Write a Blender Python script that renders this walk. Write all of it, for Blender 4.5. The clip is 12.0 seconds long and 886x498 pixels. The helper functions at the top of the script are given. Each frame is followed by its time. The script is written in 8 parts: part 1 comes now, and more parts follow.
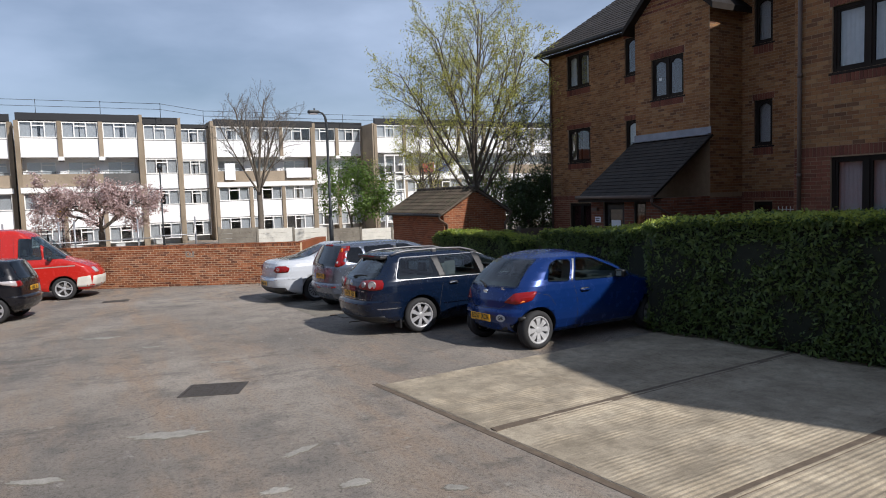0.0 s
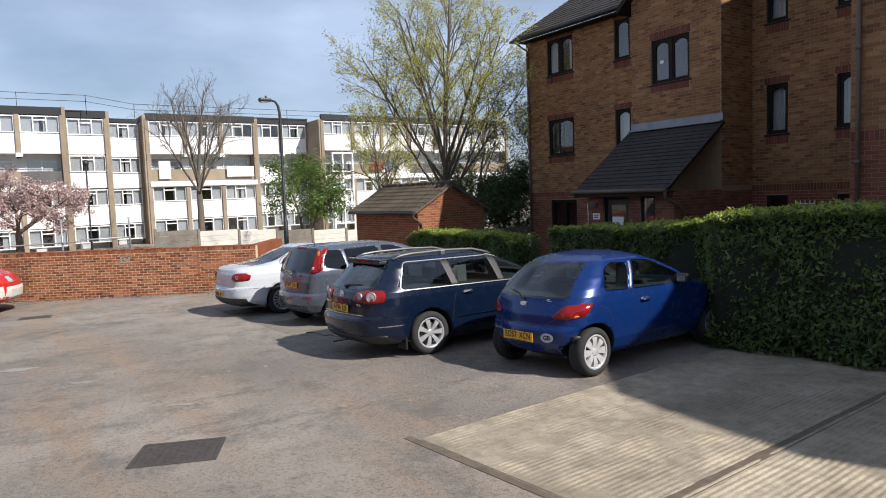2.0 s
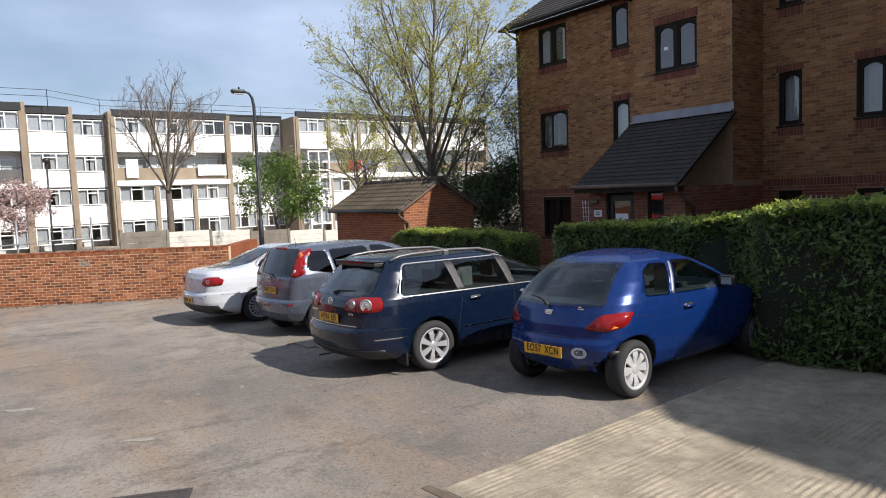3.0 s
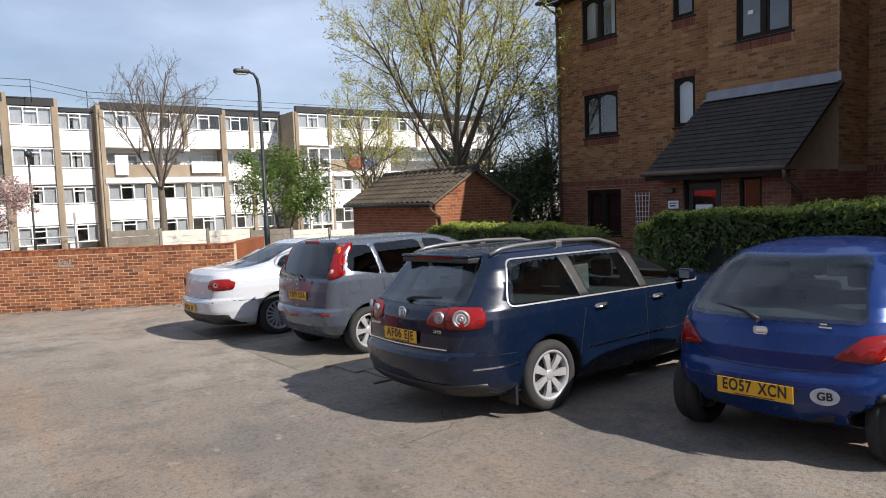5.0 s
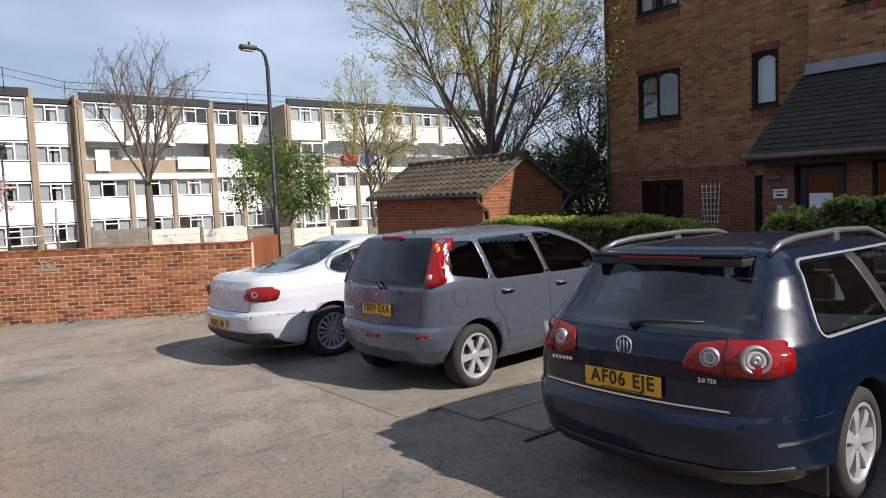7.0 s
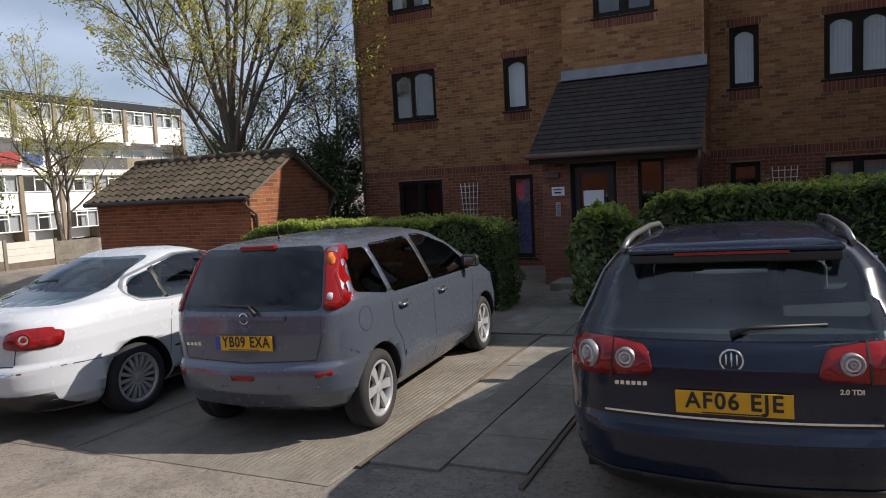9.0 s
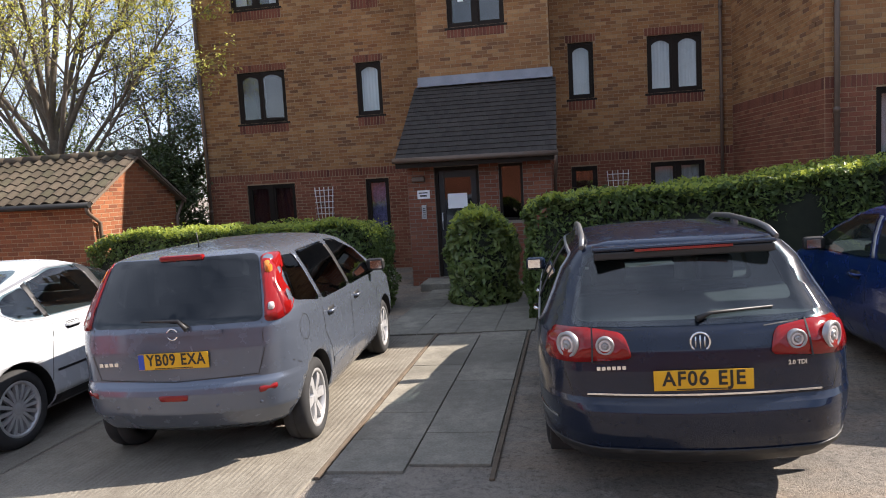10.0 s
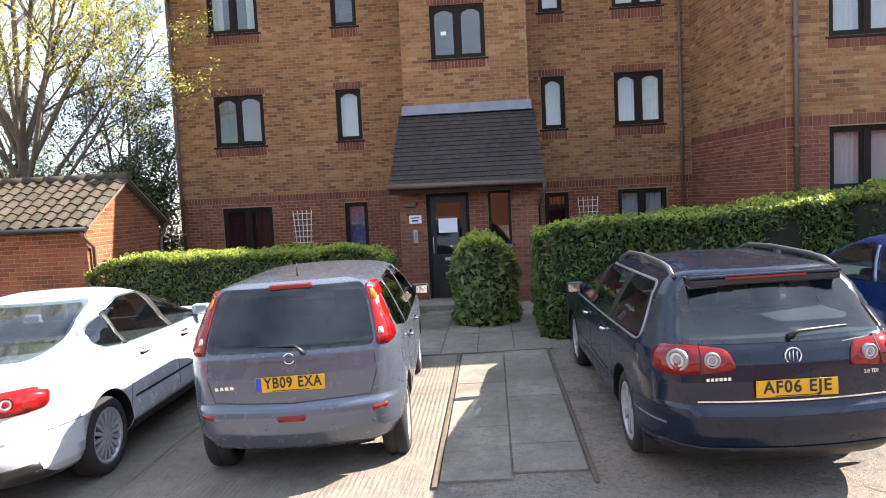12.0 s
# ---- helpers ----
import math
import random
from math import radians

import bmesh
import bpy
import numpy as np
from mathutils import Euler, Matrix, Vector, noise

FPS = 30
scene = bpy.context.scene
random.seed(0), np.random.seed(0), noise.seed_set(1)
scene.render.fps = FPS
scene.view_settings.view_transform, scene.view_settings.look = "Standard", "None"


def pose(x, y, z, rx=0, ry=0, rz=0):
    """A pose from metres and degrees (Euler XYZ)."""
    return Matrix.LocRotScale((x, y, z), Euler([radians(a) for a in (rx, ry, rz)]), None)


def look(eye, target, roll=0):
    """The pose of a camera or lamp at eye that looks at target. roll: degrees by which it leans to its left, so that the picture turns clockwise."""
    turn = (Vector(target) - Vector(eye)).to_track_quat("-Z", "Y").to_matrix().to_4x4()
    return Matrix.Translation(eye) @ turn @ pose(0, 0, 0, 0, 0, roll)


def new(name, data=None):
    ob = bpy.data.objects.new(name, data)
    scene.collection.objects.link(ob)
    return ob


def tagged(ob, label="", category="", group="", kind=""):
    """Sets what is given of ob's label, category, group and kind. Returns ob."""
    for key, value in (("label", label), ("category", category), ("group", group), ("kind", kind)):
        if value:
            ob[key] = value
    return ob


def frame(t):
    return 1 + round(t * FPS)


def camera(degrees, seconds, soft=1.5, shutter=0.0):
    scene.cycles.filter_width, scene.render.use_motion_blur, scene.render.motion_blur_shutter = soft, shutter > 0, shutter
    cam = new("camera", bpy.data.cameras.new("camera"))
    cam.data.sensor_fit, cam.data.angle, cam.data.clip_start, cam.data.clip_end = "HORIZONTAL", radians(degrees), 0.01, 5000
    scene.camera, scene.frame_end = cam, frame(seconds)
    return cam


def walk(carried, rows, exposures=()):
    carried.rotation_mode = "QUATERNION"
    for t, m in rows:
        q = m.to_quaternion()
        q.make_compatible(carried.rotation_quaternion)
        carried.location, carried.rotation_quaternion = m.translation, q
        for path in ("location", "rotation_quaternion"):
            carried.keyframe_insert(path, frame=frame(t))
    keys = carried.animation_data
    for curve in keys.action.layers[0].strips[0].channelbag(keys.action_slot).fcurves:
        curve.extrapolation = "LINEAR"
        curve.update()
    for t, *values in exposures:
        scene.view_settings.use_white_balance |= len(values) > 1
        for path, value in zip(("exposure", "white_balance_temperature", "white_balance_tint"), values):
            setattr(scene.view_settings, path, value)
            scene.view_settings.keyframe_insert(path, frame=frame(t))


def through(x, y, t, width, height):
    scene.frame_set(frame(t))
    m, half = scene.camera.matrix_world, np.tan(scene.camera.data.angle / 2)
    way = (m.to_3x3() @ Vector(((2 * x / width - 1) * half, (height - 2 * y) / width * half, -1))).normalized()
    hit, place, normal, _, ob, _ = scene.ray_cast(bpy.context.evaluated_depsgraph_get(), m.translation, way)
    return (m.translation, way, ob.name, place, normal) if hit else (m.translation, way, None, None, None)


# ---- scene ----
cam = camera(66.2, 12.0, soft=1.0)
PATH = [
    (0, (-0.675, -0.336, 2.288), (-2.432, 0.606, 2.132), -1.9),
    (0.5, (-1.31, -0.309, 2.224), (-3.021, 0.716, 2.07), -2.0),
    (1, (-1.972, -0.332, 2.189), (-3.667, 0.719, 2.037), -2.1),
    (1.5, (-2.61, -0.262, 2.177), (-4.292, 0.81, 2.022), -2.2),
    (2, (-3.289, -0.18, 2.145), (-4.954, 0.917, 1.988), -2.1),
    (2.5, (-3.948, 0.027, 2.092), (-5.587, 1.162, 1.936), -2.2),
    (3, (-4.618, 0.238, 2.037), (-6.241, 1.396, 1.88), -2.2),
    (3.2, (-4.873, 0.295, 2.041), (-6.494, 1.456, 1.885), -2.2),
    (4.8, (-7.084, 0.735, 1.79), (-8.69, 1.918, 1.644), -2.0),
    (5, (-7.357, 0.776, 1.75), (-8.966, 1.955, 1.603), -2.1),
    (5.5, (-8.075, 0.888, 1.683), (-9.685, 2.066, 1.538), -2.1),
    (6, (-8.796, 0.957, 1.633), (-10.404, 2.138, 1.49), -1.9),
    (6.5, (-9.444, 0.931, 1.627), (-11.043, 2.124, 1.483), -2.0),
    (6.7, (-9.709, 0.943, 1.612), (-11.298, 2.148, 1.465), -2.1),
    (8.3, (-11.629, 0.79, 1.615), (-12.957, 2.278, 1.46), -2.5),
    (8.5, (-11.82, 0.755, 1.628), (-13.051, 2.323, 1.468), -2.5),
    (9, (-12.287, 0.678, 1.611), (-13.159, 2.469, 1.435), -2.9),
    (9.5, (-12.722, 0.483, 1.658), (-13.289, 2.391, 1.47), -3.1),
    (10, (-13.11, 0.321, 1.663), (-13.483, 2.276, 1.469), -3.2),
    (10.5, (-13.49, 0.174, 1.742), (-13.727, 2.151, 1.547), -3.3),
    (11, (-13.847, -0.042, 1.862), (-14.029, 1.941, 1.673), -3.1),
    (11.5, (-14.118, -0.151, 1.905), (-14.281, 1.836, 1.74), -2.9),
    (12, (-14.323, -0.343, 1.849), (-14.471, 1.646, 1.7), -2.8),
]
EXPOSURES = [(0, 0.08, 6250, 13), (2.5, 0.46, 6450, 13), (6.5, 0.52, 6600, 14), (8.3, 0.18, 6650, 15), (9, 0.32, 6700, 14), (10, 1.32, 6900, 15), (10.7, 1.88, 6900, 15), (12, 2.1, 6900, 15)]
walk(cam, [(t, look(eye, target, roll)) for t, eye, target, roll in PATH], EXPOSURES)

# ---- light: clear spring sky with thin cloud, sun high over the flats ----
SUN_AZ, SUN_EL = math.atan2(0.928, 0.371), radians(39)
world = bpy.data.worlds.new("world")
scene.world = world
world.use_nodes = True
wn, wl = world.node_tree.nodes, world.node_tree.links
wn.clear()
w_out, w_bg = wn.new("ShaderNodeOutputWorld"), wn.new("ShaderNodeBackground")
w_sky = wn.new("ShaderNodeTexSky")
w_sky.sky_type, w_sky.sun_disc = "NISHITA", False
w_sky.sun_elevation, w_sky.sun_rotation = SUN_EL, SUN_AZ
w_sky.air_density, w_sky.dust_density, w_sky.ozone_density = 1.0, 0.4, 2.0
w_co, w_map = wn.new("ShaderNodeTexCoord"), wn.new("ShaderNodeMapping")
w_map.inputs["Scale"].default_value = (1.2, 1.2, 3.5)
w_noise, w_ramp = wn.new("ShaderNodeTexNoise"), wn.new("ShaderNodeValToRGB")
w_noise.inputs["Scale"].default_value, w_noise.inputs["Detail"].default_value = 1.6, 6
w_noise.inputs["Roughness"].default_value = 0.5
w_ramp.color_ramp.elements[0].position, w_ramp.color_ramp.elements[1].position = 0.3, 0.8
w_ramp.color_ramp.elements[1].color = (0.8, 0.8, 0.8, 1)
w_mix = wn.new("ShaderNodeMixRGB")
w_mix.inputs[2].default_value = (11.3, 13.5, 17.2, 1)
wl.new(w_co.outputs["Generated"], w_map.inputs[0])
wl.new(w_map.outputs[0], w_noise.inputs["Vector"])
wl.new(w_noise.outputs["Fac"], w_ramp.inputs[0])
wl.new(w_ramp.outputs[0], w_mix.inputs[0])
wl.new(w_sky.outputs[0], w_mix.inputs[1])
wl.new(w_mix.outputs[0], w_bg.inputs[0])
w_bg.inputs[1].default_value = 0.058
wl.new(w_bg.outputs[0], w_out.inputs[0])
sun_data = bpy.data.lights.new("sun", "SUN")
sun_data.energy, sun_data.angle, sun_data.color = 5.0, radians(0.5), (1, 0.95, 0.87)
sun = new("sun", sun_data)
SUN_DIR = Vector((math.cos(SUN_EL) * math.sin(SUN_AZ), math.cos(SUN_EL) * math.cos(SUN_AZ), math.sin(SUN_EL)))
sun.matrix_world = look(SUN_DIR * 60, (0, 0, 0))


# ---- materials ----
class Nodes:
    """A small wrapper that builds one node material."""

    def __init__(self, name, rough=0.6, metal=0.0, spec=0.5):
        self.m = bpy.data.materials.new(name)
        self.m.use_nodes = True
        self.t = self.m.node_tree
        self.b = self.t.nodes["Principled BSDF"]
        self.b.inputs["Roughness"].default_value = rough
        self.b.inputs["Metallic"].default_value = metal
        self.b.inputs["Specular IOR Level"].default_value = spec
        self.co = self.add("ShaderNodeTexCoord")

    def add(self, kind, **props):
        n = self.t.nodes.new(kind)
        for k, v in props.items():
            n.inputs[k.replace("_", " ")].default_value = v
        return n

    def link(self, a, b):
        self.t.links.new(a, b)

    def noise(self, scale, detail=4, rough=0.55, stretch=None):
        n = self.add("ShaderNodeTexNoise", Scale=scale, Detail=detail, Roughness=rough)
        src = self.co.outputs["Object"]
        if stretch:
            mp = self.add("ShaderNodeMapping", Scale=stretch)
            self.link(src, mp.inputs[0])
            src = mp.outputs[0]
        self.link(src, n.inputs["Vector"])
        return n.outputs["Fac"]

    def ramp(self, fac, stops):
        r = self.add("ShaderNodeValToRGB")
        e = r.color_ramp.elements
        while len(e) < len(stops):
            e.new(0.5)
        for el, (p, c) in zip(e, stops):
            el.position = p
            el.color = (*c, 1) if len(c) == 3 else c
        self.link(fac, r.inputs[0])
        return r.outputs[0]

    def mix(self, fac, a, b, mode="MIX"):
        n = self.add("ShaderNodeMixRGB")
        n.blend_type = mode
        for i, v in enumerate((fac, a, b)):
            if isinstance(v, bpy.types.NodeSocket):
                self.link(v, n.inputs[i])
            elif isinstance(v, (int, float)):
                n.inputs[i].default_value = v
            else:
                n.inputs[i].default_value = (*v, 1)
        return n.outputs[0]

    def math(self, op, a, b=0.0):
        n = self.add("ShaderNodeMath")
        n.operation = op
        for i, v in enumerate((a, b)):
            if isinstance(v, bpy.types.NodeSocket):
                self.link(v, n.inputs[i])
            else:
                n.inputs[i].default_value = v
        return n.outputs[0]

    def piece(self):
        """A random value for each piece, whether an object or an island."""
        o, g = self.add("ShaderNodeObjectInfo"), self.add("ShaderNodeNewGeometry")
        return self.math("FRACT", self.math("ADD", o.outputs["Random"], g.outputs["Random Per Island"]))

    def colour(self, c):
        if isinstance(c, bpy.types.NodeSocket):
            self.link(c, self.b.inputs["Base Color"])
        else:
            self.b.inputs["Base Color"].default_value = (*c, 1)
        return self

    def bump(self, height, strength=0.3, dist=0.01):
        n = self.add("ShaderNodeBump", Strength=strength, Distance=dist)
        self.link(height, n.inputs["Height"])
        self.link(n.outputs[0], self.b.inputs["Normal"])
        return self

    def roughness(self, fac, lo, hi):
        self.link(self.ramp(fac, [(0.3, (lo,) * 3), (0.7, (hi,) * 3)]), self.b.inputs["Roughness"])
        return self


def plain(name, c, rough=0.6, metal=0.0, vary=0.12, scale=6.0, spec=0.5, bump=0.0):
    """A plain material with soft mottling and a little grain."""
    n = Nodes(name, rough, metal, spec)
    dark, light = [v * (1 - vary) for v in c], [min(1, v * (1 + vary)) for v in c]
    a = n.ramp(n.noise(scale, 5), [(0.3, dark), (0.7, light)])
    n.colour(n.mix(0.35, a, n.ramp(n.noise(scale * 14, 3), [(0.3, dark), (0.7, light)])))
    if bump:
        n.bump(n.noise(scale * 20, 3), bump, 0.004)
    return n.m


def brick_mat(name, tones, stain=0.25):
    n = Nodes(name, 0.85, 0, 0.25)
    k = len(tones)
    c = n.ramp(n.piece(), [(i / (k - 1) if k > 1 else 0, t) for i, t in enumerate(tones)])
    g = n.noise(45, 5)
    c = n.mix(0.5, c, n.mix(1.0, c, n.ramp(g, [(0.3, (0.5, 0.5, 0.5)), (0.7, (1, 1, 1))]), "MULTIPLY"))
    s = n.ramp(n.noise(0.7, 5), [(0.35, (1 - stain,) * 3), (0.65, (1, 1, 1))])
    n.colour(n.mix(1.0, c, s, "MULTIPLY"))
    return n.bump(g, 0.35, 0.004).m


def ground_asphalt():
    n = Nodes("worn_asphalt", 0.9, 0, 0.25)
    big, mid = n.noise(0.22, 6, 0.6), n.noise(1.3, 8, 0.75)
    grit, fine = n.noise(26, 6, 0.8), n.noise(120, 3, 0.75)
    streak = n.noise(0.7, 7, 0.7, (0.28, 1.6, 1))
    spots = n.noise(6, 5, 0.65)
    c = n.ramp(big, [(0.3, (0.205, 0.186, 0.165)), (0.48, (0.29, 0.255, 0.216)), (0.64, (0.4, 0.352, 0.296))])
    c = n.mix(n.ramp(streak, [(0.47, (0, 0, 0)), (0.64, (0.8, 0.8, 0.8))]), c, (0.36, 0.266, 0.19))
    c = n.mix(n.ramp(mid, [(0.49, (0, 0, 0)), (0.64, (0.7, 0.7, 0.7))]), c, (0.17, 0.158, 0.144))
    c = n.mix(n.ramp(n.noise(0.9, 8, 0.8, (1.4, 0.5, 1)), [(0.56, (0, 0, 0)), (0.66, (0.6, 0.6, 0.6))]), c, (0.12, 0.112, 0.105))
    c = n.mix(n.ramp(spots, [(0.62, (0, 0, 0)), (0.7, (0.65, 0.65, 0.65))]), c, (0.4, 0.37, 0.33))
    c = n.mix(1.0, c, n.ramp(grit, [(0.34, (0.5, 0.5, 0.5)), (0.5, (1, 1, 1)), (0.72, (1.0, 1.0, 1.0))]), "MULTIPLY")
    c = n.mix(1.0, c, n.ramp(fine, [(0.34, (0.55, 0.55, 0.55)), (0.56, (1, 1, 1))]), "MULTIPLY")
    n.colour(c)
    return n.bump(n.math("ADD", grit, fine), 0.9, 0.014).m


def concrete(name, lo, hi, ribs=0.0, bumpy=0.4):
    n = Nodes(name, 0.9, 0, 0.25)
    c = n.ramp(n.noise(1.4, 7, 0.65), [(0.3, lo), (0.7, hi)])
    f = n.noise(70, 4, 0.7)
    c = n.mix(1.0, c, n.ramp(f, [(0.25, (0.62, 0.62, 0.6)), (0.6, (1, 1, 1))]), "MULTIPLY")
    c = n.mix(n.ramp(n.noise(0.6, 5), [(0.55, (0, 0, 0)), (0.75, (0.5, 0.5, 0.5))]), c, [v * 0.6 for v in lo])
    c = n.mix(n.ramp(n.noise(6.5, 6, 0.7), [(0.46, (0, 0, 0)), (0.66, (0.55, 0.55, 0.55))]), c, [v * 0.75 for v in lo])
    n.colour(c)
    return n.bump(f, bumpy, 0.006).m


def car_paint(name, c, flake=0.3, dirt=0.35):
    n = Nodes(name, 0.3, flake, 0.35)
    d = n.ramp(n.noise(3.0, 6, 0.7), [(0.45, (0, 0, 0)), (0.8, (dirt * 0.35,) * 3)])
    n.colour(n.mix(d, c, [0.8 * v + 0.02 for v in c]))
    n.b.inputs["Coat Weight"].default_value = 0.4
    n.b.inputs["Coat Roughness"].default_value = 0.04
    n.roughness(n.noise(9, 5), 0.2, 0.3)
    return n.m


def glass_mat(name, tint, gloss_rough=0.01, base=0.08):
    m = bpy.data.materials.new(name)
    m.use_nodes = True
    t = m.node_tree
    t.nodes.remove(t.nodes["Principled BSDF"])
    tr, gl = t.nodes.new("ShaderNodeBsdfTransparent"), t.nodes.new("ShaderNodeBsdfGlossy")
    lw, mx = t.nodes.new("ShaderNodeLayerWeight"), t.nodes.new("ShaderNodeMixShader")
    pw, ml = t.nodes.new("ShaderNodeMath"), t.nodes.new("ShaderNodeMath")
    tr.inputs[0].default_value = (*tint, 1)
    gl.inputs["Roughness"].default_value = gloss_rough
    lw.inputs[0].default_value = 0.5
    pw.operation, ml.operation = "POWER", "MULTIPLY_ADD"
    pw.inputs[1].default_value, ml.inputs[1].default_value, ml.inputs[2].default_value = 4.0, 0.9, base
    for u, v in ((lw.outputs["Facing"], pw.inputs[0]), (pw.outputs[0], ml.inputs[0]), (ml.outputs[0], mx.inputs[0]), (tr.outputs[0], mx.inputs[1]), (gl.outputs[0], mx.inputs[2]),
                 (mx.outputs[0], t.nodes["Material Output"].inputs[0])):
        t.links.new(u, v)
    return m


def leaf_mat(name, tones, rough=0.45, through=0.25):
    n = Nodes(name, rough, 0, 0.4)
    k = len(tones)
    n.colour(n.ramp(n.piece(), [(i / (k - 1), t) for i, t in enumerate(tones)]))
    n.b.inputs["Transmission Weight"].default_value = 0
    tl, mx = n.add("ShaderNodeBsdfTranslucent"), n.add("ShaderNodeMixShader")
    tl.inputs[0].default_value = (*[min(1, v * 1.6) for v in tones[-1]], 1)
    mx.inputs[0].default_value = through
    n.link(n.b.outputs[0], mx.inputs[1])
    n.link(tl.outputs[0], mx.inputs[2])
    n.link(mx.outputs[0], n.t.nodes["Material Output"].inputs[0])
    return n.m


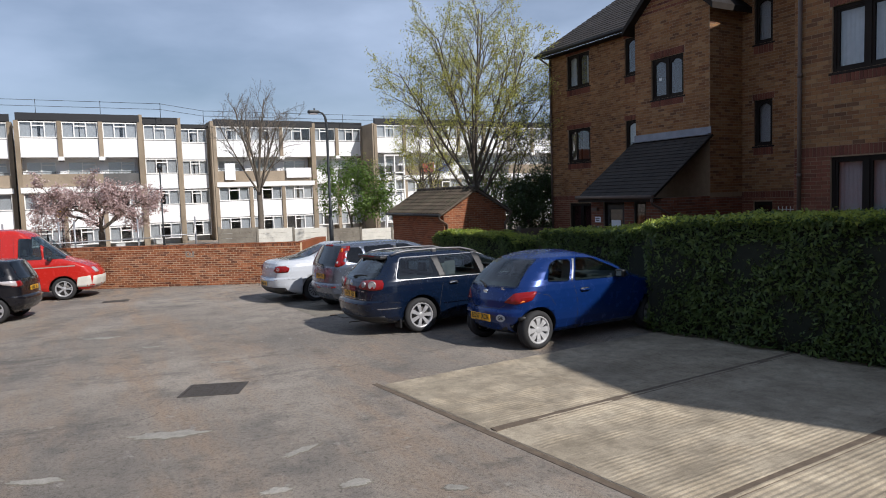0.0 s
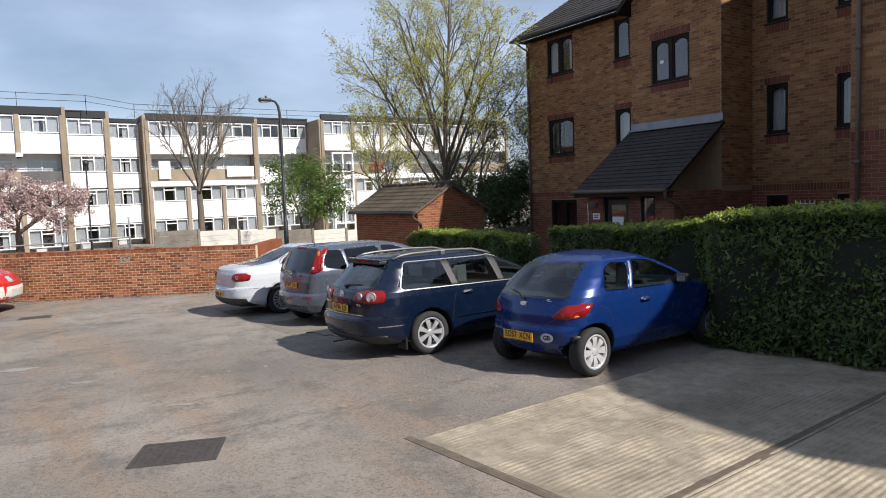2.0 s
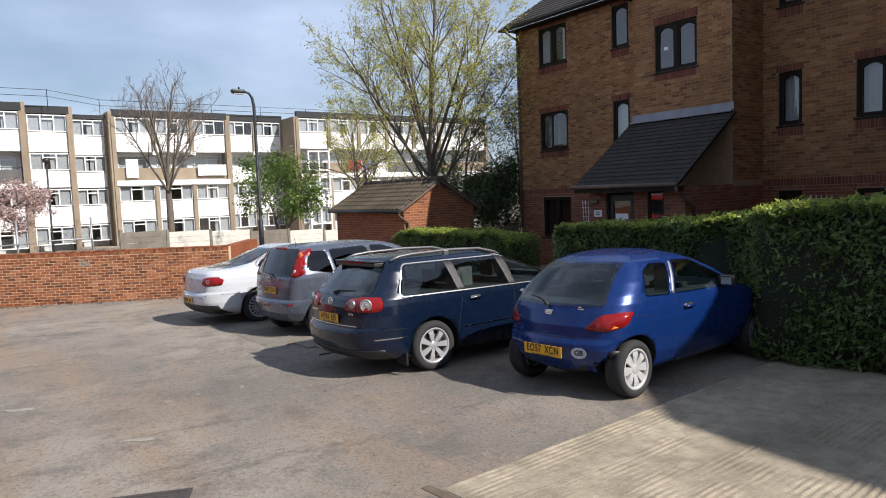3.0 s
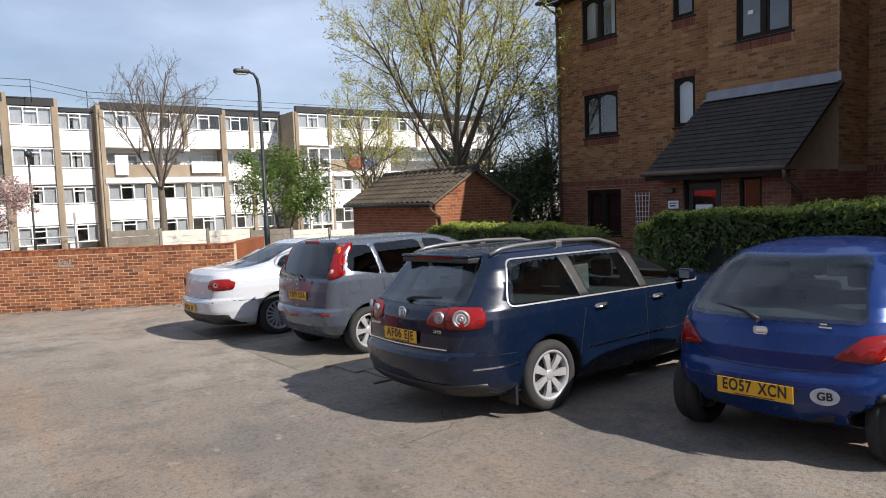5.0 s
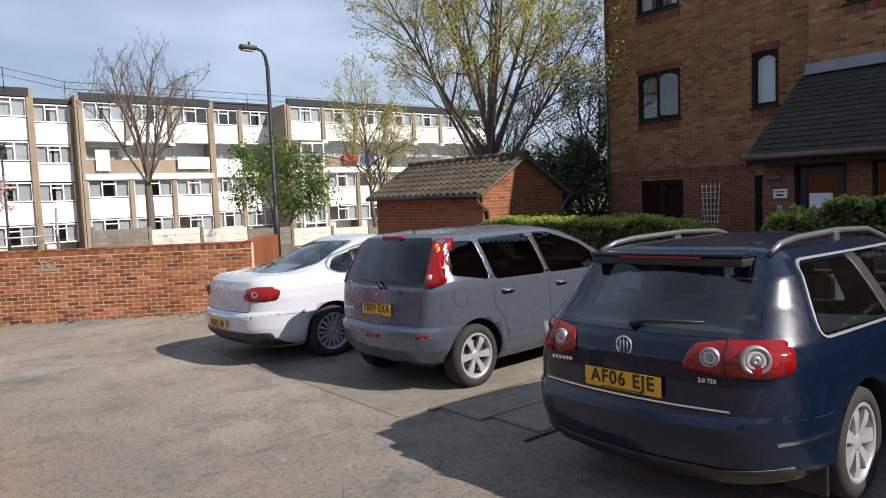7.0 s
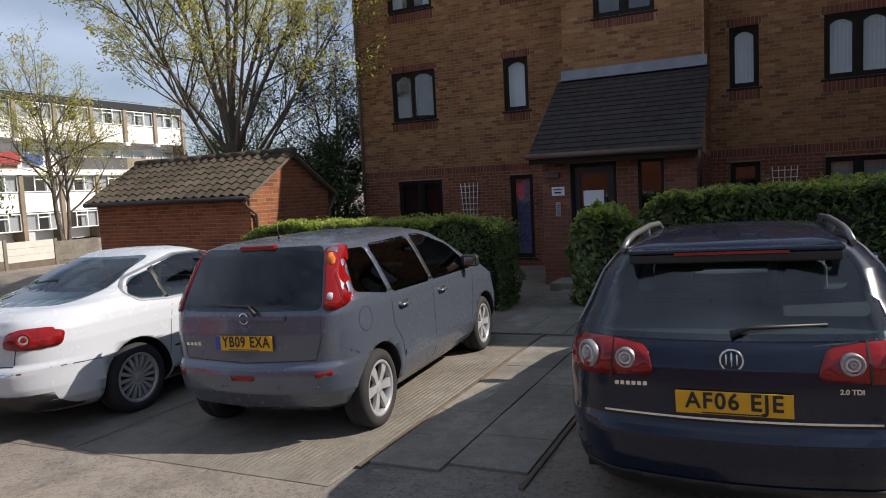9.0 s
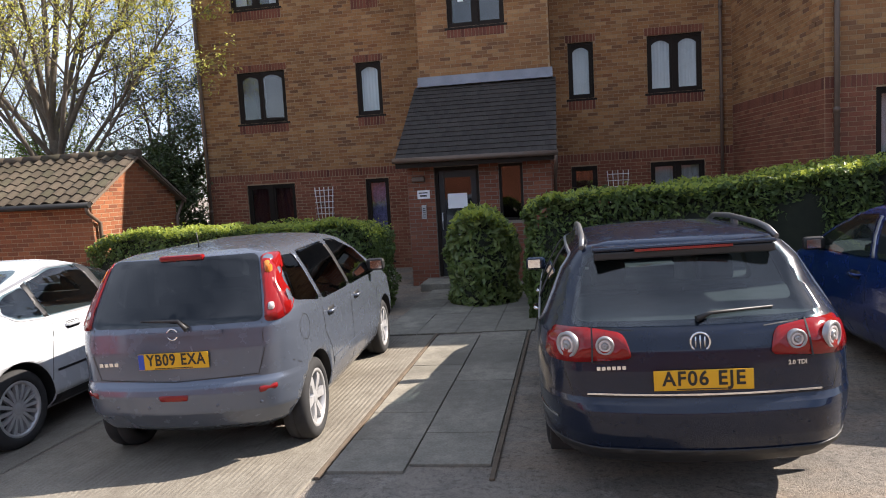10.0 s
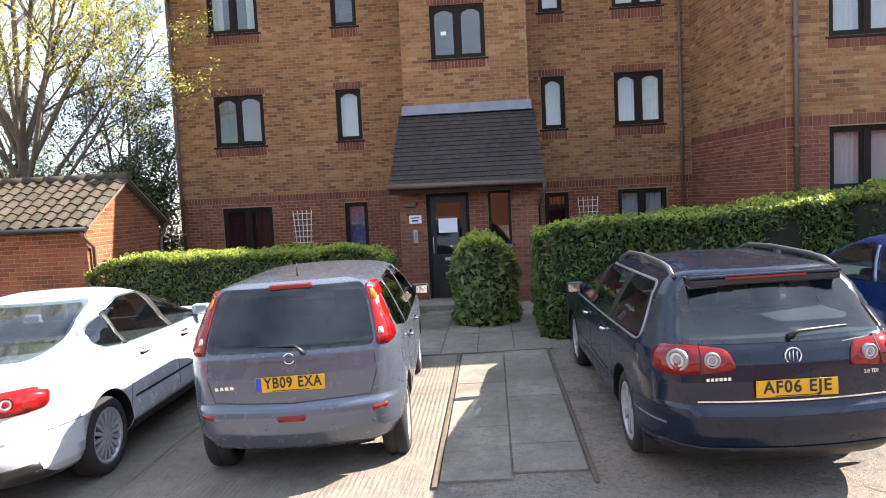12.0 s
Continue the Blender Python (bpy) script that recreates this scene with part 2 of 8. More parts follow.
M = {
    "asphalt": ground_asphalt(),
    "concrete": concrete("ribbed_concrete", (0.22, 0.184, 0.134), (0.48, 0.412, 0.308), bumpy=0.6),
    "joint_dirt": plain("brown_joint_dirt", (0.115, 0.086, 0.06), 0.95, vary=0.4, scale=9, bump=0.5),
    "paving": concrete("paving_slab", (0.17, 0.158, 0.132), (0.325, 0.3, 0.25), bumpy=0.3),
    "patch": concrete("pale_patch", (0.25, 0.235, 0.205), (0.42, 0.395, 0.35)),
    "kerb": concrete("kerb_concrete", (0.16, 0.14, 0.115), (0.26, 0.24, 0.2)),
    "iron": plain("rusty_iron", (0.07, 0.06, 0.052), 0.75, 0.3, 0.3, 9, bump=0.4),
    "mortar": plain("mortar", (0.31, 0.215, 0.135), 0.95, vary=0.2, scale=12),
    "mortar_pale": plain("pale_mortar", (0.56, 0.42, 0.28), 0.95, vary=0.2, scale=12),
    "mortar_dark": plain("dark_mortar", (0.2, 0.17, 0.14), 0.95, vary=0.2, scale=12),
    "yellow_brick": brick_mat("yellow_stock_brick", [(0.29, 0.134, 0.058), (0.37, 0.187, 0.083), (0.18, 0.088, 0.05), (0.44, 0.237, 0.106), (0.34, 0.16, 0.068), (0.48, 0.278, 0.134), (0.25, 0.11, 0.052), (0.4, 0.206, 0.087)], 0.3),
    "red_brick": brick_mat("dark_red_brick", [(0.204, 0.072, 0.042), (0.280, 0.102, 0.060), (0.242, 0.078, 0.048), (0.343, 0.144, 0.084), (0.178, 0.066, 0.042)]),
    "soldier": brick_mat("soldier_red_brick", [(0.19, 0.065, 0.045), (0.26, 0.095, 0.06), (0.14, 0.05, 0.038)]),
    "wall_brick": brick_mat("orange_wall_brick", [(0.19, 0.062, 0.03), (0.36, 0.12, 0.05), (0.44, 0.17, 0.075), (0.28, 0.088, 0.04), (0.5, 0.22, 0.115), (0.15, 0.055, 0.035), (0.4, 0.14, 0.06)], 0.35),
    "shed_brick": brick_mat("shed_red_brick", [(0.27, 0.09, 0.042), (0.36, 0.13, 0.06), (0.31, 0.105, 0.05), (0.19, 0.068, 0.038)]),
    "far_brick": brick_mat("far_brown_brick", [(0.3, 0.24, 0.17), (0.38, 0.31, 0.23)]),
    "tile": brick_mat("grey_brown_roof_tile", [(0.05, 0.045, 0.042), (0.07, 0.062, 0.056), (0.06, 0.052, 0.048)]),
    "shed_tile": brick_mat("mossy_clay_tile", [(0.085, 0.068, 0.05), (0.12, 0.095, 0.07), (0.075, 0.068, 0.045)], 0.5),
    "lead": plain("lead_flashing", (0.22, 0.24, 0.28), 0.5, 0.4, 0.2, 4),
    "frame_dark": plain("dark_brown_timber", (0.018, 0.013, 0.01), 0.65, vary=0.3, spec=0.2),
    "white_paint": plain("white_paint", (0.78, 0.77, 0.74), 0.55, vary=0.05, scale=1.5),
    "panel_white": plain("white_cladding", (0.8, 0.8, 0.8), 0.6, vary=0.06, scale=0.8),
    "black": plain("black_plastic", (0.012, 0.012, 0.013), 0.5, vary=0.2),
    "fascia": plain("black_fascia", (0.008, 0.009, 0.012), 0.6, vary=0.3, scale=1),
    "pipe": plain("brown_plastic_pipe", (0.11, 0.075, 0.055), 0.5, vary=0.2),
    "curtain": plain("white_net_curtain", (0.62, 0.62, 0.64), 0.9, vary=0.12, scale=8),
    "curtain_blue": plain("purple_print_curtain", (0.24, 0.22, 0.42), 0.9, vary=0.6, scale=14),
    "curtain_red": plain("dark_red_curtain", (0.06, 0.012, 0.016), 0.9, vary=0.3),
    # dark grey for unlit rooms behind the panes, and for some balcony fronts
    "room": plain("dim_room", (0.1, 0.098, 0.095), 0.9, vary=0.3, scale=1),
    "pane": glass_mat("window_pane", (0.7, 0.73, 0.74), base=0.13),
    "car_pane": glass_mat("tinted_car_glass", (0.4, 0.48, 0.5), base=0.09),
    "privacy_pane": glass_mat("privacy_glass", (0.05, 0.055, 0.06)),
    "rubber": plain("tyre_rubber", (0.02, 0.02, 0.021), 0.85, vary=0.3, scale=14),
    "alloy": plain("alloy", (0.42, 0.42, 0.43), 0.35, 0.4, 0.12),
    "hubcap": plain("grey_hubcap", (0.4, 0.4, 0.4), 0.45, 0.1, 0.15),
    "disc": plain("brake_disc", (0.08, 0.075, 0.07), 0.6, 0.5, 0.3),
    "chrome": plain("chrome", (0.75, 0.75, 0.76), 0.12, 1.0, 0.03),
    "red_lens": plain("red_lens", (0.2, 0.006, 0.006), 0.08, vary=0.08),
    "clear_lens": plain("clear_lens", (0.55, 0.5, 0.5), 0.1, 0.3, 0.1),
    "amber_lens": plain("amber_lens", (0.65, 0.17, 0.03), 0.1, vary=0.1),
    "plate": plain("yellow_plate", (0.66, 0.35, 0.012), 0.35, vary=0.05),
    "blue_band": plain("blue_band", (0.02, 0.06, 0.35), 0.4),
    "ink": plain("black_ink", (0.012, 0.012, 0.012), 0.5, vary=0.05),
    "paper": plain("white_paper", (0.8, 0.82, 0.85), 0.7, vary=0.03),
    "sign_yellow": plain("yellow_sign", (0.8, 0.5, 0.02), 0.5, vary=0.05),
    "cloth_seat": plain("grey_seat_cloth", (0.06, 0.06, 0.06), 0.9, vary=0.2),
    "cloth_beige": plain("pale_seat_cloth", (0.3, 0.28, 0.25), 0.9, vary=0.2),
    "blue_estate": car_paint("dark_blue_paint", (0.0025, 0.008, 0.024), 0.1),
    "grey_hatch": car_paint("blue_grey_paint", (0.12, 0.14, 0.18), 0.5),
    "white_car": car_paint("white_silver_paint", (0.5, 0.525, 0.56), 0.05, 0.2),
    "blue_small": car_paint("bright_blue_paint", (0.005, 0.028, 0.14), 0.35),
    "black_car": car_paint("black_paint", (0.008, 0.008, 0.011), 0.2),
    "red_van": car_paint("red_paint", (0.42, 0.018, 0.012), 0.0),
    "cloth_red": plain("faded_red_cloth", (0.3, 0.05, 0.05), 0.9, vary=0.3),
    "cloth_blue": plain("faded_blue_cloth", (0.06, 0.1, 0.28), 0.9, vary=0.3),
    "cabin": plain("grey_car_cabin", (0.11, 0.11, 0.11), 0.85, vary=0.2),
    "silver": plain("dull_silver", (0.3, 0.3, 0.31), 0.4, 0.5, 0.1),
    "rail": plain("satin_grey_rail", (0.16, 0.16, 0.165), 0.4, 0.6, 0.1),
    # paler leaf for hedge tops, with the sunlit look put into its colour
    "new_growth": leaf_mat("sunlit_privet_leaf", [(0.16, 0.22, 0.035), (0.24, 0.3, 0.05), (0.34, 0.38, 0.07)], 0.4, 0.35),
    "crack": plain("dark_crack", (0.08, 0.073, 0.066), 0.95, vary=0.3, scale=20),
    "tar": plain("dark_tar_patch", (0.09, 0.085, 0.08), 0.9, vary=0.3, scale=14, bump=0.4),
    "hedge": leaf_mat("privet_leaf", [(0.024, 0.044, 0.014), (0.042, 0.072, 0.021), (0.06, 0.1, 0.027), (0.09, 0.14, 0.038), (0.16, 0.225, 0.06)]),
    "laurel": leaf_mat("laurel_leaf", [(0.05, 0.085, 0.028), (0.1, 0.15, 0.045), (0.2, 0.25, 0.085)], 0.3),
    # near black, standing for the deep shade within a hedge
    "core": plain("shaded_hedge_core", (0.012, 0.016, 0.008), 0.95, vary=0.4, scale=10),
    "bud": leaf_mat("spring_leaf", [(0.2, 0.23, 0.04), (0.3, 0.31, 0.06), (0.42, 0.4, 0.1)], 0.5, 0.4),
    "green_leaf": leaf_mat("fresh_leaf", [(0.045, 0.085, 0.014), (0.075, 0.13, 0.022), (0.12, 0.185, 0.032)], 0.5, 0.35),
    "ivy": leaf_mat("ivy_leaf", [(0.025, 0.045, 0.015), (0.04, 0.065, 0.02), (0.06, 0.09, 0.03)], 0.45, 0.2),
    "blossom": leaf_mat("pink_blossom", [(0.42, 0.3, 0.29), (0.58, 0.45, 0.44), (0.26, 0.17, 0.14)], 0.6, 0.3),
    "bark": plain("grey_bark", (0.12, 0.1, 0.078), 0.9, vary=0.35, scale=8, bump=0.5),
    "bark_green": plain("green_grey_bark", (0.13, 0.12, 0.06), 0.9, vary=0.35, scale=8, bump=0.5),
    "lamp_grey": plain("dark_grey_steel", (0.04, 0.045, 0.05), 0.5, 0.5),
    "timber": plain("weathered_timber", (0.13, 0.1, 0.075), 0.85, vary=0.3, scale=5),
    "fence_panel": plain("pale_fence_panel", (0.55, 0.53, 0.47), 0.85, vary=0.15, scale=3),
}


# ---- builders ----
def part(name, bm, material, parent=None, label=""):
    """Links a bmesh as one mesh object under a thing or a part."""
    me = bpy.data.meshes.new(name)
    bm.to_mesh(me)
    bm.free()
    return mesh_part(name, me, material, parent, label)


def mesh_part(name, me, material, parent=None, label=""):
    for m in material if isinstance(material, (list, tuple)) else [material]:
        me.materials.append(m)
    ob = new(name, me)
    ob.parent = parent
    return tagged(ob, label)


def thing(name, m, label, category, group="", kind=""):
    """An Empty at the thing's base, which parents its parts."""
    ob = new(name)
    ob.empty_display_size = 0.2
    ob.matrix_world = m
    return tagged(ob, label, category, group, kind)


def box(bm, x0, x1, y0, y1, z0, z1, bevel=0.0):
    r = bmesh.ops.create_cube(bm, size=1)
    m = Matrix.LocRotScale(((x0 + x1) / 2, (y0 + y1) / 2, (z0 + z1) / 2), None, (x1 - x0, y1 - y0, z1 - z0))
    bmesh.ops.transform(bm, matrix=m, verts=r["verts"])
    if bevel:
        bmesh.ops.bevel(bm, geom=list({e for v in r["verts"] for e in v.link_edges}), offset=bevel, segments=2, affect="EDGES", profile=0.5)
    return r["verts"]


def boxes(*dims, bevel=0.0):
    bm = bmesh.new()
    for d in dims:
        box(bm, *d, bevel=bevel)
    return bm


def prism(bm, pts, z0, z1):
    """A prism over a plan polygon."""
    lo, hi = [bm.verts.new((x, y, z0)) for x, y in pts], [bm.verts.new((x, y, z1)) for x, y in pts]
    k = len(pts)
    bm.faces.new(lo[::-1]), bm.faces.new(hi)
    for i in range(k):
        bm.faces.new((lo[i], lo[(i + 1) % k], hi[(i + 1) % k], hi[i]))
    bmesh.ops.recalc_face_normals(bm, faces=bm.faces[:])
    return bm


def tube(bm, pts, radii, sides=8, cap=True):
    """A tube along a line of points."""
    rings = []
    for i, p in enumerate(pts):
        p = Vector(p)
        d = (Vector(pts[min(i + 1, len(pts) - 1)]) - Vector(pts[max(i - 1, 0)])).normalized()
        a = d.orthogonal().normalized() if i == 0 else (a_last - d * a_last.dot(d)).normalized()
        a_last, b = a, d.cross(a)
        r = radii[i] if isinstance(radii, (list, tuple)) else radii
        rings.append([bm.verts.new(p + (a * math.cos(2 * math.pi * k / sides) + b * math.sin(2 * math.pi * k / sides)) * r) for k in range(sides)])
    for u, v in zip(rings, rings[1:]):
        for k in range(sides):
            bm.faces.new((u[k], u[(k + 1) % sides], v[(k + 1) % sides], v[k])).smooth = True
    if cap:
        bm.faces.new(rings[0][::-1]), bm.faces.new(rings[-1])
    return bm


def wall_with_holes(u0, u1, z0, z1, holes):
    """The rectangles that are left of a wall when its holes (u0, u1, z0, z1) are taken out."""
    us = sorted({u0, u1, *[h for o in holes for h in o[:2] if u0 < h < u1]})
    zs = sorted({z0, z1, *[h for o in holes for h in o[2:] if z0 < h < z1]})
    out = []
    for a, b in zip(us, us[1:]):
        run = None
        for c, d in zip(zs, zs[1:]):
            hole = any(o[0] <= (a + b) / 2 <= o[1] and o[2] <= (c + d) / 2 <= o[3] for o in holes)
            if hole:
                run = None
            elif run:
                run[3] = d
            else:
                run = [a, b, c, d]
                out.append(run)
    return out


BRICK_FACES = [(0, 1, 5, 4), (1, 2, 6, 5), (2, 3, 7, 6), (3, 0, 4, 7), (4, 5, 6, 7)]


def brick_cells(u0, u1, z0, z1, holes, pitch=0.225, course=0.075, joint=0.01, soldier=False):
    """Stretcher-bond bricks as (u, z, width, height), cut back at holes and ends."""
    cells = []
    if soldier:
        pitch, course = 0.075, z1 - z0
    rows = max(1, round((z1 - z0) / course))
    ch = (z1 - z0) / rows
    for r in range(rows):
        a, b = z0 + r * ch, z0 + (r + 1) * ch
        cuts = sorted((max(h[0], u0), min(h[1], u1)) for h in holes if h[2] < b - 0.01 and h[3] > a + 0.01 and h[1] > u0 and h[0] < u1)
        free, at = [], u0
        for c, d in cuts:
            if c > at:
                free.append((at, c))
            at = max(at, d)
        if at < u1:
            free.append((at, u1))
        shift = 0 if soldier or r % 2 == 0 else pitch / 2
        for c, d in free:
            k = math.floor((c - u0 - shift) / pitch)
            while u0 + shift + k * pitch < d:
                e, f = max(c, u0 + shift + k * pitch), min(d, u0 + shift + (k + 1) * pitch)
                if f - e > 0.03:
                    cells.append(((e + f) / 2, (a + b) / 2, f - e - joint, b - a - joint))
                k += 1
    return cells


def brick_mesh(name, cells, depth=0.006, seed=1):
    """One mesh of many bricks that stand out towards -y from y = 0 (u along x)."""
    rng = random.Random(seed)
    vs, fs = [], []
    for u, z, w, h in cells:
        d = depth * rng.uniform(0.5, 1.3)
        k = len(vs)
        for y, s in ((0.004, 1.0), (-d, 0.97)):
            vs += [(u - w / 2 * s, y, z - h / 2 * s), (u + w / 2 * s, y, z - h / 2 * s), (u + w / 2 * s, y, z + h / 2 * s), (u - w / 2 * s, y, z + h / 2 * s)]
        fs += [tuple(k + i for i in f) for f in BRICK_FACES]
    me = bpy.data.meshes.new(name)
    me.from_pydata(vs, [], fs)
    return me


LATER = []  # single bricks, laid last


def brick_face(parent, m, u0, u1, z0, z1, holes, material, singles=None, soldier=False, seed=1, joint=0.01):
    """Faces a wall with bricks. m takes u, out, z to the parent's space. singles: a stretch (u0, u1, z0, z1) whose bricks are objects."""
    cells = brick_cells(u0, u1, z0, z1, holes, joint=joint, soldier=soldier)
    if singles:
        pick = [c for c in cells if singles[0] < c[0] < singles[1] and singles[2] < c[1] < singles[3]][:300]
        chosen = set(pick)
        cells = [c for c in cells if c not in chosen]
        LATER.append((parent, m, pick, material))
    ob = mesh_part("brickwork", brick_mesh("brickwork", cells, seed=seed), material, parent)
    tagged(ob, kind="stuff")
    ob.matrix_local = m
    return ob


def wpart(name, bm, material, parent, label=""):
    """A part whose mesh is given in world places."""
    ob = part(name, bm, material, parent, label)
    if parent is not None and parent.data is None:
        ob.matrix_parent_inverse = parent.matrix_world.inverted()
    return ob


def sheet(pts):
    """A single sheet of glass."""
    bm = bmesh.new()
    bm.faces.new([bm.verts.new(q) for q in pts])
    return bm


def structure(name, bm, material, label, category):
    return tagged(part(name, bm, material), label, category, kind="structure")


# ---- ground ----
FALL, FALL_X0, FALL_X1 = 0.024, -30.0, 6.0  # the car park falls gently towards the boundary wall


def ground_z(x):
    return -0.2 + FALL * (min(max(x, FALL_X0), FALL_X1) + 12.8)


TILT = Matrix.Translation((0, 0, ground_z(0))) @ Matrix.Rotation(-math.atan(FALL), 4, "Y")


def settle(ob):
    """Lays a thing that was built on a level floor onto the falling ground."""
    ob.matrix_world = TILT @ ob.matrix_world
    return ob


def ground_sheet():
    bm = bmesh.new()
    rows = [[bm.verts.new((x, y, ground_z(x))) for y in (-700, -200, -40, -12, 0, 6, 12, 24, 60, 200, 700)] for x in (-700, -200, -60, FALL_X0, -24, -18, -12, -6, 0, FALL_X1, 40, 200, 700)]
    for a, b in zip(rows, rows[1:]):
        for k in range(len(a) - 1):
            bm.faces.new((a[k], b[k], b[k + 1], a[k + 1]))
    structure("ground", bm, M["asphalt"], "worn grey-brown asphalt of the car park", "ground")


def ribbed(a, b, ya, yb, y1, pitch, rng, height):
    """A tamped concrete slab with worn ribs along its length."""
    bm = bmesh.new()
    n = int((b - a) / pitch) * 4
    m = 44
    grid = []
    for i in range(n + 1):
        x = a + (b - a) * i / n
        y0 = ya + (yb - ya) * i / n
        col = []
        for j in range(m + 1):
            y = y0 + (y1 - y0) * j / m
            worn = max(0, 0.35 + 0.7 * noise.noise(Vector((x * 0.7, y * 0.7, 3.1))) + 0.9 * noise.noise(Vector((x * 4, y * 3, 1.1))))
            edge = i in (0, n) or j in (0, m)
            h = 0.004 if edge else 0.01 + (height * min(1, worn) if i % 4 in (1, 2) else 0) + rng.uniform(0, 0.002)
            col.append(bm.verts.new((x, y, h)))
        grid.append(col)
    for c, d in zip(grid, grid[1:]):
        for j in range(m):
            bm.faces.new((c[j], d[j], d[j + 1], c[j + 1]))
    return bm


def blotch(rng, cx, cy, rx, ry, turn, z0=0.0, z1=0.006):
    """A thin patch with a ragged outline."""
    bm = bmesh.new()
    pts = []
    for k in range(44):
        t = 2 * math.pi * k / 44
        r = 1 + 0.3 * noise.noise(Vector((math.cos(t) * 5 + cx, math.sin(t) * 5 + cy, 2.5))) + 0.45 * noise.noise(Vector((math.cos(t) * 1.7 + cx, math.sin(t) * 1.7 + cy, 0.5))) + rng.uniform(-0.12, 0.12)
        u, v = rx * r * math.cos(t), ry * r * math.sin(t)
        pts.append((cx + u * math.cos(turn) - v * math.sin(turn), cy + u * math.sin(turn) + v * math.cos(turn)))
    return prism(bm, pts, z0, z1)


def ground_wear():
    """Pale repairs and cracks in the asphalt."""
    rng = random.Random(31)
    g = thing("pavement", pose(-9, 1.5, 0), "worn repairs and cracks in the car park asphalt", "pavement", kind="structure")
    for x, y, rx, ry, t in ((-8.12, 0.37, 0.34, 0.12, 1.15), (-6.82, 1.37, 0.2, 0.06, 2.0), (-6.02, 0.92, 0.13, 0.06, 1.5), (-5.8, 1.53, 0.14, 0.07, 1.5), (-7.43, -0.79, 0.22, 0.06, 1.2), (-15.42, -0.13, 0.3, 0.12, 1.1),
                            (-13.65, 0.67, 0.16, 0.06, 1.0), (-11.46, 1.5, 0.16, 0.04, 1.0), (-5.26, 2.16, 0.1, 0.05, 0.7)):
        wpart("worn_rim", blotch(rng, x, y, rx * 1.12, ry * 1.3, t, 0, 0.003), M["kerb"], g)
        wpart("pale_patch", blotch(rng, x, y, rx, ry, t), M["patch"], g)
    for x, y, ang, n in ((-8.6, 3.0, -0.05, 10), (-9.2, -0.3, 1.2, 9), (-12.6, 4.3, 0.1, 10), (-13.9, 3.75, 0.3, 8), (-16.0, 5.3, -1.5, 14), (-18.5, 3.4, 0.6, 8), (-6.3, 5.2, 0.3, 14)):
        line = [(x, y)]
        for _ in range(n):
            ang += rng.gauss(0, 0.55)
            x, y = x + 0.14 * math.cos(ang), y + 0.14 * math.sin(ang)
            line.append((x, y))
        bm = bmesh.new()
        rows = []
        for i, (u, v) in enumerate(line):
            w = 0.004 * math.sin(math.pi * (i + 0.5) / len(line)) + 0.0015
            nx, ny = -math.sin(ang), math.cos(ang)
            rows.append((bm.verts.new((u + nx * w, v + ny * w, 0.004)), bm.verts.new((u - nx * w, v - ny * w, 0.004))))
        for r, q in zip(rows, rows[1:]):
            bm.faces.new((r[0], q[0], q[1], r[1]))
        wpart("crack", bm, M["crack"], g)
    # leaf litter along the foot of the wall
    pts = []
    for _ in range(420):
        u, v = rng.uniform(-3, 5), rng.expovariate(4.5)
        pts.append((-25.85 + 0.547 * u + 0.837 * v, 1.85 + 0.837 * u - 0.547 * v, 0.01))
    lit = leaf_cloud("leaf_litter", np.array(pts), np.tile([0, 0, 1.0], (len(pts), 1)), 0.035, M["shed_tile"], None, 4, 0.25)
    lit.parent, lit.matrix_parent_inverse = g, g.matrix_world.inverted()
    settle(g)


def slab_bays():
    """Ribbed concrete parking bays beside the hedge, joint by joint."""
    rng = random.Random(4)
    pav = thing("pavement", pose(-6, 5, 0), "pale ribbed concrete parking bays with worn joints", "pavement", kind="structure")

    def front(x):
        return 2.97 + (x + 8.57) * 0.07

    for a, b in ((-8.57, -6.27), (-6.23, -3.95), (-3.91, -1.65), (-1.61, 0.65)):
        wpart("slab", ribbed(a, b, front(a), front(b), 8.6, 0.06, rng, 0.014), M["concrete"], pav)
        wpart("joint", boxes((b - 0.03, b + 0.09, front(b) + 0.02, 8.6, 0.0, 0.0135)), M["joint_dirt"], pav, "dirt-filled brown joint")
    bm = bmesh.new()
    box(bm, -8.7, 0.7, 0.08, 0.16, 0.0, 0.005)
    ob = wpart("edging", bm, M["joint_dirt"], pav, "worn brown edging strip of the concrete bays")
    for v in ob.data.vertices:
        v.co.y += front(v.co.x) - 0.18
    for slab in pav.children:
        for v in slab.data.vertices:
            v.co.x -= 0.06 * (v.co.y - 3.0)
    return settle(pav)


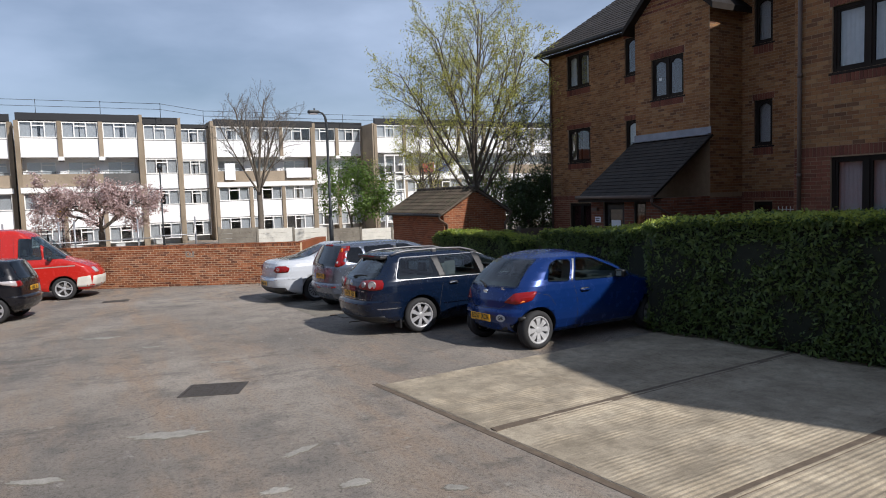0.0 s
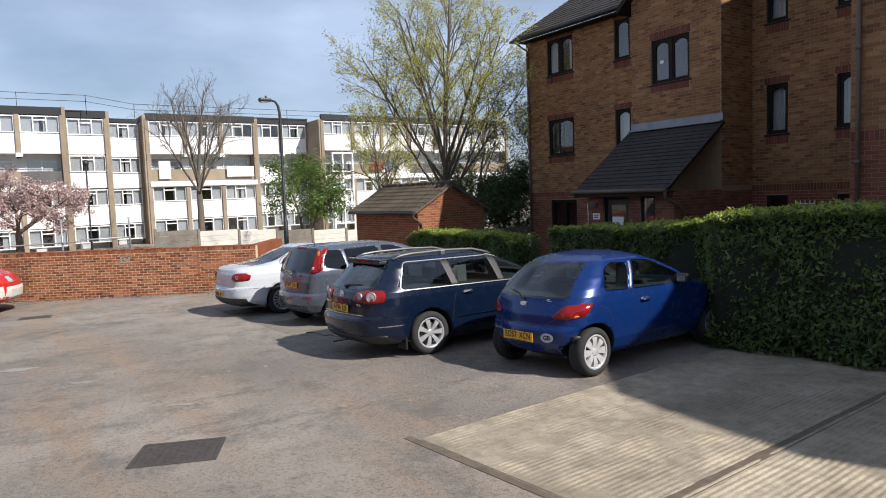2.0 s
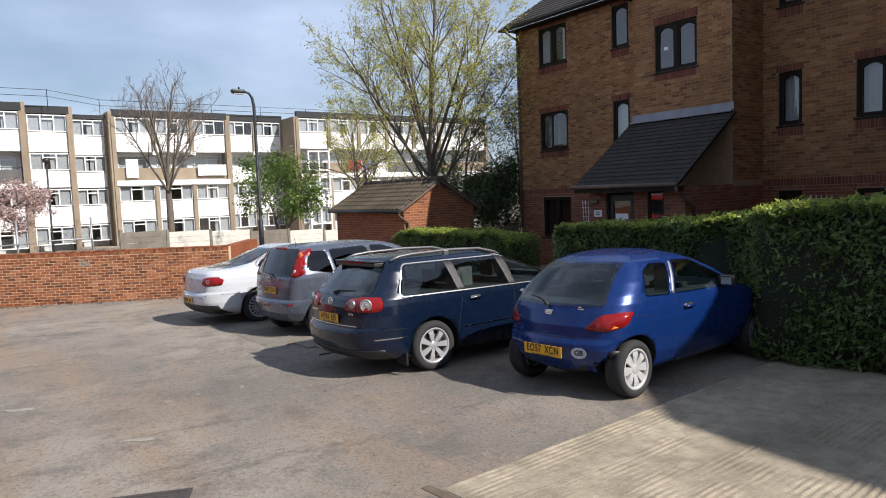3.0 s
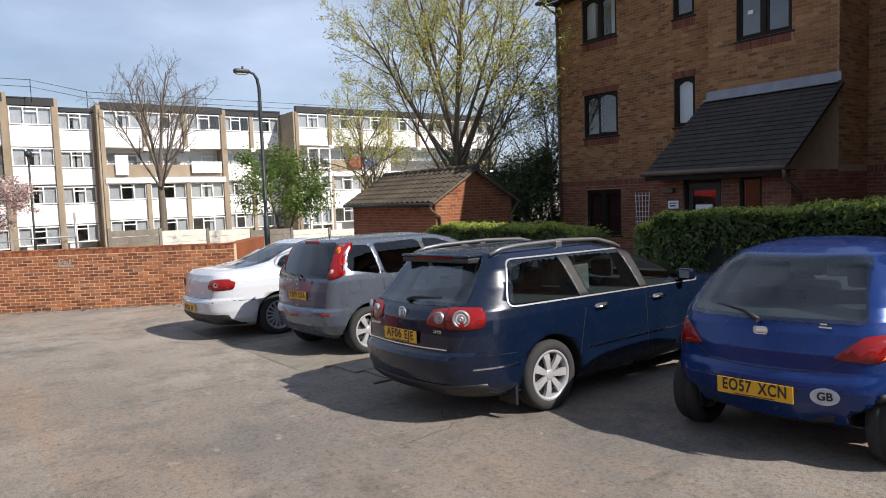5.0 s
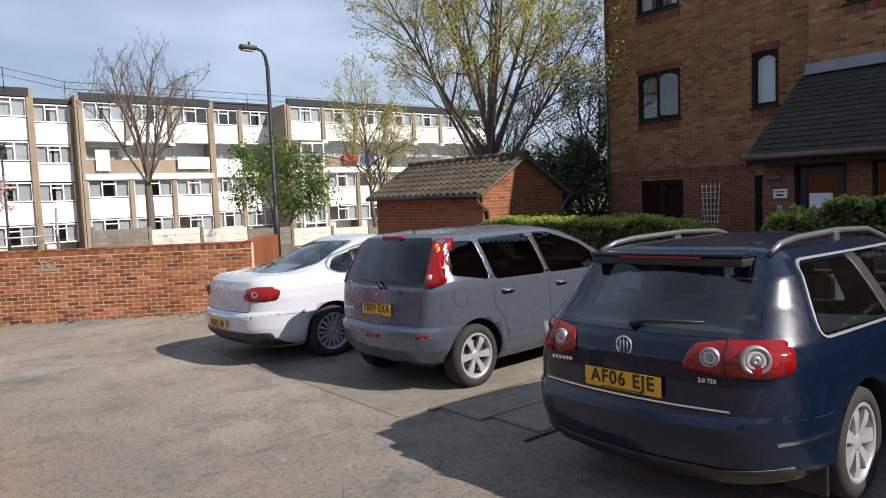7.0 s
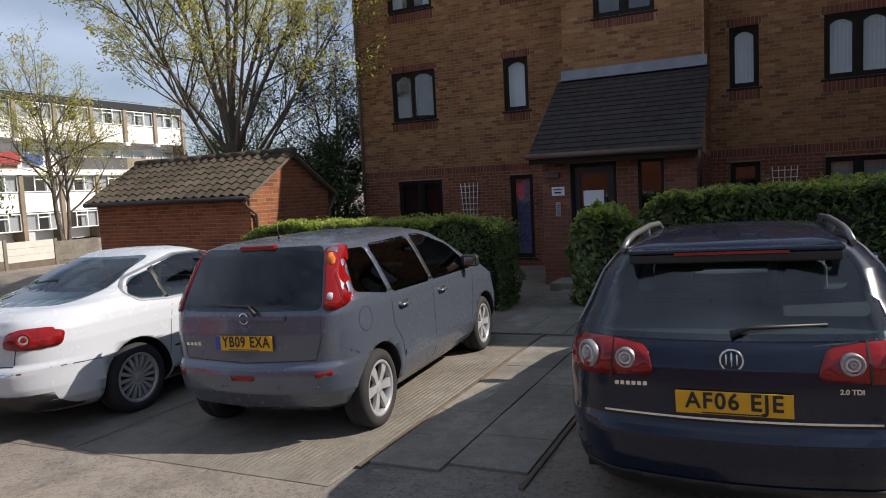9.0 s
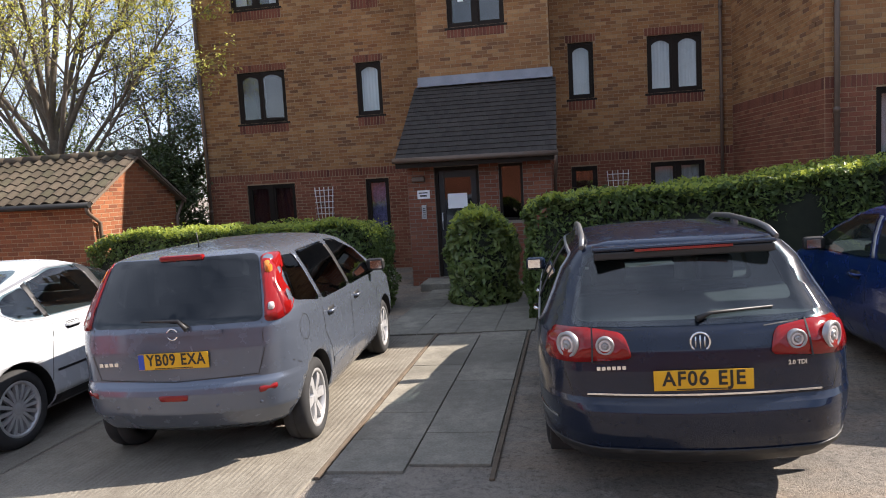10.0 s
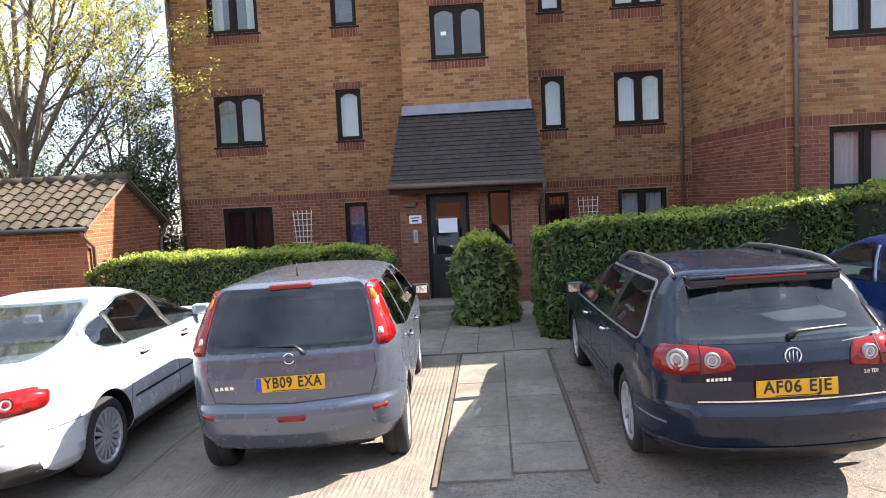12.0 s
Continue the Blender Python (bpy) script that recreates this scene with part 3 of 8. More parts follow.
def paved_path():
    """The flagstone path to the porch, with its edgings and the bays on its two sides."""
    rng = random.Random(7)
    path = thing("pavement", pose(-13.7, 6, 0), "grey paving slab path to the porch with mossy edges", "pavement", kind="structure")
    ys = [4.5, 5.07, 5.65, 6.4, 7.1, 7.8, 8.45]
    for a, b, off in ((-14.8, -14.26, 0.0), (-14.25, -13.69, 0.12)):
        for c, d in zip(ys, ys[1:]):
            bm = boxes((a + 0.003, b - 0.003, c + off + 0.003, d + off - 0.003, 0.0, 0.022 + rng.uniform(-0.002, 0.003)), bevel=0.003)
            wpart("paving_slab", bm, M["paving"], path)
    for i in range(4):
        for j in range(6):
            a, c = -15.6 + i * 0.5, 8.62 + j * 0.62
            bm = boxes((a + 0.003, a + 0.497, c, c + 0.614, 0.0, 0.022 + rng.uniform(-0.002, 0.003)), bevel=0.003)
            wpart("paving_slab", bm, M["paving"], path)
    wpart("edging", boxes((-14.85, -14.81, 4.4, 8.6, 0, 0.024), bevel=0.006), M["joint_dirt"], path)
    wpart("edging", boxes((-13.68, -13.645, 4.4, 8.9, 0, 0.02), bevel=0.006), M["joint_dirt"], path)
    for a, b, c, d in ((-17.3, -14.86, 4.1, 8.6), (-20.0, -17.34, 4.05, 8.8)):
        wpart("slab", ribbed(a, b, c, c, d, 0.045, rng, 0.004), M["kerb"], path)
    return settle(path)


def manhole(x0, x1, y0, y1, turn, label):
    cover = thing("manhole_cover", pose((x0 + x1) / 2, (y0 + y1) / 2, 0, 0, 0, turn), label, "manhole cover", "manhole covers")
    w, h = (x1 - x0) / 2, (y1 - y0) / 2
    part("frame", boxes((-w, w, -h, -h + 0.04, 0, 0.008), (-w, w, h - 0.04, h, 0, 0.008), (-w, -w + 0.04, -h + 0.04, h - 0.04, 0, 0.008), (w - 0.04, w, -h + 0.04, h - 0.04, 0, 0.008)), M["iron"], cover)
    bm = boxes((-w + 0.045, w - 0.045, -h + 0.045, h - 0.045, 0, 0.005))
    k = 9
    for i in range(k):
        for j in range(k):
            a, b = -w + 0.07 + i * (2 * w - 0.14) / k, -h + 0.07 + j * (2 * h - 0.14) / k
            if (i + j) % 2:
                box(bm, a, a + 0.05, b + 0.01, b + 0.03, 0.005, 0.009)
            else:
                box(bm, a + 0.01, a + 0.03, b, b + 0.05, 0.005, 0.009)
    part("lid", bm, M["iron"], cover)
    settle(cover)


# ---- the brick flats ----
flats = thing("apartment_house", pose(-15.7, 16, 0), "three-storey flats of yellow-brown brick with a red brick base", "building")


def window(parent, x0, x1, z0, z1, y, lights=2, arch=True, curtain=None, curtain_z=None, ajar=None):
    """A dark timber window in a wall that faces -y: frame, sashes with arched heads, panes, sill, blind room behind."""
    w = thing("window", pose((x0 + x1) / 2, y, z0), "dark brown timber window with arched lights" if arch else "dark brown timber window", "")
    w.parent = parent
    w.matrix_parent_inverse = parent.matrix_world.inverted()
    hw, h, f, dp = (x1 - x0) / 2, z1 - z0, 0.055, 0.08

    def put(name, bm, m, label=""):
        return part(name, bm, m, w, label)

    put("window_frame", boxes((-hw, hw, -0.02, dp, 0, f), (-hw, hw, -0.02, dp, h - f, h), (-hw, -hw + f, -0.02, dp, f, h - f), (hw - f, hw, -0.02, dp, f, h - f),
                              *[(-0.045, 0.045, -0.02, dp, f, h - f)] * (lights == 2)), M["frame_dark"])
    put("window_sill", boxes((-hw - 0.06, hw + 0.06, -0.07, 0.03, -0.05, -0.004), bevel=0.006), M["frame_dark"])
    spans = [(-hw + f, hw - f)] if lights == 1 else [(-hw + f, -0.045), (0.045, hw - f)]
    for i, (a, b) in enumerate(spans):
        g = 0.045
        bm = boxes((a, b, 0.0, 0.05, f, f + g), (a, a + g, 0.0, 0.05, f + g, h - f), (b - g, b, 0.0, 0.05, f + g, h - f))
        n = 10
        top = h - f
        rise = 0.09 if arch else 0.0
        for k in range(n):
            s0, s1 = k / n, (k + 1) / n
            ax, bx = a + g + (b - a - 2 * g) * s0, a + g + (b - a - 2 * g) * s1
            za = top - g - rise * (2 * s0 - 1) ** 2
            zb = top - g - rise * (2 * s1 - 1) ** 2
            vs = [bm.verts.new(p) for p in ((ax, 0, za), (bx, 0, zb), (bx, 0, top), (ax, 0, top), (ax, 0.05, za), (bx, 0.05, zb), (bx, 0.05, top), (ax, 0.05, top))]
            bm.faces.new((vs[0], vs[1], vs[2], vs[3])), bm.faces.new((vs[0], vs[4], vs[5], vs[1]))
        sash = put("sash", bm, M["frame_dark"])
        pane = put("pane", sheet(((a + 0.01, 0.025, f + 0.01), (b - 0.01, 0.025, f + 0.01), (b - 0.01, 0.025, h - f - 0.01), (a + 0.01, 0.025, h - f - 0.01))), M["pane"])
        if ajar == i:
            for o in (sash, pane):
                o.matrix_local = Matrix.Translation((b, 0, 0)) @ pose(0, 0, 0, 0, 0, 28) @ Matrix.Translation((-b, -0.01, 0))
    if curtain:
        m, lo, hi, cover = curtain, 0.0, 1.0, curtain_z or [(0, 1)]
        for a, b in cover:
            bm = bmesh.new()
            xa, xb = -hw + 0.03 + a * (2 * hw - 0.06), -hw + 0.03 + b * (2 * hw - 0.06)
            n = 24
            vs = [[bm.verts.new((xa + (xb - xa) * k / n, 0.13 + 0.018 * math.sin(k * 1.9) + 0.008 * math.sin(k * 4.3), z)) for k in range(n + 1)] for z in (0.02, h - 0.02)]
            for k in range(n):
                bm.faces.new((vs[0][k], vs[0][k + 1], vs[1][k + 1], vs[1][k])).smooth = True
            put("curtain", bm, m)
    # shallow box whose dark colour stands for the unlit room
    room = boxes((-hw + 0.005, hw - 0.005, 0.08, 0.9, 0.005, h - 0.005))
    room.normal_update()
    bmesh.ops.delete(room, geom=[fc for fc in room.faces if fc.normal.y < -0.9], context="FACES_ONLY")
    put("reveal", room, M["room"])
    return w


def snapped(a, b, lo, hi, z0, course):
    """The soldier courses over and under an opening, up to whole brick courses."""
    top = z0 + math.ceil((hi + 0.17 - z0) / course) * course
    low = z0 + math.floor((lo - 0.2 - z0) / course) * course
    return [(a - 0.05, b + 0.05, hi, top), (a - 0.02, b + 0.02, low, lo - 0.045)]


def soldier_over(parent, x0, x1, z0, z1, y, seed):
    ob = brick_face(parent, Matrix.Translation((0, y - 0.003, 0)), x0, x1, z0, z1, [], M["soldier"], soldier=True, seed=seed)
    return ob


def build_flats():
    fy = 16.0
    # window openings of the main front: x0, x1, z0, z1
    up1, up2 = (3.35, 4.57), (6.05, 7.25)
    big, small = ((-20.97, -19.73), (-11.36, -10.23)), ((-17.95, -17.34), (-13.05, -12.5))
    holes = [(a, b, *z) for a, b in (*big, *small) for z in (up1, up2)]
    low = [(-20.93, -19.68, 0.55, 1.85), (-17.89, -17.32, -0.12, 1.85), (-13.06, -12.49, 0.72, 1.85), (-11.34, -10.21, 0.78, 1.85)]
    holes += low
    bm = bmesh.new()
    for a, b, c, d in wall_with_holes(-22.0, -9.62, -0.6, 7.5, holes):
        box(bm, a, b, fy, fy + 0.28, c, d)
    wall = wpart("wall", bm, M["mortar"], flats)
    face = Matrix.Translation((0, fy, 0))
    brick_face(wall, face, -22.0, -9.62, -0.45, 1.95, holes, M["red_brick"], (-20, -16.2, 1.0, 1.95), seed=2)
    heads = []
    for a, b in (*big, *small):
        for lo, hi in (up1, up2):
            heads += snapped(a, b, lo, hi, 2.13, 5.37 / 72)
    brick_face(wall, face, -22.0, -9.62, 1.95, 2.13, [], M["soldier"], soldier=True, seed=3)
    brick_face(wall, face, -22.0, -9.62, 2.13, 7.5, holes + heads, M["yellow_brick"], (-20, -16.2, 2.2, 3.3), seed=4)
    for i, (a, b, c, d) in enumerate(heads):
        soldier_over(wall, a, b, c, d, fy, 10 + i)
    # outer end wall, rear wall
    wpart("wall", boxes((-22.0, -21.72, fy + 0.28, 24, -0.6, 7.5)), M["yellow_brick"], flats)
    wpart("wall", boxes((-21.72, 4, 23.72, 24, 0, 7.5)), M["yellow_brick"], flats)
    # windows
    window(flats, *big[0], *up1, fy + 0.06, 2, True, ajar=1)
    window(flats, *big[0], *up2, fy + 0.06, 2, True, M["curtain"], [(0, 0.25), (0.75, 1)])
    window(flats, *small[0], *up1, fy + 0.06, 1, True, M["paper"], [(0, 1)])
    window(flats, *small[0], *up2, fy + 0.06, 1, True)
    window(flats, *small[1], *up1, fy + 0.06, 1, True, M["curtain"])
    window(flats, *small[1], *up2, fy + 0.06, 1, True, M["curtain"])
    window(flats, *big[1], *up1, fy + 0.06, 2, True, M["curtain"], [(0, 0.46), (0.54, 1)])
    window(flats, *big[1], *up2, fy + 0.06, 2, True, M["curtain"], [(0, 1)])
    window(flats, *low[0], fy + 0.06, 2, False, M["curtain_red"], [(0, 0.48), (0.52, 1)])
    window(flats, *low[1], fy + 0.06, 1, False, M["curtain_blue"], [(0.1, 1)])
    window(flats, *low[2], fy + 0.06, 1, False, M["curtain_red"])
    window(flats, *low[3], fy + 0.06, 2, False, M["curtain"], [(0.05, 0.45), (0.55, 0.95)])
    # stair bay with gable
    by, bx0, bx1 = 14.71, -16.15, -13.42
    bh = (-15.5, -14.31, 4.87, 6.02)
    bm = bmesh.new()
    for a, b, c, d in wall_with_holes(bx0, bx1, 2.0, 7.2, [bh]):
        box(bm, a, b, by, by + 0.25, c, d)
    box(bm, bx0, bx0 + 0.25, by + 0.25, fy - 0.003, 2.0, 7.2)
    box(bm, bx1 - 0.25, bx1, by + 0.25, fy - 0.003, 2.0, 7.2)
    vs = [bm.verts.new(p) for p in ((bx0, by, 7.2), (bx1, by, 7.2), ((bx0 + bx1) / 2, by, 8.35), (bx0, by + 0.25, 7.2), (bx1, by + 0.25, 7.2), ((bx0 + bx1) / 2, by + 0.25, 8.35))]
    for f in ((0, 1, 2), (3, 5, 4), (0, 2, 5, 3), (1, 4, 5, 2)):
        bm.faces.new([vs[i] for i in f])
    bay = wpart("wall", bm, M["mortar"], flats)
    bheads = snapped(bh[0], bh[1], bh[2], bh[3], 3.6, 0.075)
    brick_face(bay, Matrix.Translation((0, by, 0)), bx0, bx1, 3.6, 7.2, [bh] + bheads, M["yellow_brick"], seed=30)
    for i, z in enumerate([7.2 + 0.075 * k for k in range(14)]):
        s = (bx1 - bx0) / 2 * (1 - (z + 0.075 - 7.2) / 1.15)
        if s > 0.1:
            mid = (bx0 + bx1) / 2
            brick_face(bay, Matrix.Translation((0, by, 0)), mid - s, mid + s, z, z + 0.075, [], M["yellow_brick"] if i < 1 else M["soldier"] if abs(i - 6) < 5 and i % 2 == 0 else M["yellow_brick"], seed=200 + i)
    for i, h in enumerate(bheads):
        soldier_over(bay, *h, by, 50 + i)
    brick_face(bay, pose(bx1, 0, 0, 0, 0, 90), by, fy, 2.13, 7.2, [], M["yellow_brick"], seed=31)
    brick_face(bay, pose(bx0, 0, 0, 0, 0, -90), -fy, -by, 2.13, 7.2, [], M["yellow_brick"], seed=32)
    window(flats, *bh, by + 0.06, 2, True)
    wpart("notice", boxes((-15.27, -15.15, by + 0.062, by + 0.066, 5.39, 5.47)), M["paper"], flats)
    # porch
    py, px0, px1 = 12.9, -16.12, -13.43
    ph = [(-15.60, -14.76, -0.12, 1.95), (-14.39, -13.95, 0.9, 1.95)]
    bm = bmesh.new()
    for a, b, c, d in wall_with_holes(px0, px1, -0.6, 2.05, ph):
        box(bm, a, b, py, py + 0.22, c, d)
    box(bm, px0, px0 + 0.22, py + 0.22, fy - 0.003, -0.6, 2.05)
    box(bm, px1 - 0.22, px1, py + 0.22, fy - 0.003, -0.6, 2.05)
    porch = wpart("porch_wall", bm, M["mortar_dark"], flats, "dark red brick porch wall")
    brick_face(porch, Matrix.Translation((0, py, 0)), px0, px1, -0.35, 2.05, ph, M["red_brick"], (px0, px1, 0.5, 2.05), seed=33)
    brick_face(porch, pose(px1, 0, 0, 0, 0, 90), py, fy, -0.35, 2.05, [], M["red_brick"], seed=34)
    brick_face(porch, pose(px0, 0, 0, 0, 0, -90), -fy, -py, -0.35, 2.05, [], M["red_brick"], seed=35)
    d = thing("door", pose(-15.18, py + 0.1, -0.12), "black glazed entrance door with a white notice", "")
    d.parent, d.matrix_parent_inverse = flats, flats.matrix_world.inverted()
    hw, h = 0.42, 2.07
    part("door_frame", boxes((-hw, -hw + 0.06, -0.04, 0.06, 0, h), (hw - 0.06, hw, -0.04, 0.06, 0, h), (-hw + 0.06, hw - 0.06, -0.04, 0.06, h - 0.06, h)), M["frame_dark"], d)
    part("leaf", boxes((-0.355, -0.25, -0.01, 0.035, 0.01, h - 0.065), (0.25, 0.355, -0.01, 0.035, 0.01, h - 0.065), (-0.25, 0.25, -0.01, 0.035, 0.01, 0.86), (-0.25, 0.25, -0.01, 0.035, h - 0.2, h - 0.065), bevel=0.004), M["black"], d)
    part("pane", sheet(((-0.25, 0.012, 0.86), (0.25, 0.012, 0.86), (0.25, 0.012, h - 0.2), (-0.25, 0.012, h - 0.2))), M["pane"], d)
    part("notice", boxes((-0.2, 0.17, -0.004, 0.008, 1.29, 1.57)), M["paper"], d)
    part("letter_plate", boxes((-0.1, 0.12, -0.022, -0.011, 0.74, 0.8), bevel=0.004), M["alloy"], d, "steel letter plate")
    part("handle", tube(bmesh.new(), [(-0.31, -0.012, 0.9), (-0.31, -0.05, 0.91), (-0.31, -0.05, 1.2), (-0.31, -0.012, 1.21)], 0.012), M["alloy"], d, "steel pull handle")
    part("lobby", boxes((-0.45, 1.3, 1.2, 1.22, 0, 2.05), (-0.45, 1.3, 0.15, 1.2, 2.05, 2.07)), M["frame_dark"], d)
    wpart("porch_window", boxes((-14.39, -14.34, py + 0.02, py + 0.1, 0.9, 1.95), (-14.00, -13.95, py + 0.02, py + 0.1, 0.9, 1.95), (-14.34, -14.00, py + 0.02, py + 0.1, 1.9, 1.95), (-14.34, -14.00, py + 0.02, py + 0.1, 0.9, 0.95)), M["frame_dark"], flats)
    wpart("pane", sheet(((-14.34, py + 0.05, 0.95), (-14.00, py + 0.05, 0.95), (-14.00, py + 0.05, 1.9), (-14.34, py + 0.05, 1.9))), M["pane"], flats)
    wpart("step", boxes((-15.82, -14.52, py - 0.75, py - 0.003, -0.3, -0.13), bevel=0.015), M["paving"], flats, "grey concrete door step")
    # porch roof: slope from the bay down to the gutter, course by course
    z_hi, z_lo, y_lo = 3.7, 2.12, 12.55
    slope = math.atan2(z_hi - z_lo, by - y_lo)
    length = math.hypot(z_hi - z_lo, by - y_lo)
    rm = Matrix.Translation((0, y_lo, z_lo)) @ Matrix.Rotation(slope, 4, "X")
    bm = bmesh.new()
    box(bm, px0 - 0.12, px1 + 0.1, 0, length, -0.06, -0.012)
    bm.transform(rm)
    roof = wpart("porch_roof", bm, M["frame_dark"], flats, "lean-to porch roof of dark plain tiles")
    tile_field(roof, rm, px0 - 0.14, px1 + 0.12, length, 0.165, 0.1, M["tile"], 17)
    wpart("flashing", boxes((bx0 - 0.05, bx1 + 0.05, by - 0.14, by - 0.008, 3.68, 3.72), (bx0 - 0.05, bx1 + 0.05, by - 0.02, by - 0.006, 3.72, 3.9), bevel=0.004), M["lead"], flats, "grey lead flashing")
    wpart("fascia", boxes((px0 - 0.12, px1 + 0.1, y_lo - 0.03, y_lo, 1.96, 2.1)), M["frame_dark"], flats)
    wpart("soffit", boxes((px0 - 0.12, px1 + 0.1, y_lo, py - 0.01, 2.03, 2.05)), M["frame_dark"], flats)
    gut = tube(bmesh.new(), [(px0 - 0.16, y_lo - 0.08, 2.1), (px1 + 0.14, y_lo - 0.08, 2.08)], 0.05, 10)
    wpart("gutter", gut, M["pipe"], flats, "brown-grey plastic gutter")
    wpart("downpipe", tube(bmesh.new(), [(px1 + 0.1, y_lo - 0.08, 2.06), (px1 + 0.1, y_lo - 0.06, 1.9), (px1 + 0.06, py + 0.3, 1.6), (px1 + 0.06, py + 0.3, -0.25)], 0.034), M["pipe"], flats)
    # notices and the entry panel on the pier
    wpart("sign", boxes((-15.94, -15.70, py - 0.022, py - 0.009, 1.38, 1.54), bevel=0.003), M["paper"], flats, "white sign with two lines")
    wpart("sign_text", boxes((-15.91, -15.74, py - 0.026, py - 0.023, 1.48, 1.5), (-15.89, -15.76, py - 0.026, py - 0.023, 1.42, 1.45)), M["ink"], flats)
    wpart("entry_panel", boxes((-15.87, -15.78, py - 0.03, py - 0.009, 1.0, 1.26), bevel=0.006), M["alloy"], flats, "steel entry phone panel")
    for k in range(5):
        wpart("key", boxes((-15.85, -15.80, py - 0.034, py - 0.031, 1.03 + 0.04 * k, 1.045 + 0.04 * k)), M["ink"], flats)
    wpart("bulkhead_lamp", boxes((-16.02, -15.78, py - 0.09, py - 0.009, 1.7, 1.8), bevel=0.02), M["pipe"], flats, "small bulkhead lamp")
    # pipes
    for x, y in ((-21.9, fy - 0.07), (-9.86, fy - 0.07)):
        bm = tube(bmesh.new(), [(x, y, -0.35), (x, y, 7.4)], 0.036, 10)
        for z in (1.2, 3.1, 5.0, 6.9):
            tube(bm, [(x, y, z), (x, y, z + 0.09)], 0.046, 10)
        wpart("downpipe", bm, M["pipe"], flats, "brown plastic downpipe")
    # main roof, gutter, bay roof
    bm = bmesh.new()
    k = math.atan2(2.7, 4.4)
    for y0, z0, y1, z1 in ((15.6, 7.5, 20.0, 10.2), (24.4, 7.5, 20.0, 10.2)):
        vs = [bm.verts.new(p) for p in ((-22.3, y0, z0), (-9.0, y0, z0), (-9.0, y1, z1), (-22.3, y1, z1))]
        vt = [bm.verts.new(v.co + Vector((0, 0, -0.12))) for v in vs]
        bm.faces.new(vs), bm.faces.new(vt[::-1])
        for i in range(4):
            bm.faces.new((vs[i], vt[i], vt[(i + 1) % 4], vs[(i + 1) % 4]))
    bmesh.ops.recalc_face_normals(bm, faces=bm.faces[:])
    roof = wpart("roof", bm, M["tile"], flats, "brown tiled pitched roof")
    tile_field(roof, Matrix.Translation((0, 15.58, 7.52)) @ Matrix.Rotation(k, 4, "X"), -22.32, -16.2, 5.1, 0.3, 0.25, M["tile"], 18)
    bm = boxes((-22.0, bx0, 15.62, 15.98, 7.34, 7.38))
    wpart("soffit", bm, M["frame_dark"], flats)
    wpart("gutter", tube(bmesh.new(), [(-22.35, 15.55, 7.45), (-16.4, 15.55, 7.45)], 0.055, 10), M["black"], flats, "black gutter")
    wpart("gutter", tube(bmesh.new(), [(-13.1, 15.55, 7.45), (-9.6, 15.55, 7.45)], 0.055, 10), M["black"], flats, "black gutter")
    wpart("downpipe", tube(bmesh.new(), [(-22.1, 15.55, 7.4), (-21.95, 15.75, 7.2), (-21.9, 15.92, 7.1)], 0.034), M["pipe"], flats)
    bm = bmesh.new()
    mid = (bx0 + bx1) / 2
    for sx in (-1, 1):
        ex = mid + sx * ((bx1 - bx0) / 2 + 0.3)
        ez = 8.5 - 1.42 * ((bx1 - bx0) / 2 + 0.3) / ((bx1 - bx0) / 2 + 0.28)
        vs = [bm.verts.new(p) for p in ((ex, by - 0.25, ez), (mid, by - 0.25, 8.5), (mid, 18.2, 8.5), (ex, 18.2, ez))]
        vt = [bm.verts.new(v.co + Vector((0, 0, -0.16))) for v in vs]
        bm.faces.new(vs), bm.faces.new(vt[::-1])
        for i in range(4):
            bm.faces.new((vs[i], vt[i], vt[(i + 1) % 4], vs[(i + 1) % 4]))
    bmesh.ops.recalc_face_normals(bm, faces=bm.faces[:])
    wpart("bay_roof", bm, M["frame_dark"], flats, "dark gabled roof of the stair bay")
    # trellises on the base
    for x in (-18.93, -12.05):
        bm = bmesh.new()
        for i in range(5):
            u = -0.2 + i * 0.1
            tube(bm, [(x + u * 0.8, fy - 0.04, 0.75), (x + u * 1.15, fy - 0.04, 1.72)], 0.011, 4)
        for j in range(7):
            z = 0.8 + j * 0.14
            tube(bm, [(x - 0.24, fy - 0.052, z), (x + 0.24, fy - 0.052, z)], 0.011, 4)
        wpart("trellis", bm, M["white_paint"], flats, "white wooden wall trellis")


def tile_field(parent, m, u0, u1, length, course, width, material, seed):
    """Plain tiles, lapped course by course up a slope."""
    rng = random.Random(seed)
    vs, fs = [], []
    for r in range(int(length / course)):
        y0, y1 = r * course, min(length, (r + 1) * course + 0.02)
        u = u0 - (width / 2 if r % 2 else 0)
        while u < u1:
            a, b = max(u0, u) + 0.002, min(u1, u + width) - 0.002
            if b - a > 0.02:
                lift = 0.018 + rng.uniform(0, 0.007)
                k = len(vs)
                vs += [(a, y0, lift - 0.014), (b, y0, lift - 0.014), (b, y0, lift), (a, y0, lift), (b, y1, 0.003), (a, y1, 0.003)]
                fs += [(k, k + 1, k + 2, k + 3), (k + 3, k + 2, k + 4, k + 5), (k + 1, k + 4, k + 2), (k, k + 3, k + 5)]
            u += width
    me = bpy.data.meshes.new("tiles")
    me.from_pydata(vs, [], fs)
    ob = mesh_part("tiles", me, material, parent)
    tagged(ob, kind="stuff")
    ob.matrix_local = m
    return ob


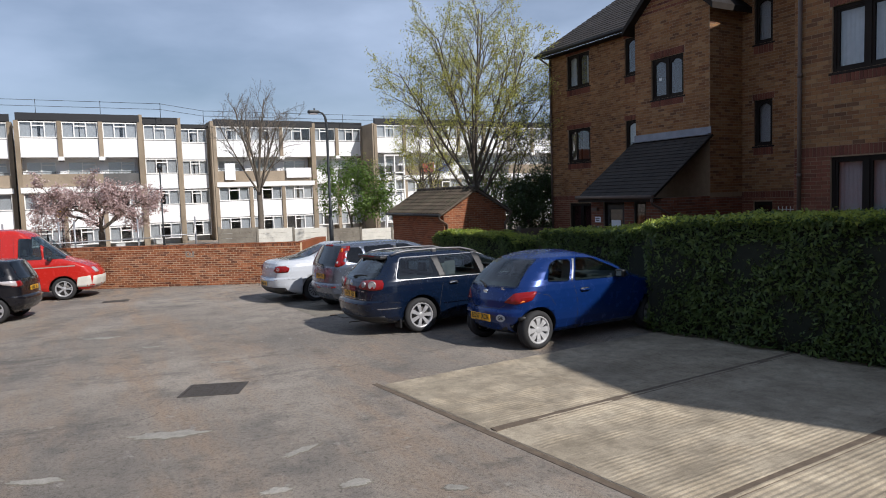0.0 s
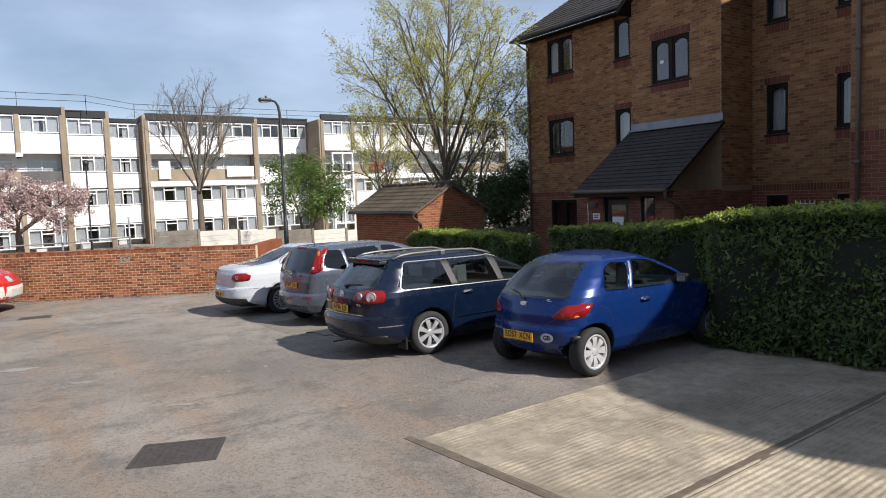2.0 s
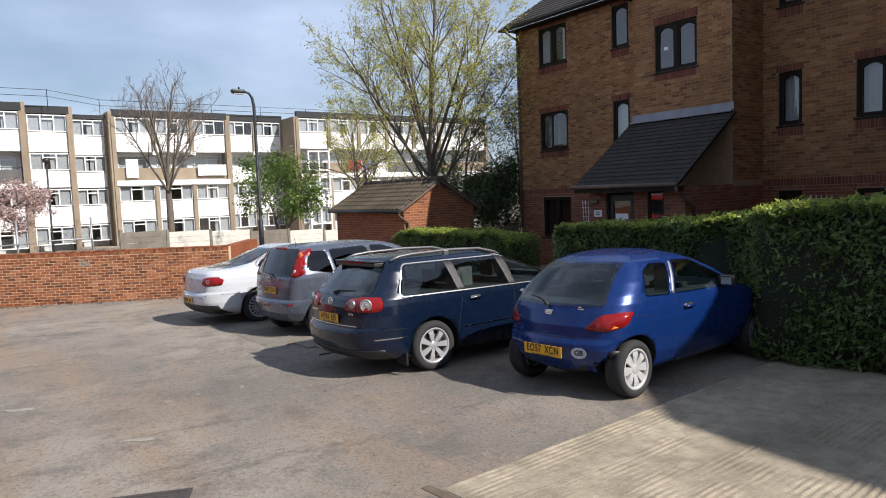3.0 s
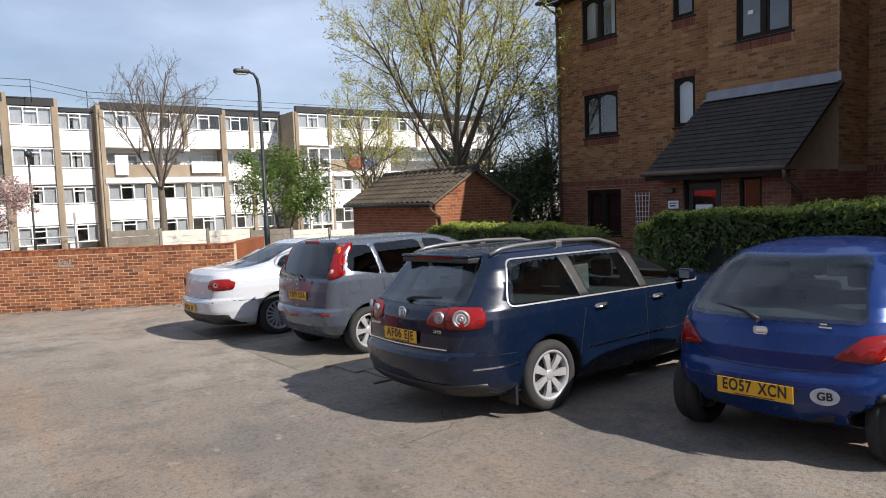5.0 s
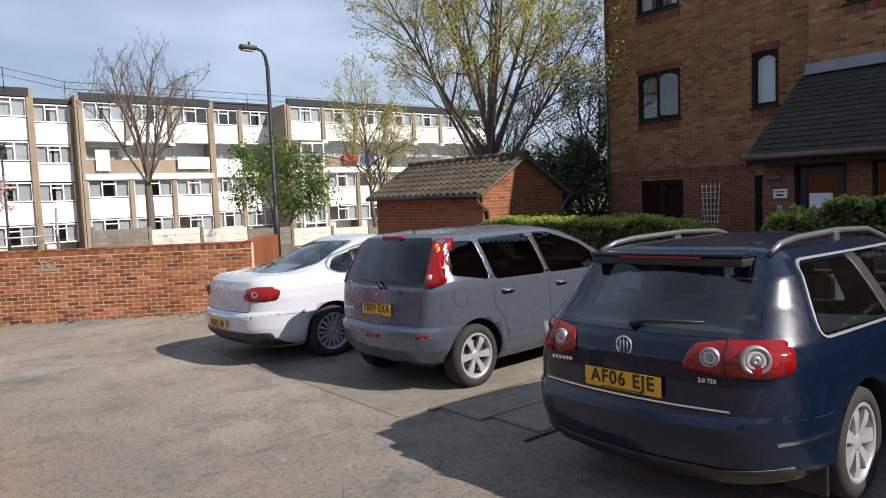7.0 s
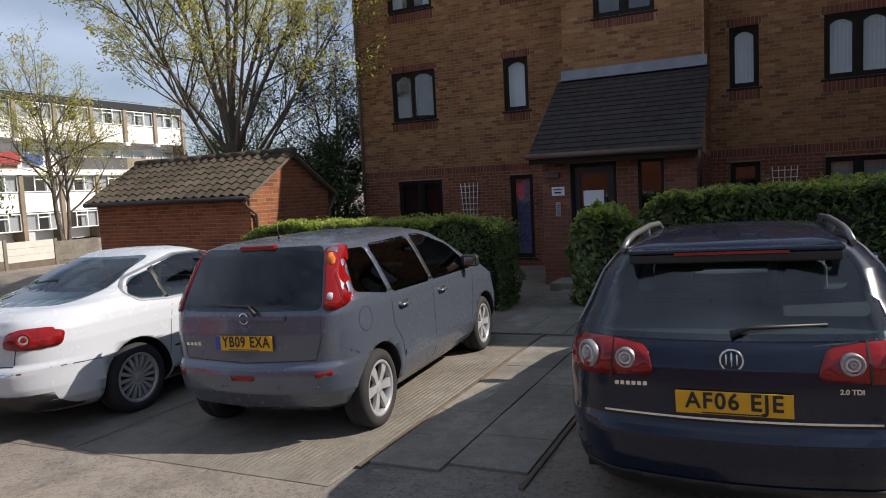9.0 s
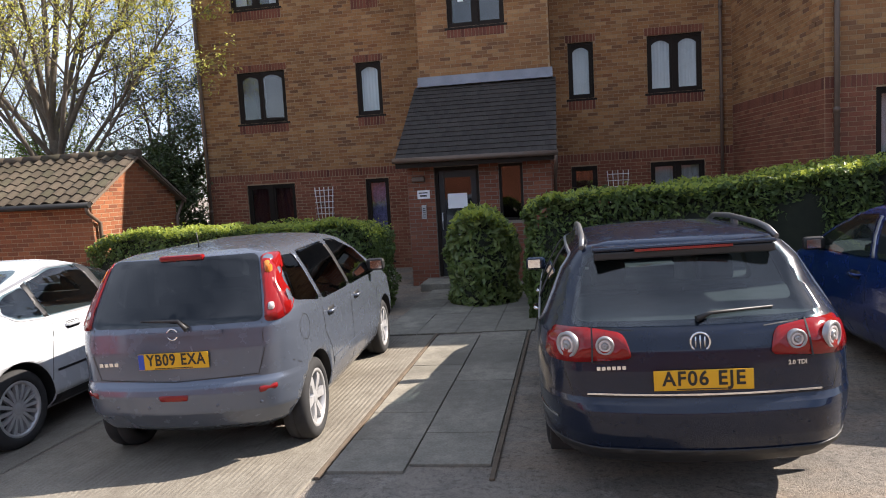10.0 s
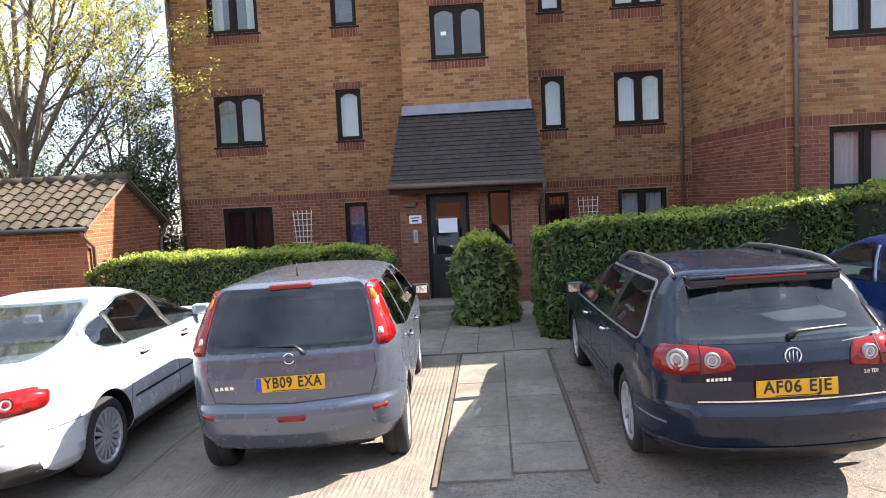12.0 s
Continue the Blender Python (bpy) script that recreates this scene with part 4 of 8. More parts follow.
def build_wing():
    wing = thing("apartment_house", pose(-6, 12, 0), "projecting wing of the brick flats with curtained windows", "building")
    wy = 12.03
    holes = [(-8.42, -7.15, 1.66, 2.76), (-8.42, -7.15, 4.3, 5.48), (-8.42, -7.15, 6.75, 7.35)]
    bm = bmesh.new()
    for a, b, c, d in wall_with_holes(-9.15, -3.3, -0.6, 7.9, holes):
        box(bm, a, b, wy, wy + 0.28, c, d)
    prism(bm, [(-9.15, wy), (-8.87, wy + 0.1), (-9.34, 16.0), (-9.62, 16.0)], -0.6, 7.9)
    wall = wpart("wall", bm, M["mortar"], wing)
    heads = []
    for a, b, c, d in holes[1:2]:
        heads += snapped(a, b, c, d, 2.97, 4.93 / 66)
    face = Matrix.Translation((0, wy, 0))
    brick_face(wall, face, -9.15, -5.5, -0.3, 2.78, holes, M["red_brick"], seed=40)
    brick_face(wall, face, -9.15, -5.5, 2.78, 2.97, [], M["soldier"], soldier=True, seed=41)
    brick_face(wall, face, -9.15, -5.5, 2.97, 7.9, holes + heads, M["yellow_brick"], seed=42)
    for i, h in enumerate(heads):
        soldier_over(wall, *h, wy, 60 + i)
    n = 4.0
    side = Matrix.Translation((-9.62, 16.0, 0)) @ pose(0, 0, 0, 0, 0, -83.25)
    brick_face(wall, side, 0, n, -0.3, 2.78, [], M["red_brick"], seed=43)
    brick_face(wall, side, 0, n, 2.78, 2.97, [], M["soldier"], soldier=True, seed=44)
    brick_face(wall, side, 0, n, 2.97, 7.9, [], M["yellow_brick"], seed=45)
    for h in holes:
        window(wing, *h, wy + 0.06, 2, False, M["curtain"], [(0, 0.47), (0.53, 1)])
    x, y = -9.0, wy - 0.07
    bm = tube(bmesh.new(), [(x, y, -0.3), (x, y, 7.8)], 0.04, 10)
    for z in (1.0, 2.4, 4.3, 6.2):
        tube(bm, [(x, y, z), (x, y, z + 0.09)], 0.05, 10)
    wpart("downpipe", bm, M["pipe"], wing, "brown plastic downpipe")
    # unseen block beside the car park, added and outlined to cast the bays' shadow
    bm = bmesh.new()
    d = Vector((-0.985, 0.172, 0))
    c = Vector((4.57, 9.3, 0))
    e = c + d * 9.0
    front, rear = [], []
    for u, z in ((0, -0.6), (9.0, -0.6), (9.0, 6.43), (5.63, 7.64), (2.3, 9.3), (0, 9.3)):
        q = c + d * u
        front.append(bm.verts.new((q.x, q.y, z)))
        rear.append(bm.verts.new((q.x + 0.86, q.y + 4.9, z)))
    bm.faces.new(front), bm.faces.new(rear[::-1])
    for i in range(6):
        bm.faces.new((front[i], rear[i], rear[(i + 1) % 6], front[(i + 1) % 6]))
    bmesh.ops.recalc_face_normals(bm, faces=bm.faces[:])
    wpart("wall", bm, M["yellow_brick"], wing)
    # unseen wing roof, added with a high ridge to keep sun off the porch
    bm = bmesh.new()
    for x0, x1, ye, ze, yr, zr in ((-9.5, e.x - 0.02, 11.65, 7.9, 18.0, 10.6), (-9.5, e.x - 0.02, 24.3, 7.9, 18.0, 10.6)):
        vs = [bm.verts.new(q) for q in ((x0, ye, ze), (x1, ye, ze), (x1, yr, zr), (x0, yr, zr))]
        vt = [bm.verts.new(q.co + Vector((0, 0, -0.15))) for q in vs]
        bm.faces.new(vs), bm.faces.new(vt[::-1])
        for i in range(4):
            bm.faces.new((vs[i], vt[i], vt[(i + 1) % 4], vs[(i + 1) % 4]))
    for x in (-9.4, -9.15):
        bm.faces.new([bm.verts.new(q) for q in ((x, 12.0, 7.85), (x, 23.9, 7.85), (x, 18.0, 10.4))])
    bmesh.ops.recalc_face_normals(bm, faces=bm.faces[:])
    wpart("roof", bm, M["tile"], wing, "brown tiled pitched roof")


# ---- boundary wall, shed ----
def build_boundary():
    ang = math.degrees(math.atan2(0.837, 0.547))
    o = Vector((-25.85, 1.85, -0.57))
    bw = thing("wall_west", Matrix.Translation(o) @ pose(0, 0, 0, 0, 0, ang), "low orange-red brick boundary wall of the car park", "wall", kind="structure")
    u0, u1, h = -14.0, 5.2, 1.45
    part("core", boxes((u0, u1, 0.004, 0.215, 0, h)), M["mortar_pale"], bw)
    core = bw
    brick_face(core, Matrix.Identity(4), u0, u1, 0, h - 0.11, [], M["wall_brick"], (-1.5, 3.0, 0.3, 1.3), seed=70, joint=0.017)
    brick_face(core, Matrix.Translation((0, 0, 0)), u0, u1, h - 0.1, h, [], M["wall_brick"], soldier=True, seed=71)
    cap = [(u0 + 0.075 * k + 0.004, u0 + 0.075 * k + 0.071, -0.012, 0.23, h + 0.002, h + 0.03) for k in range(int((u1 - u0) / 0.075))]
    vs, fs = [], []
    for a, b, c, d, z0, z1 in cap:
        k = len(vs)
        vs += [(a, c, z0), (b, c, z0), (b, d, z0), (a, d, z0), (a, c, z1), (b, c, z1), (b, d, z1), (a, d, z1)]
        fs += [tuple(k + i for i in f) for f in BRICK_FACES]
    me = bpy.data.meshes.new("coping")
    me.from_pydata(vs, [], fs)
    mesh_part("coping", me, M["wall_brick"], bw)
    part("return_wall", boxes((u1 - 0.3, u1, 0.22, 3.4, 0, h)), M["wall_brick"], bw)
    # faded white painted mark
    mk = bmesh.new()
    for a, b, c, d in ((1.2, 1.25, 1.07, 1.25), (1.44, 1.49, 1.07, 1.25), (1.25, 1.44, 1.07, 1.1), (1.32, 1.38, 1.13, 1.22), (1.25, 1.32, 1.23, 1.26)):
        box(mk, a, b, -0.0105, -0.009, c, d)
    part("paint_mark", mk, M["patch"], bw, "faded white paint mark")
    return bw


def build_shed():
    shed = thing("brick_shed", pose(-23.2, 12, 0), "small red brick shed with a mossy pantile roof", "shed")
    x0, x1, y0, y1, ze, zr, ym = -25.35, -21.1, 10.7, 13.25, 1.88, 2.6, 11.95
    bm = boxes((x0, x1 - 0.22, y0, y0 + 0.22, -0.6, ze), (x0, x1 - 0.22, y1 - 0.22, y1, -0.6, ze))
    for x in (x1 - 0.22, x0):
        pts = ((y0 if x > x0 else y0 + 0.22, -0.6), (y1 if x > x0 else y1 - 0.22, -0.6), (y1 if x > x0 else y1 - 0.22, ze), (ym, zr - 0.06), (y0 if x > x0 else y0 + 0.22, ze))
        lo, hi = [bm.verts.new((x, a, b)) for a, b in pts], [bm.verts.new((x + 0.22, a, b)) for a, b in pts]
        bm.faces.new(lo), bm.faces.new(hi)
        for i in range(5):
            bm.faces.new((lo[i], lo[(i + 1) % 5], hi[(i + 1) % 5], hi[i]))
    bmesh.ops.recalc_face_normals(bm, faces=bm.faces[:])
    wall = wpart("wall", bm, M["mortar"], shed)
    brick_face(wall, Matrix.Translation((0, y0, 0)), x0, x1, -0.45, ze, [], M["shed_brick"], seed=80)
    gm = pose(x1, 0, 0, 0, 0, 90)
    brick_face(wall, gm, y0, y1, -0.45, ze, [], M["shed_brick"], (y0, y1, 0.9, ze), seed=81)
    for i in range(9):
        z = ze + i * 0.075
        f = (z + 0.075 - ze) / (zr - 0.02 - ze)
        a, b = y0 + (ym - y0) * f, y1 + (ym - y1) * f
        if b - a > 0.1 and f < 1:
            brick_face(wall, gm, a, b, z, z + 0.075, [], M["shed_brick"], seed=82 + i)
    for s, ye in ((-1, y0 - 0.2), (1, y1 + 0.2)):
        ez = zr - (zr - ze) * abs(ye - ym) / (ym - y0) + 0.02
        ln = math.hypot(ye - ym, zr + 0.05 - ez)
        sl = math.atan2(zr + 0.05 - ez, abs(ye - ym))
        rm = Matrix.Translation((0, ye, ez)) @ (Matrix.Rotation(sl, 4, "X") if s < 0 else Matrix.Rotation(math.pi, 4, "Z") @ Matrix.Rotation(sl, 4, "X"))
        ua, ub = (x0 - 0.15, x1 + 0.16) if s < 0 else (-x1 - 0.16, -x0 + 0.15)
        bm = bmesh.new()
        box(bm, ua, ub, 0.02, ln, -0.05, -0.01)
        bm.transform(rm)
        roof = wpart("roof", bm, M["timber"], shed)
        pantiles(roof, rm, ua, ub, ln, 90 + s)
    for i in range(11):
        a = x0 - 0.15 + i * 0.415
        wpart("ridge_tile", tube(bmesh.new(), [(a, ym, zr + 0.05), (min(a + 0.42, x1 + 0.16), ym, zr + 0.055)], 0.09, 10), M["shed_tile"], shed)
    for s, ye in ((-1, y0 - 0.2), (1, y1 + 0.2)):
        ez = zr - (zr - ze) * abs(ye - ym) / (ym - y0)
        bm = bmesh.new()
        vs = [bm.verts.new(p) for x in (x1 + 0.1, x1 + 0.13) for p in ((x, ye, ez - 0.06), (x, ym, zr - 0.04), (x, ym, zr + 0.05), (x, ye, ez + 0.03))]
        for f in ((0, 1, 2, 3), (7, 6, 5, 4), (0, 4, 5, 1), (3, 2, 6, 7), (0, 3, 7, 4)):
            bm.faces.new([vs[i] for i in f])
        bmesh.ops.recalc_face_normals(bm, faces=bm.faces[:])
        wpart("bargeboard", bm, M["timber"], shed)
    wpart("gutter", tube(bmesh.new(), [(x0 - 0.1, y0 - 0.24, 1.76), (x1 + 0.15, y0 - 0.24, 1.74)], 0.05, 10), M["black"], shed)
    wpart("downpipe", tube(bmesh.new(), [(x1 + 0.08, y0 - 0.24, 1.72), (x1 + 0.08, y0 - 0.2, 1.6), (x1 + 0.06, y0 + 0.1, 1.42), (x1 + 0.06, y0 + 0.1, -0.35)], 0.034), M["pipe"], shed)
    wpart("downpipe", tube(bmesh.new(), [(x1 + 0.08, y1 + 0.2, 1.76), (x1 + 0.06, y1 + 0.02, 1.5), (x1 + 0.06, y1 - 0.08, 1.4), (x1 + 0.06, y1 - 0.08, -0.35)], 0.034), M["pipe"], shed)
    shed.location += Vector((-0.12, 0.05, -0.12))
    return shed


def pantiles(parent, m, u0, u1, length, seed):
    """Wavy interlocking tiles in lapped courses."""
    rng = random.Random(seed)
    vs, fs = [], []
    course, width, n = 0.24, 0.24, 6
    for r in range(int(length / course) + 1):
        y0, y1 = r * course, min(length, (r + 1) * course + 0.03)
        if y1 - y0 < 0.05:
            continue
        u = u0
        while u < u1 - 0.05:
            k = len(vs)
            dz = rng.uniform(0, 0.008)
            for i in range(n + 1):
                x = min(u + width * i / n, u1)
                w = 0.028 * math.sin(2 * math.pi * i / n - 0.6)
                vs += [(x, y0, 0.012 + w + dz), (x, y0, 0.034 + w + dz), (x, y1, 0.014 + w)]
            for i in range(n):
                a, b = k + 3 * i, k + 3 * i + 3
                fs += [(a, b, b + 1, a + 1), (a + 1, b + 1, b + 2, a + 2)]
            u += width
    me = bpy.data.meshes.new("pantile_field")
    me.from_pydata(vs, [], fs)
    ob = mesh_part("pantile_field", me, M["shed_tile"], parent)
    tagged(ob, kind="stuff")
    ob.matrix_local = m


# ---- the white-panelled flats across the road ----
def far_window(parent, x, y0, y1, z0, z1, lights=3, curtains=0, rng=None):
    w = thing("window", pose(x, (y0 + y1) / 2, z0), "white-framed window", "")
    w.parent, w.matrix_parent_inverse = parent, parent.matrix_world.inverted()
    hw, h, f = (y1 - y0) / 2, z1 - z0, 0.07
    dims = [(-0.02, 0.05, -hw, hw, 0, f), (-0.02, 0.05, -hw, hw, h - f, h), (-0.02, 0.05, -hw, -hw + f, f, h - f), (-0.02, 0.05, hw - f, hw, f, h - f)]
    for i in range(1, lights):
        u = -hw + 2 * hw * i / lights
        dims.append((-0.02, 0.05, u - f / 2, u + f / 2, f, h - f))
    a, b = (-hw + 2 * hw / 3, hw - 2 * hw / 3) if lights == 3 else (0, hw)
    dims.append((-0.015, 0.045, a, b, h * 0.72, h * 0.72 + f))
    part("window_frame", boxes(*dims), M["white_paint"], w)
    part("pane", sheet(((0, -hw + f, f), (0, hw - f, f), (0, hw - f, h - f), (0, -hw + f, h - f))), M["pane"], w)
    # dark sheet in place of an unlit room
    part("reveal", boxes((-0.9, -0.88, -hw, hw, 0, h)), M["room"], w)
    for s in (-1, 1):
        if rng.random() < 0.93:
            c = rng.uniform(0.55, 1.0) * hw
            e0, e1 = (-hw + f, -hw + f + c) if s < 0 else (hw - f - c, hw - f)
            part("curtain", boxes((-0.14, -0.12, e0, e1, f, h - f)), M["curtain"], w)


def far_section(block, y0, y1, x, bays, balcony, rng, drop, z_top=9.65):
    """One length of the block, let down by drop with the street."""
    before = set(block.children)
    pw = 0.27
    step = (y1 - y0) / bays
    back = x - 9.0
    L = {"fascia": (9.16, z_top), "w3": (8.02, 9.1), "p3": (6.72, 7.98), "w2": (5.55, 6.66), "p2": (4.45, 5.5), "w1": (3.25, 4.36), "p1": (1.95, 3.2), "w0": (0.75, 1.9)}
    wpart("wall", boxes((back, x - 1.0, y0, y1, 0, 9.1)), M["panel_white"], block)
    wpart("roof", boxes((back - 0.2, x + 0.05, y0 - 0.05, y1 + 0.05, 9.12, 9.16)), M["fascia"], block)
    wpart("fascia", boxes((x - 0.2, x + 0.12, y0 - 0.02, y1 + 0.02, *L["fascia"])), M["fascia"], block, "black roof edge")
    for i in range(bays + 1):
        u = y0 + i * step
        lo = 0.0 if (not balcony or i in (0, bays)) else 6.5
        d = 0.18
        wpart("pillar", boxes((x - 1.0, x + d, u - pw / 2, u + pw / 2, lo, 9.14)), M["far_brick"], block, "brown brick pier")
        if balcony and 0 < i < bays:
            wpart("pillar", boxes((x - 1.0, x + d, u - pw / 2, u + pw / 2, 0, 4.3)), M["far_brick"], block)
            wpart("corbel", boxes((x - 1.0, x + 0.3, u - pw / 2 - 0.05, u + pw / 2 + 0.05, 6.5, 6.75)), M["white_paint"], block)
    for i in range(bays):
        a, b = y0 + i * step + pw / 2, y0 + (i + 1) * step - pw / 2
        for k in ("w3", "w1", "w0") if balcony else ("w3", "w2", "w1", "w0"):
            far_window(block, x, a, b, *L[k], 3 if (b - a) > 1.5 else 2, 0, rng)
        for k in ("p3", "p1") if balcony else ("p3", "p2", "p1"):
            z0, z1 = L[k]
            bm = boxes((x - 0.15, x + 0.01, a, b, z0, z1), bevel=0.02)
            wpart("panel", bm, M["panel_white"], block)
        if balcony:
            kind = rng.random()
            wpart("balcony_front", boxes((x - 0.08, x, a - pw / 2, b + pw / 2, 4.75, 5.6)), M["far_brick"] if kind < 0.55 else M["panel_white"] if kind < 0.75 else M["room"], block)
            bm = boxes((x - 0.05, x - 0.01, a - pw / 2, b + pw / 2, 5.72, 5.76))
            for j in range(9):
                u = a + (b - a) * j / 8
                box(bm, x - 0.04, x - 0.02, u - 0.012, u + 0.012, 5.6, 5.72)
            wpart("balcony_rail", bm, M["lamp_grey"], block)
            far_window(block, x - 0.97, a + 0.2, b - 0.2, 5.5, 6.5, 2, 0, rng)
    if balcony:
        wpart("balcony_floor", boxes((x - 1.0, x + 0.25, y0, y1, 4.36, 4.72)), M["white_paint"], block, "white balcony slab edge")
        wpart("balcony_ceiling", boxes((x - 1.0, x - 0.2, y0, y1, 6.7, 6.74)), M["white_paint"], block)
    for ob in block.children:
        if ob not in before:
            ob.location.z -= drop
    return block


def build_block():
    rng = random.Random(21)
    block = thing("apartment_block", pose(-57, 15, 0), "long four-storey block of white-panelled flats with brown brick piers", "building")
    far_section(block, -14.6, -3.9, -54.6, 4, True, rng, 1.0)
    far_section(block, -3.45, 3.95, -53.5, 3, True, rng, 1.0)
    far_section(block, 4.2, 6.7, -55.0, 1, False, rng, 0.95)
    far_section(block, 7.0, 9.25, -57.3, 1, False, rng, 0.95, 9.45)
    far_section(block, 9.55, 17.45, -56.5, 3, True, rng, 0.8)
    far_section(block, 17.8, 22.5, -58.0, 2, True, rng, 0.65)
    far_section(block, 22.75, 42.0, -55.5, 7, True, rng, 0.52)
    # brown side walls where the front steps back
    for x0, x1, y in ((-63, -53.4, 3.95), (-64, -54.9, 6.7), (-64, -56.4, 9.3), (-64, -56.4, 17.5), (-64, -55.4, 22.5)):
        wpart("side_wall", boxes((x0, x1, y - 0.02, y + 0.22, -0.8, 8.7)), M["far_brick"], block)
    # glazed stair front
    bm = bmesh.new()
    for y in (23.4, 24.3, 25.2):
        box(bm, -55.2, -55.0, y - 0.05, y + 0.05, -0.6, 6.0)
    for z in (0.1, 1.7, 2.9, 4.4, 5.9):
        box(bm, -55.19, -55.01, 23.4, 25.2, z, z + 0.1)
    wpart("stair_glazing", bm, M["white_paint"], block)
    # guard rail and wires on the roof
    bm = bmesh.new()
    pts = [(-54.2, -14), (-54.2, 5.5), (-57.5, 9), (-57.5, 40)]
    for z in (9.2, 9.6):
        for (a, b), (c, d) in zip(pts, pts[1:]):
            tube(bm, [(a, b, z), (c, d, z)], 0.02, 4)
    for (a, b), (c, d) in zip(pts, pts[1:]):
        n = max(1, int(math.hypot(c - a, d - b) / 3.5))
        for i in range(n + 1):
            x, y = a + (c - a) * i / n, b + (d - b) * i / n
            tube(bm, [(x, y, 8.3), (x, y, 9.65)], 0.022, 4)
    wpart("roof_rail", bm, M["lamp_grey"], block, "thin grey roof guard rail")
    # washing on the balconies
    for x, y0, y1, z0, z1, m in ((-56.35, 10.2, 11.0, 4.1, 5.4, "paper"), (-56.3, 15.1, 17.2, 4.2, 5.0, "panel_white"), (-55.3, 27.0, 28.3, 4.5, 5.3, "cloth_red"), (-55.3, 28.6, 29.8, 4.5, 5.2, "cloth_blue")):
        wpart("laundry", boxes((x, x + 0.03, y0, y1, z0, z1)), M[m], block)


ground_sheet()
slab_bays()
paved_path()
manhole(-10.15, -9.39, 0.78, 1.4, 66, "rusty cast iron manhole cover in the asphalt")
manhole(-22.6, -21.9, 0.25, 0.75, 80, "dark iron drain cover in the asphalt")
build_flats()
build_wing()
build_boundary()
build_shed()
build_block()


# ---- cars ----
def rounded(poly, r, n=4):
    """A polygon with its corners rounded."""
    out = []
    k = len(poly)
    for i in range(k):
        p, a, b = Vector(poly[i]), Vector(poly[i - 1]), Vector(poly[(i + 1) % k])
        da, db = a - p, b - p
        q = min(r, da.length * 0.45, db.length * 0.45)
        s, e = p + da.normalized() * q, p + db.normalized() * q
        for j in range(n + 1):
            t = j / n
            v = s * (1 - t) ** 2 + p * 2 * t * (1 - t) + e * t ** 2
            out.append((v.x, v.y))
    return out


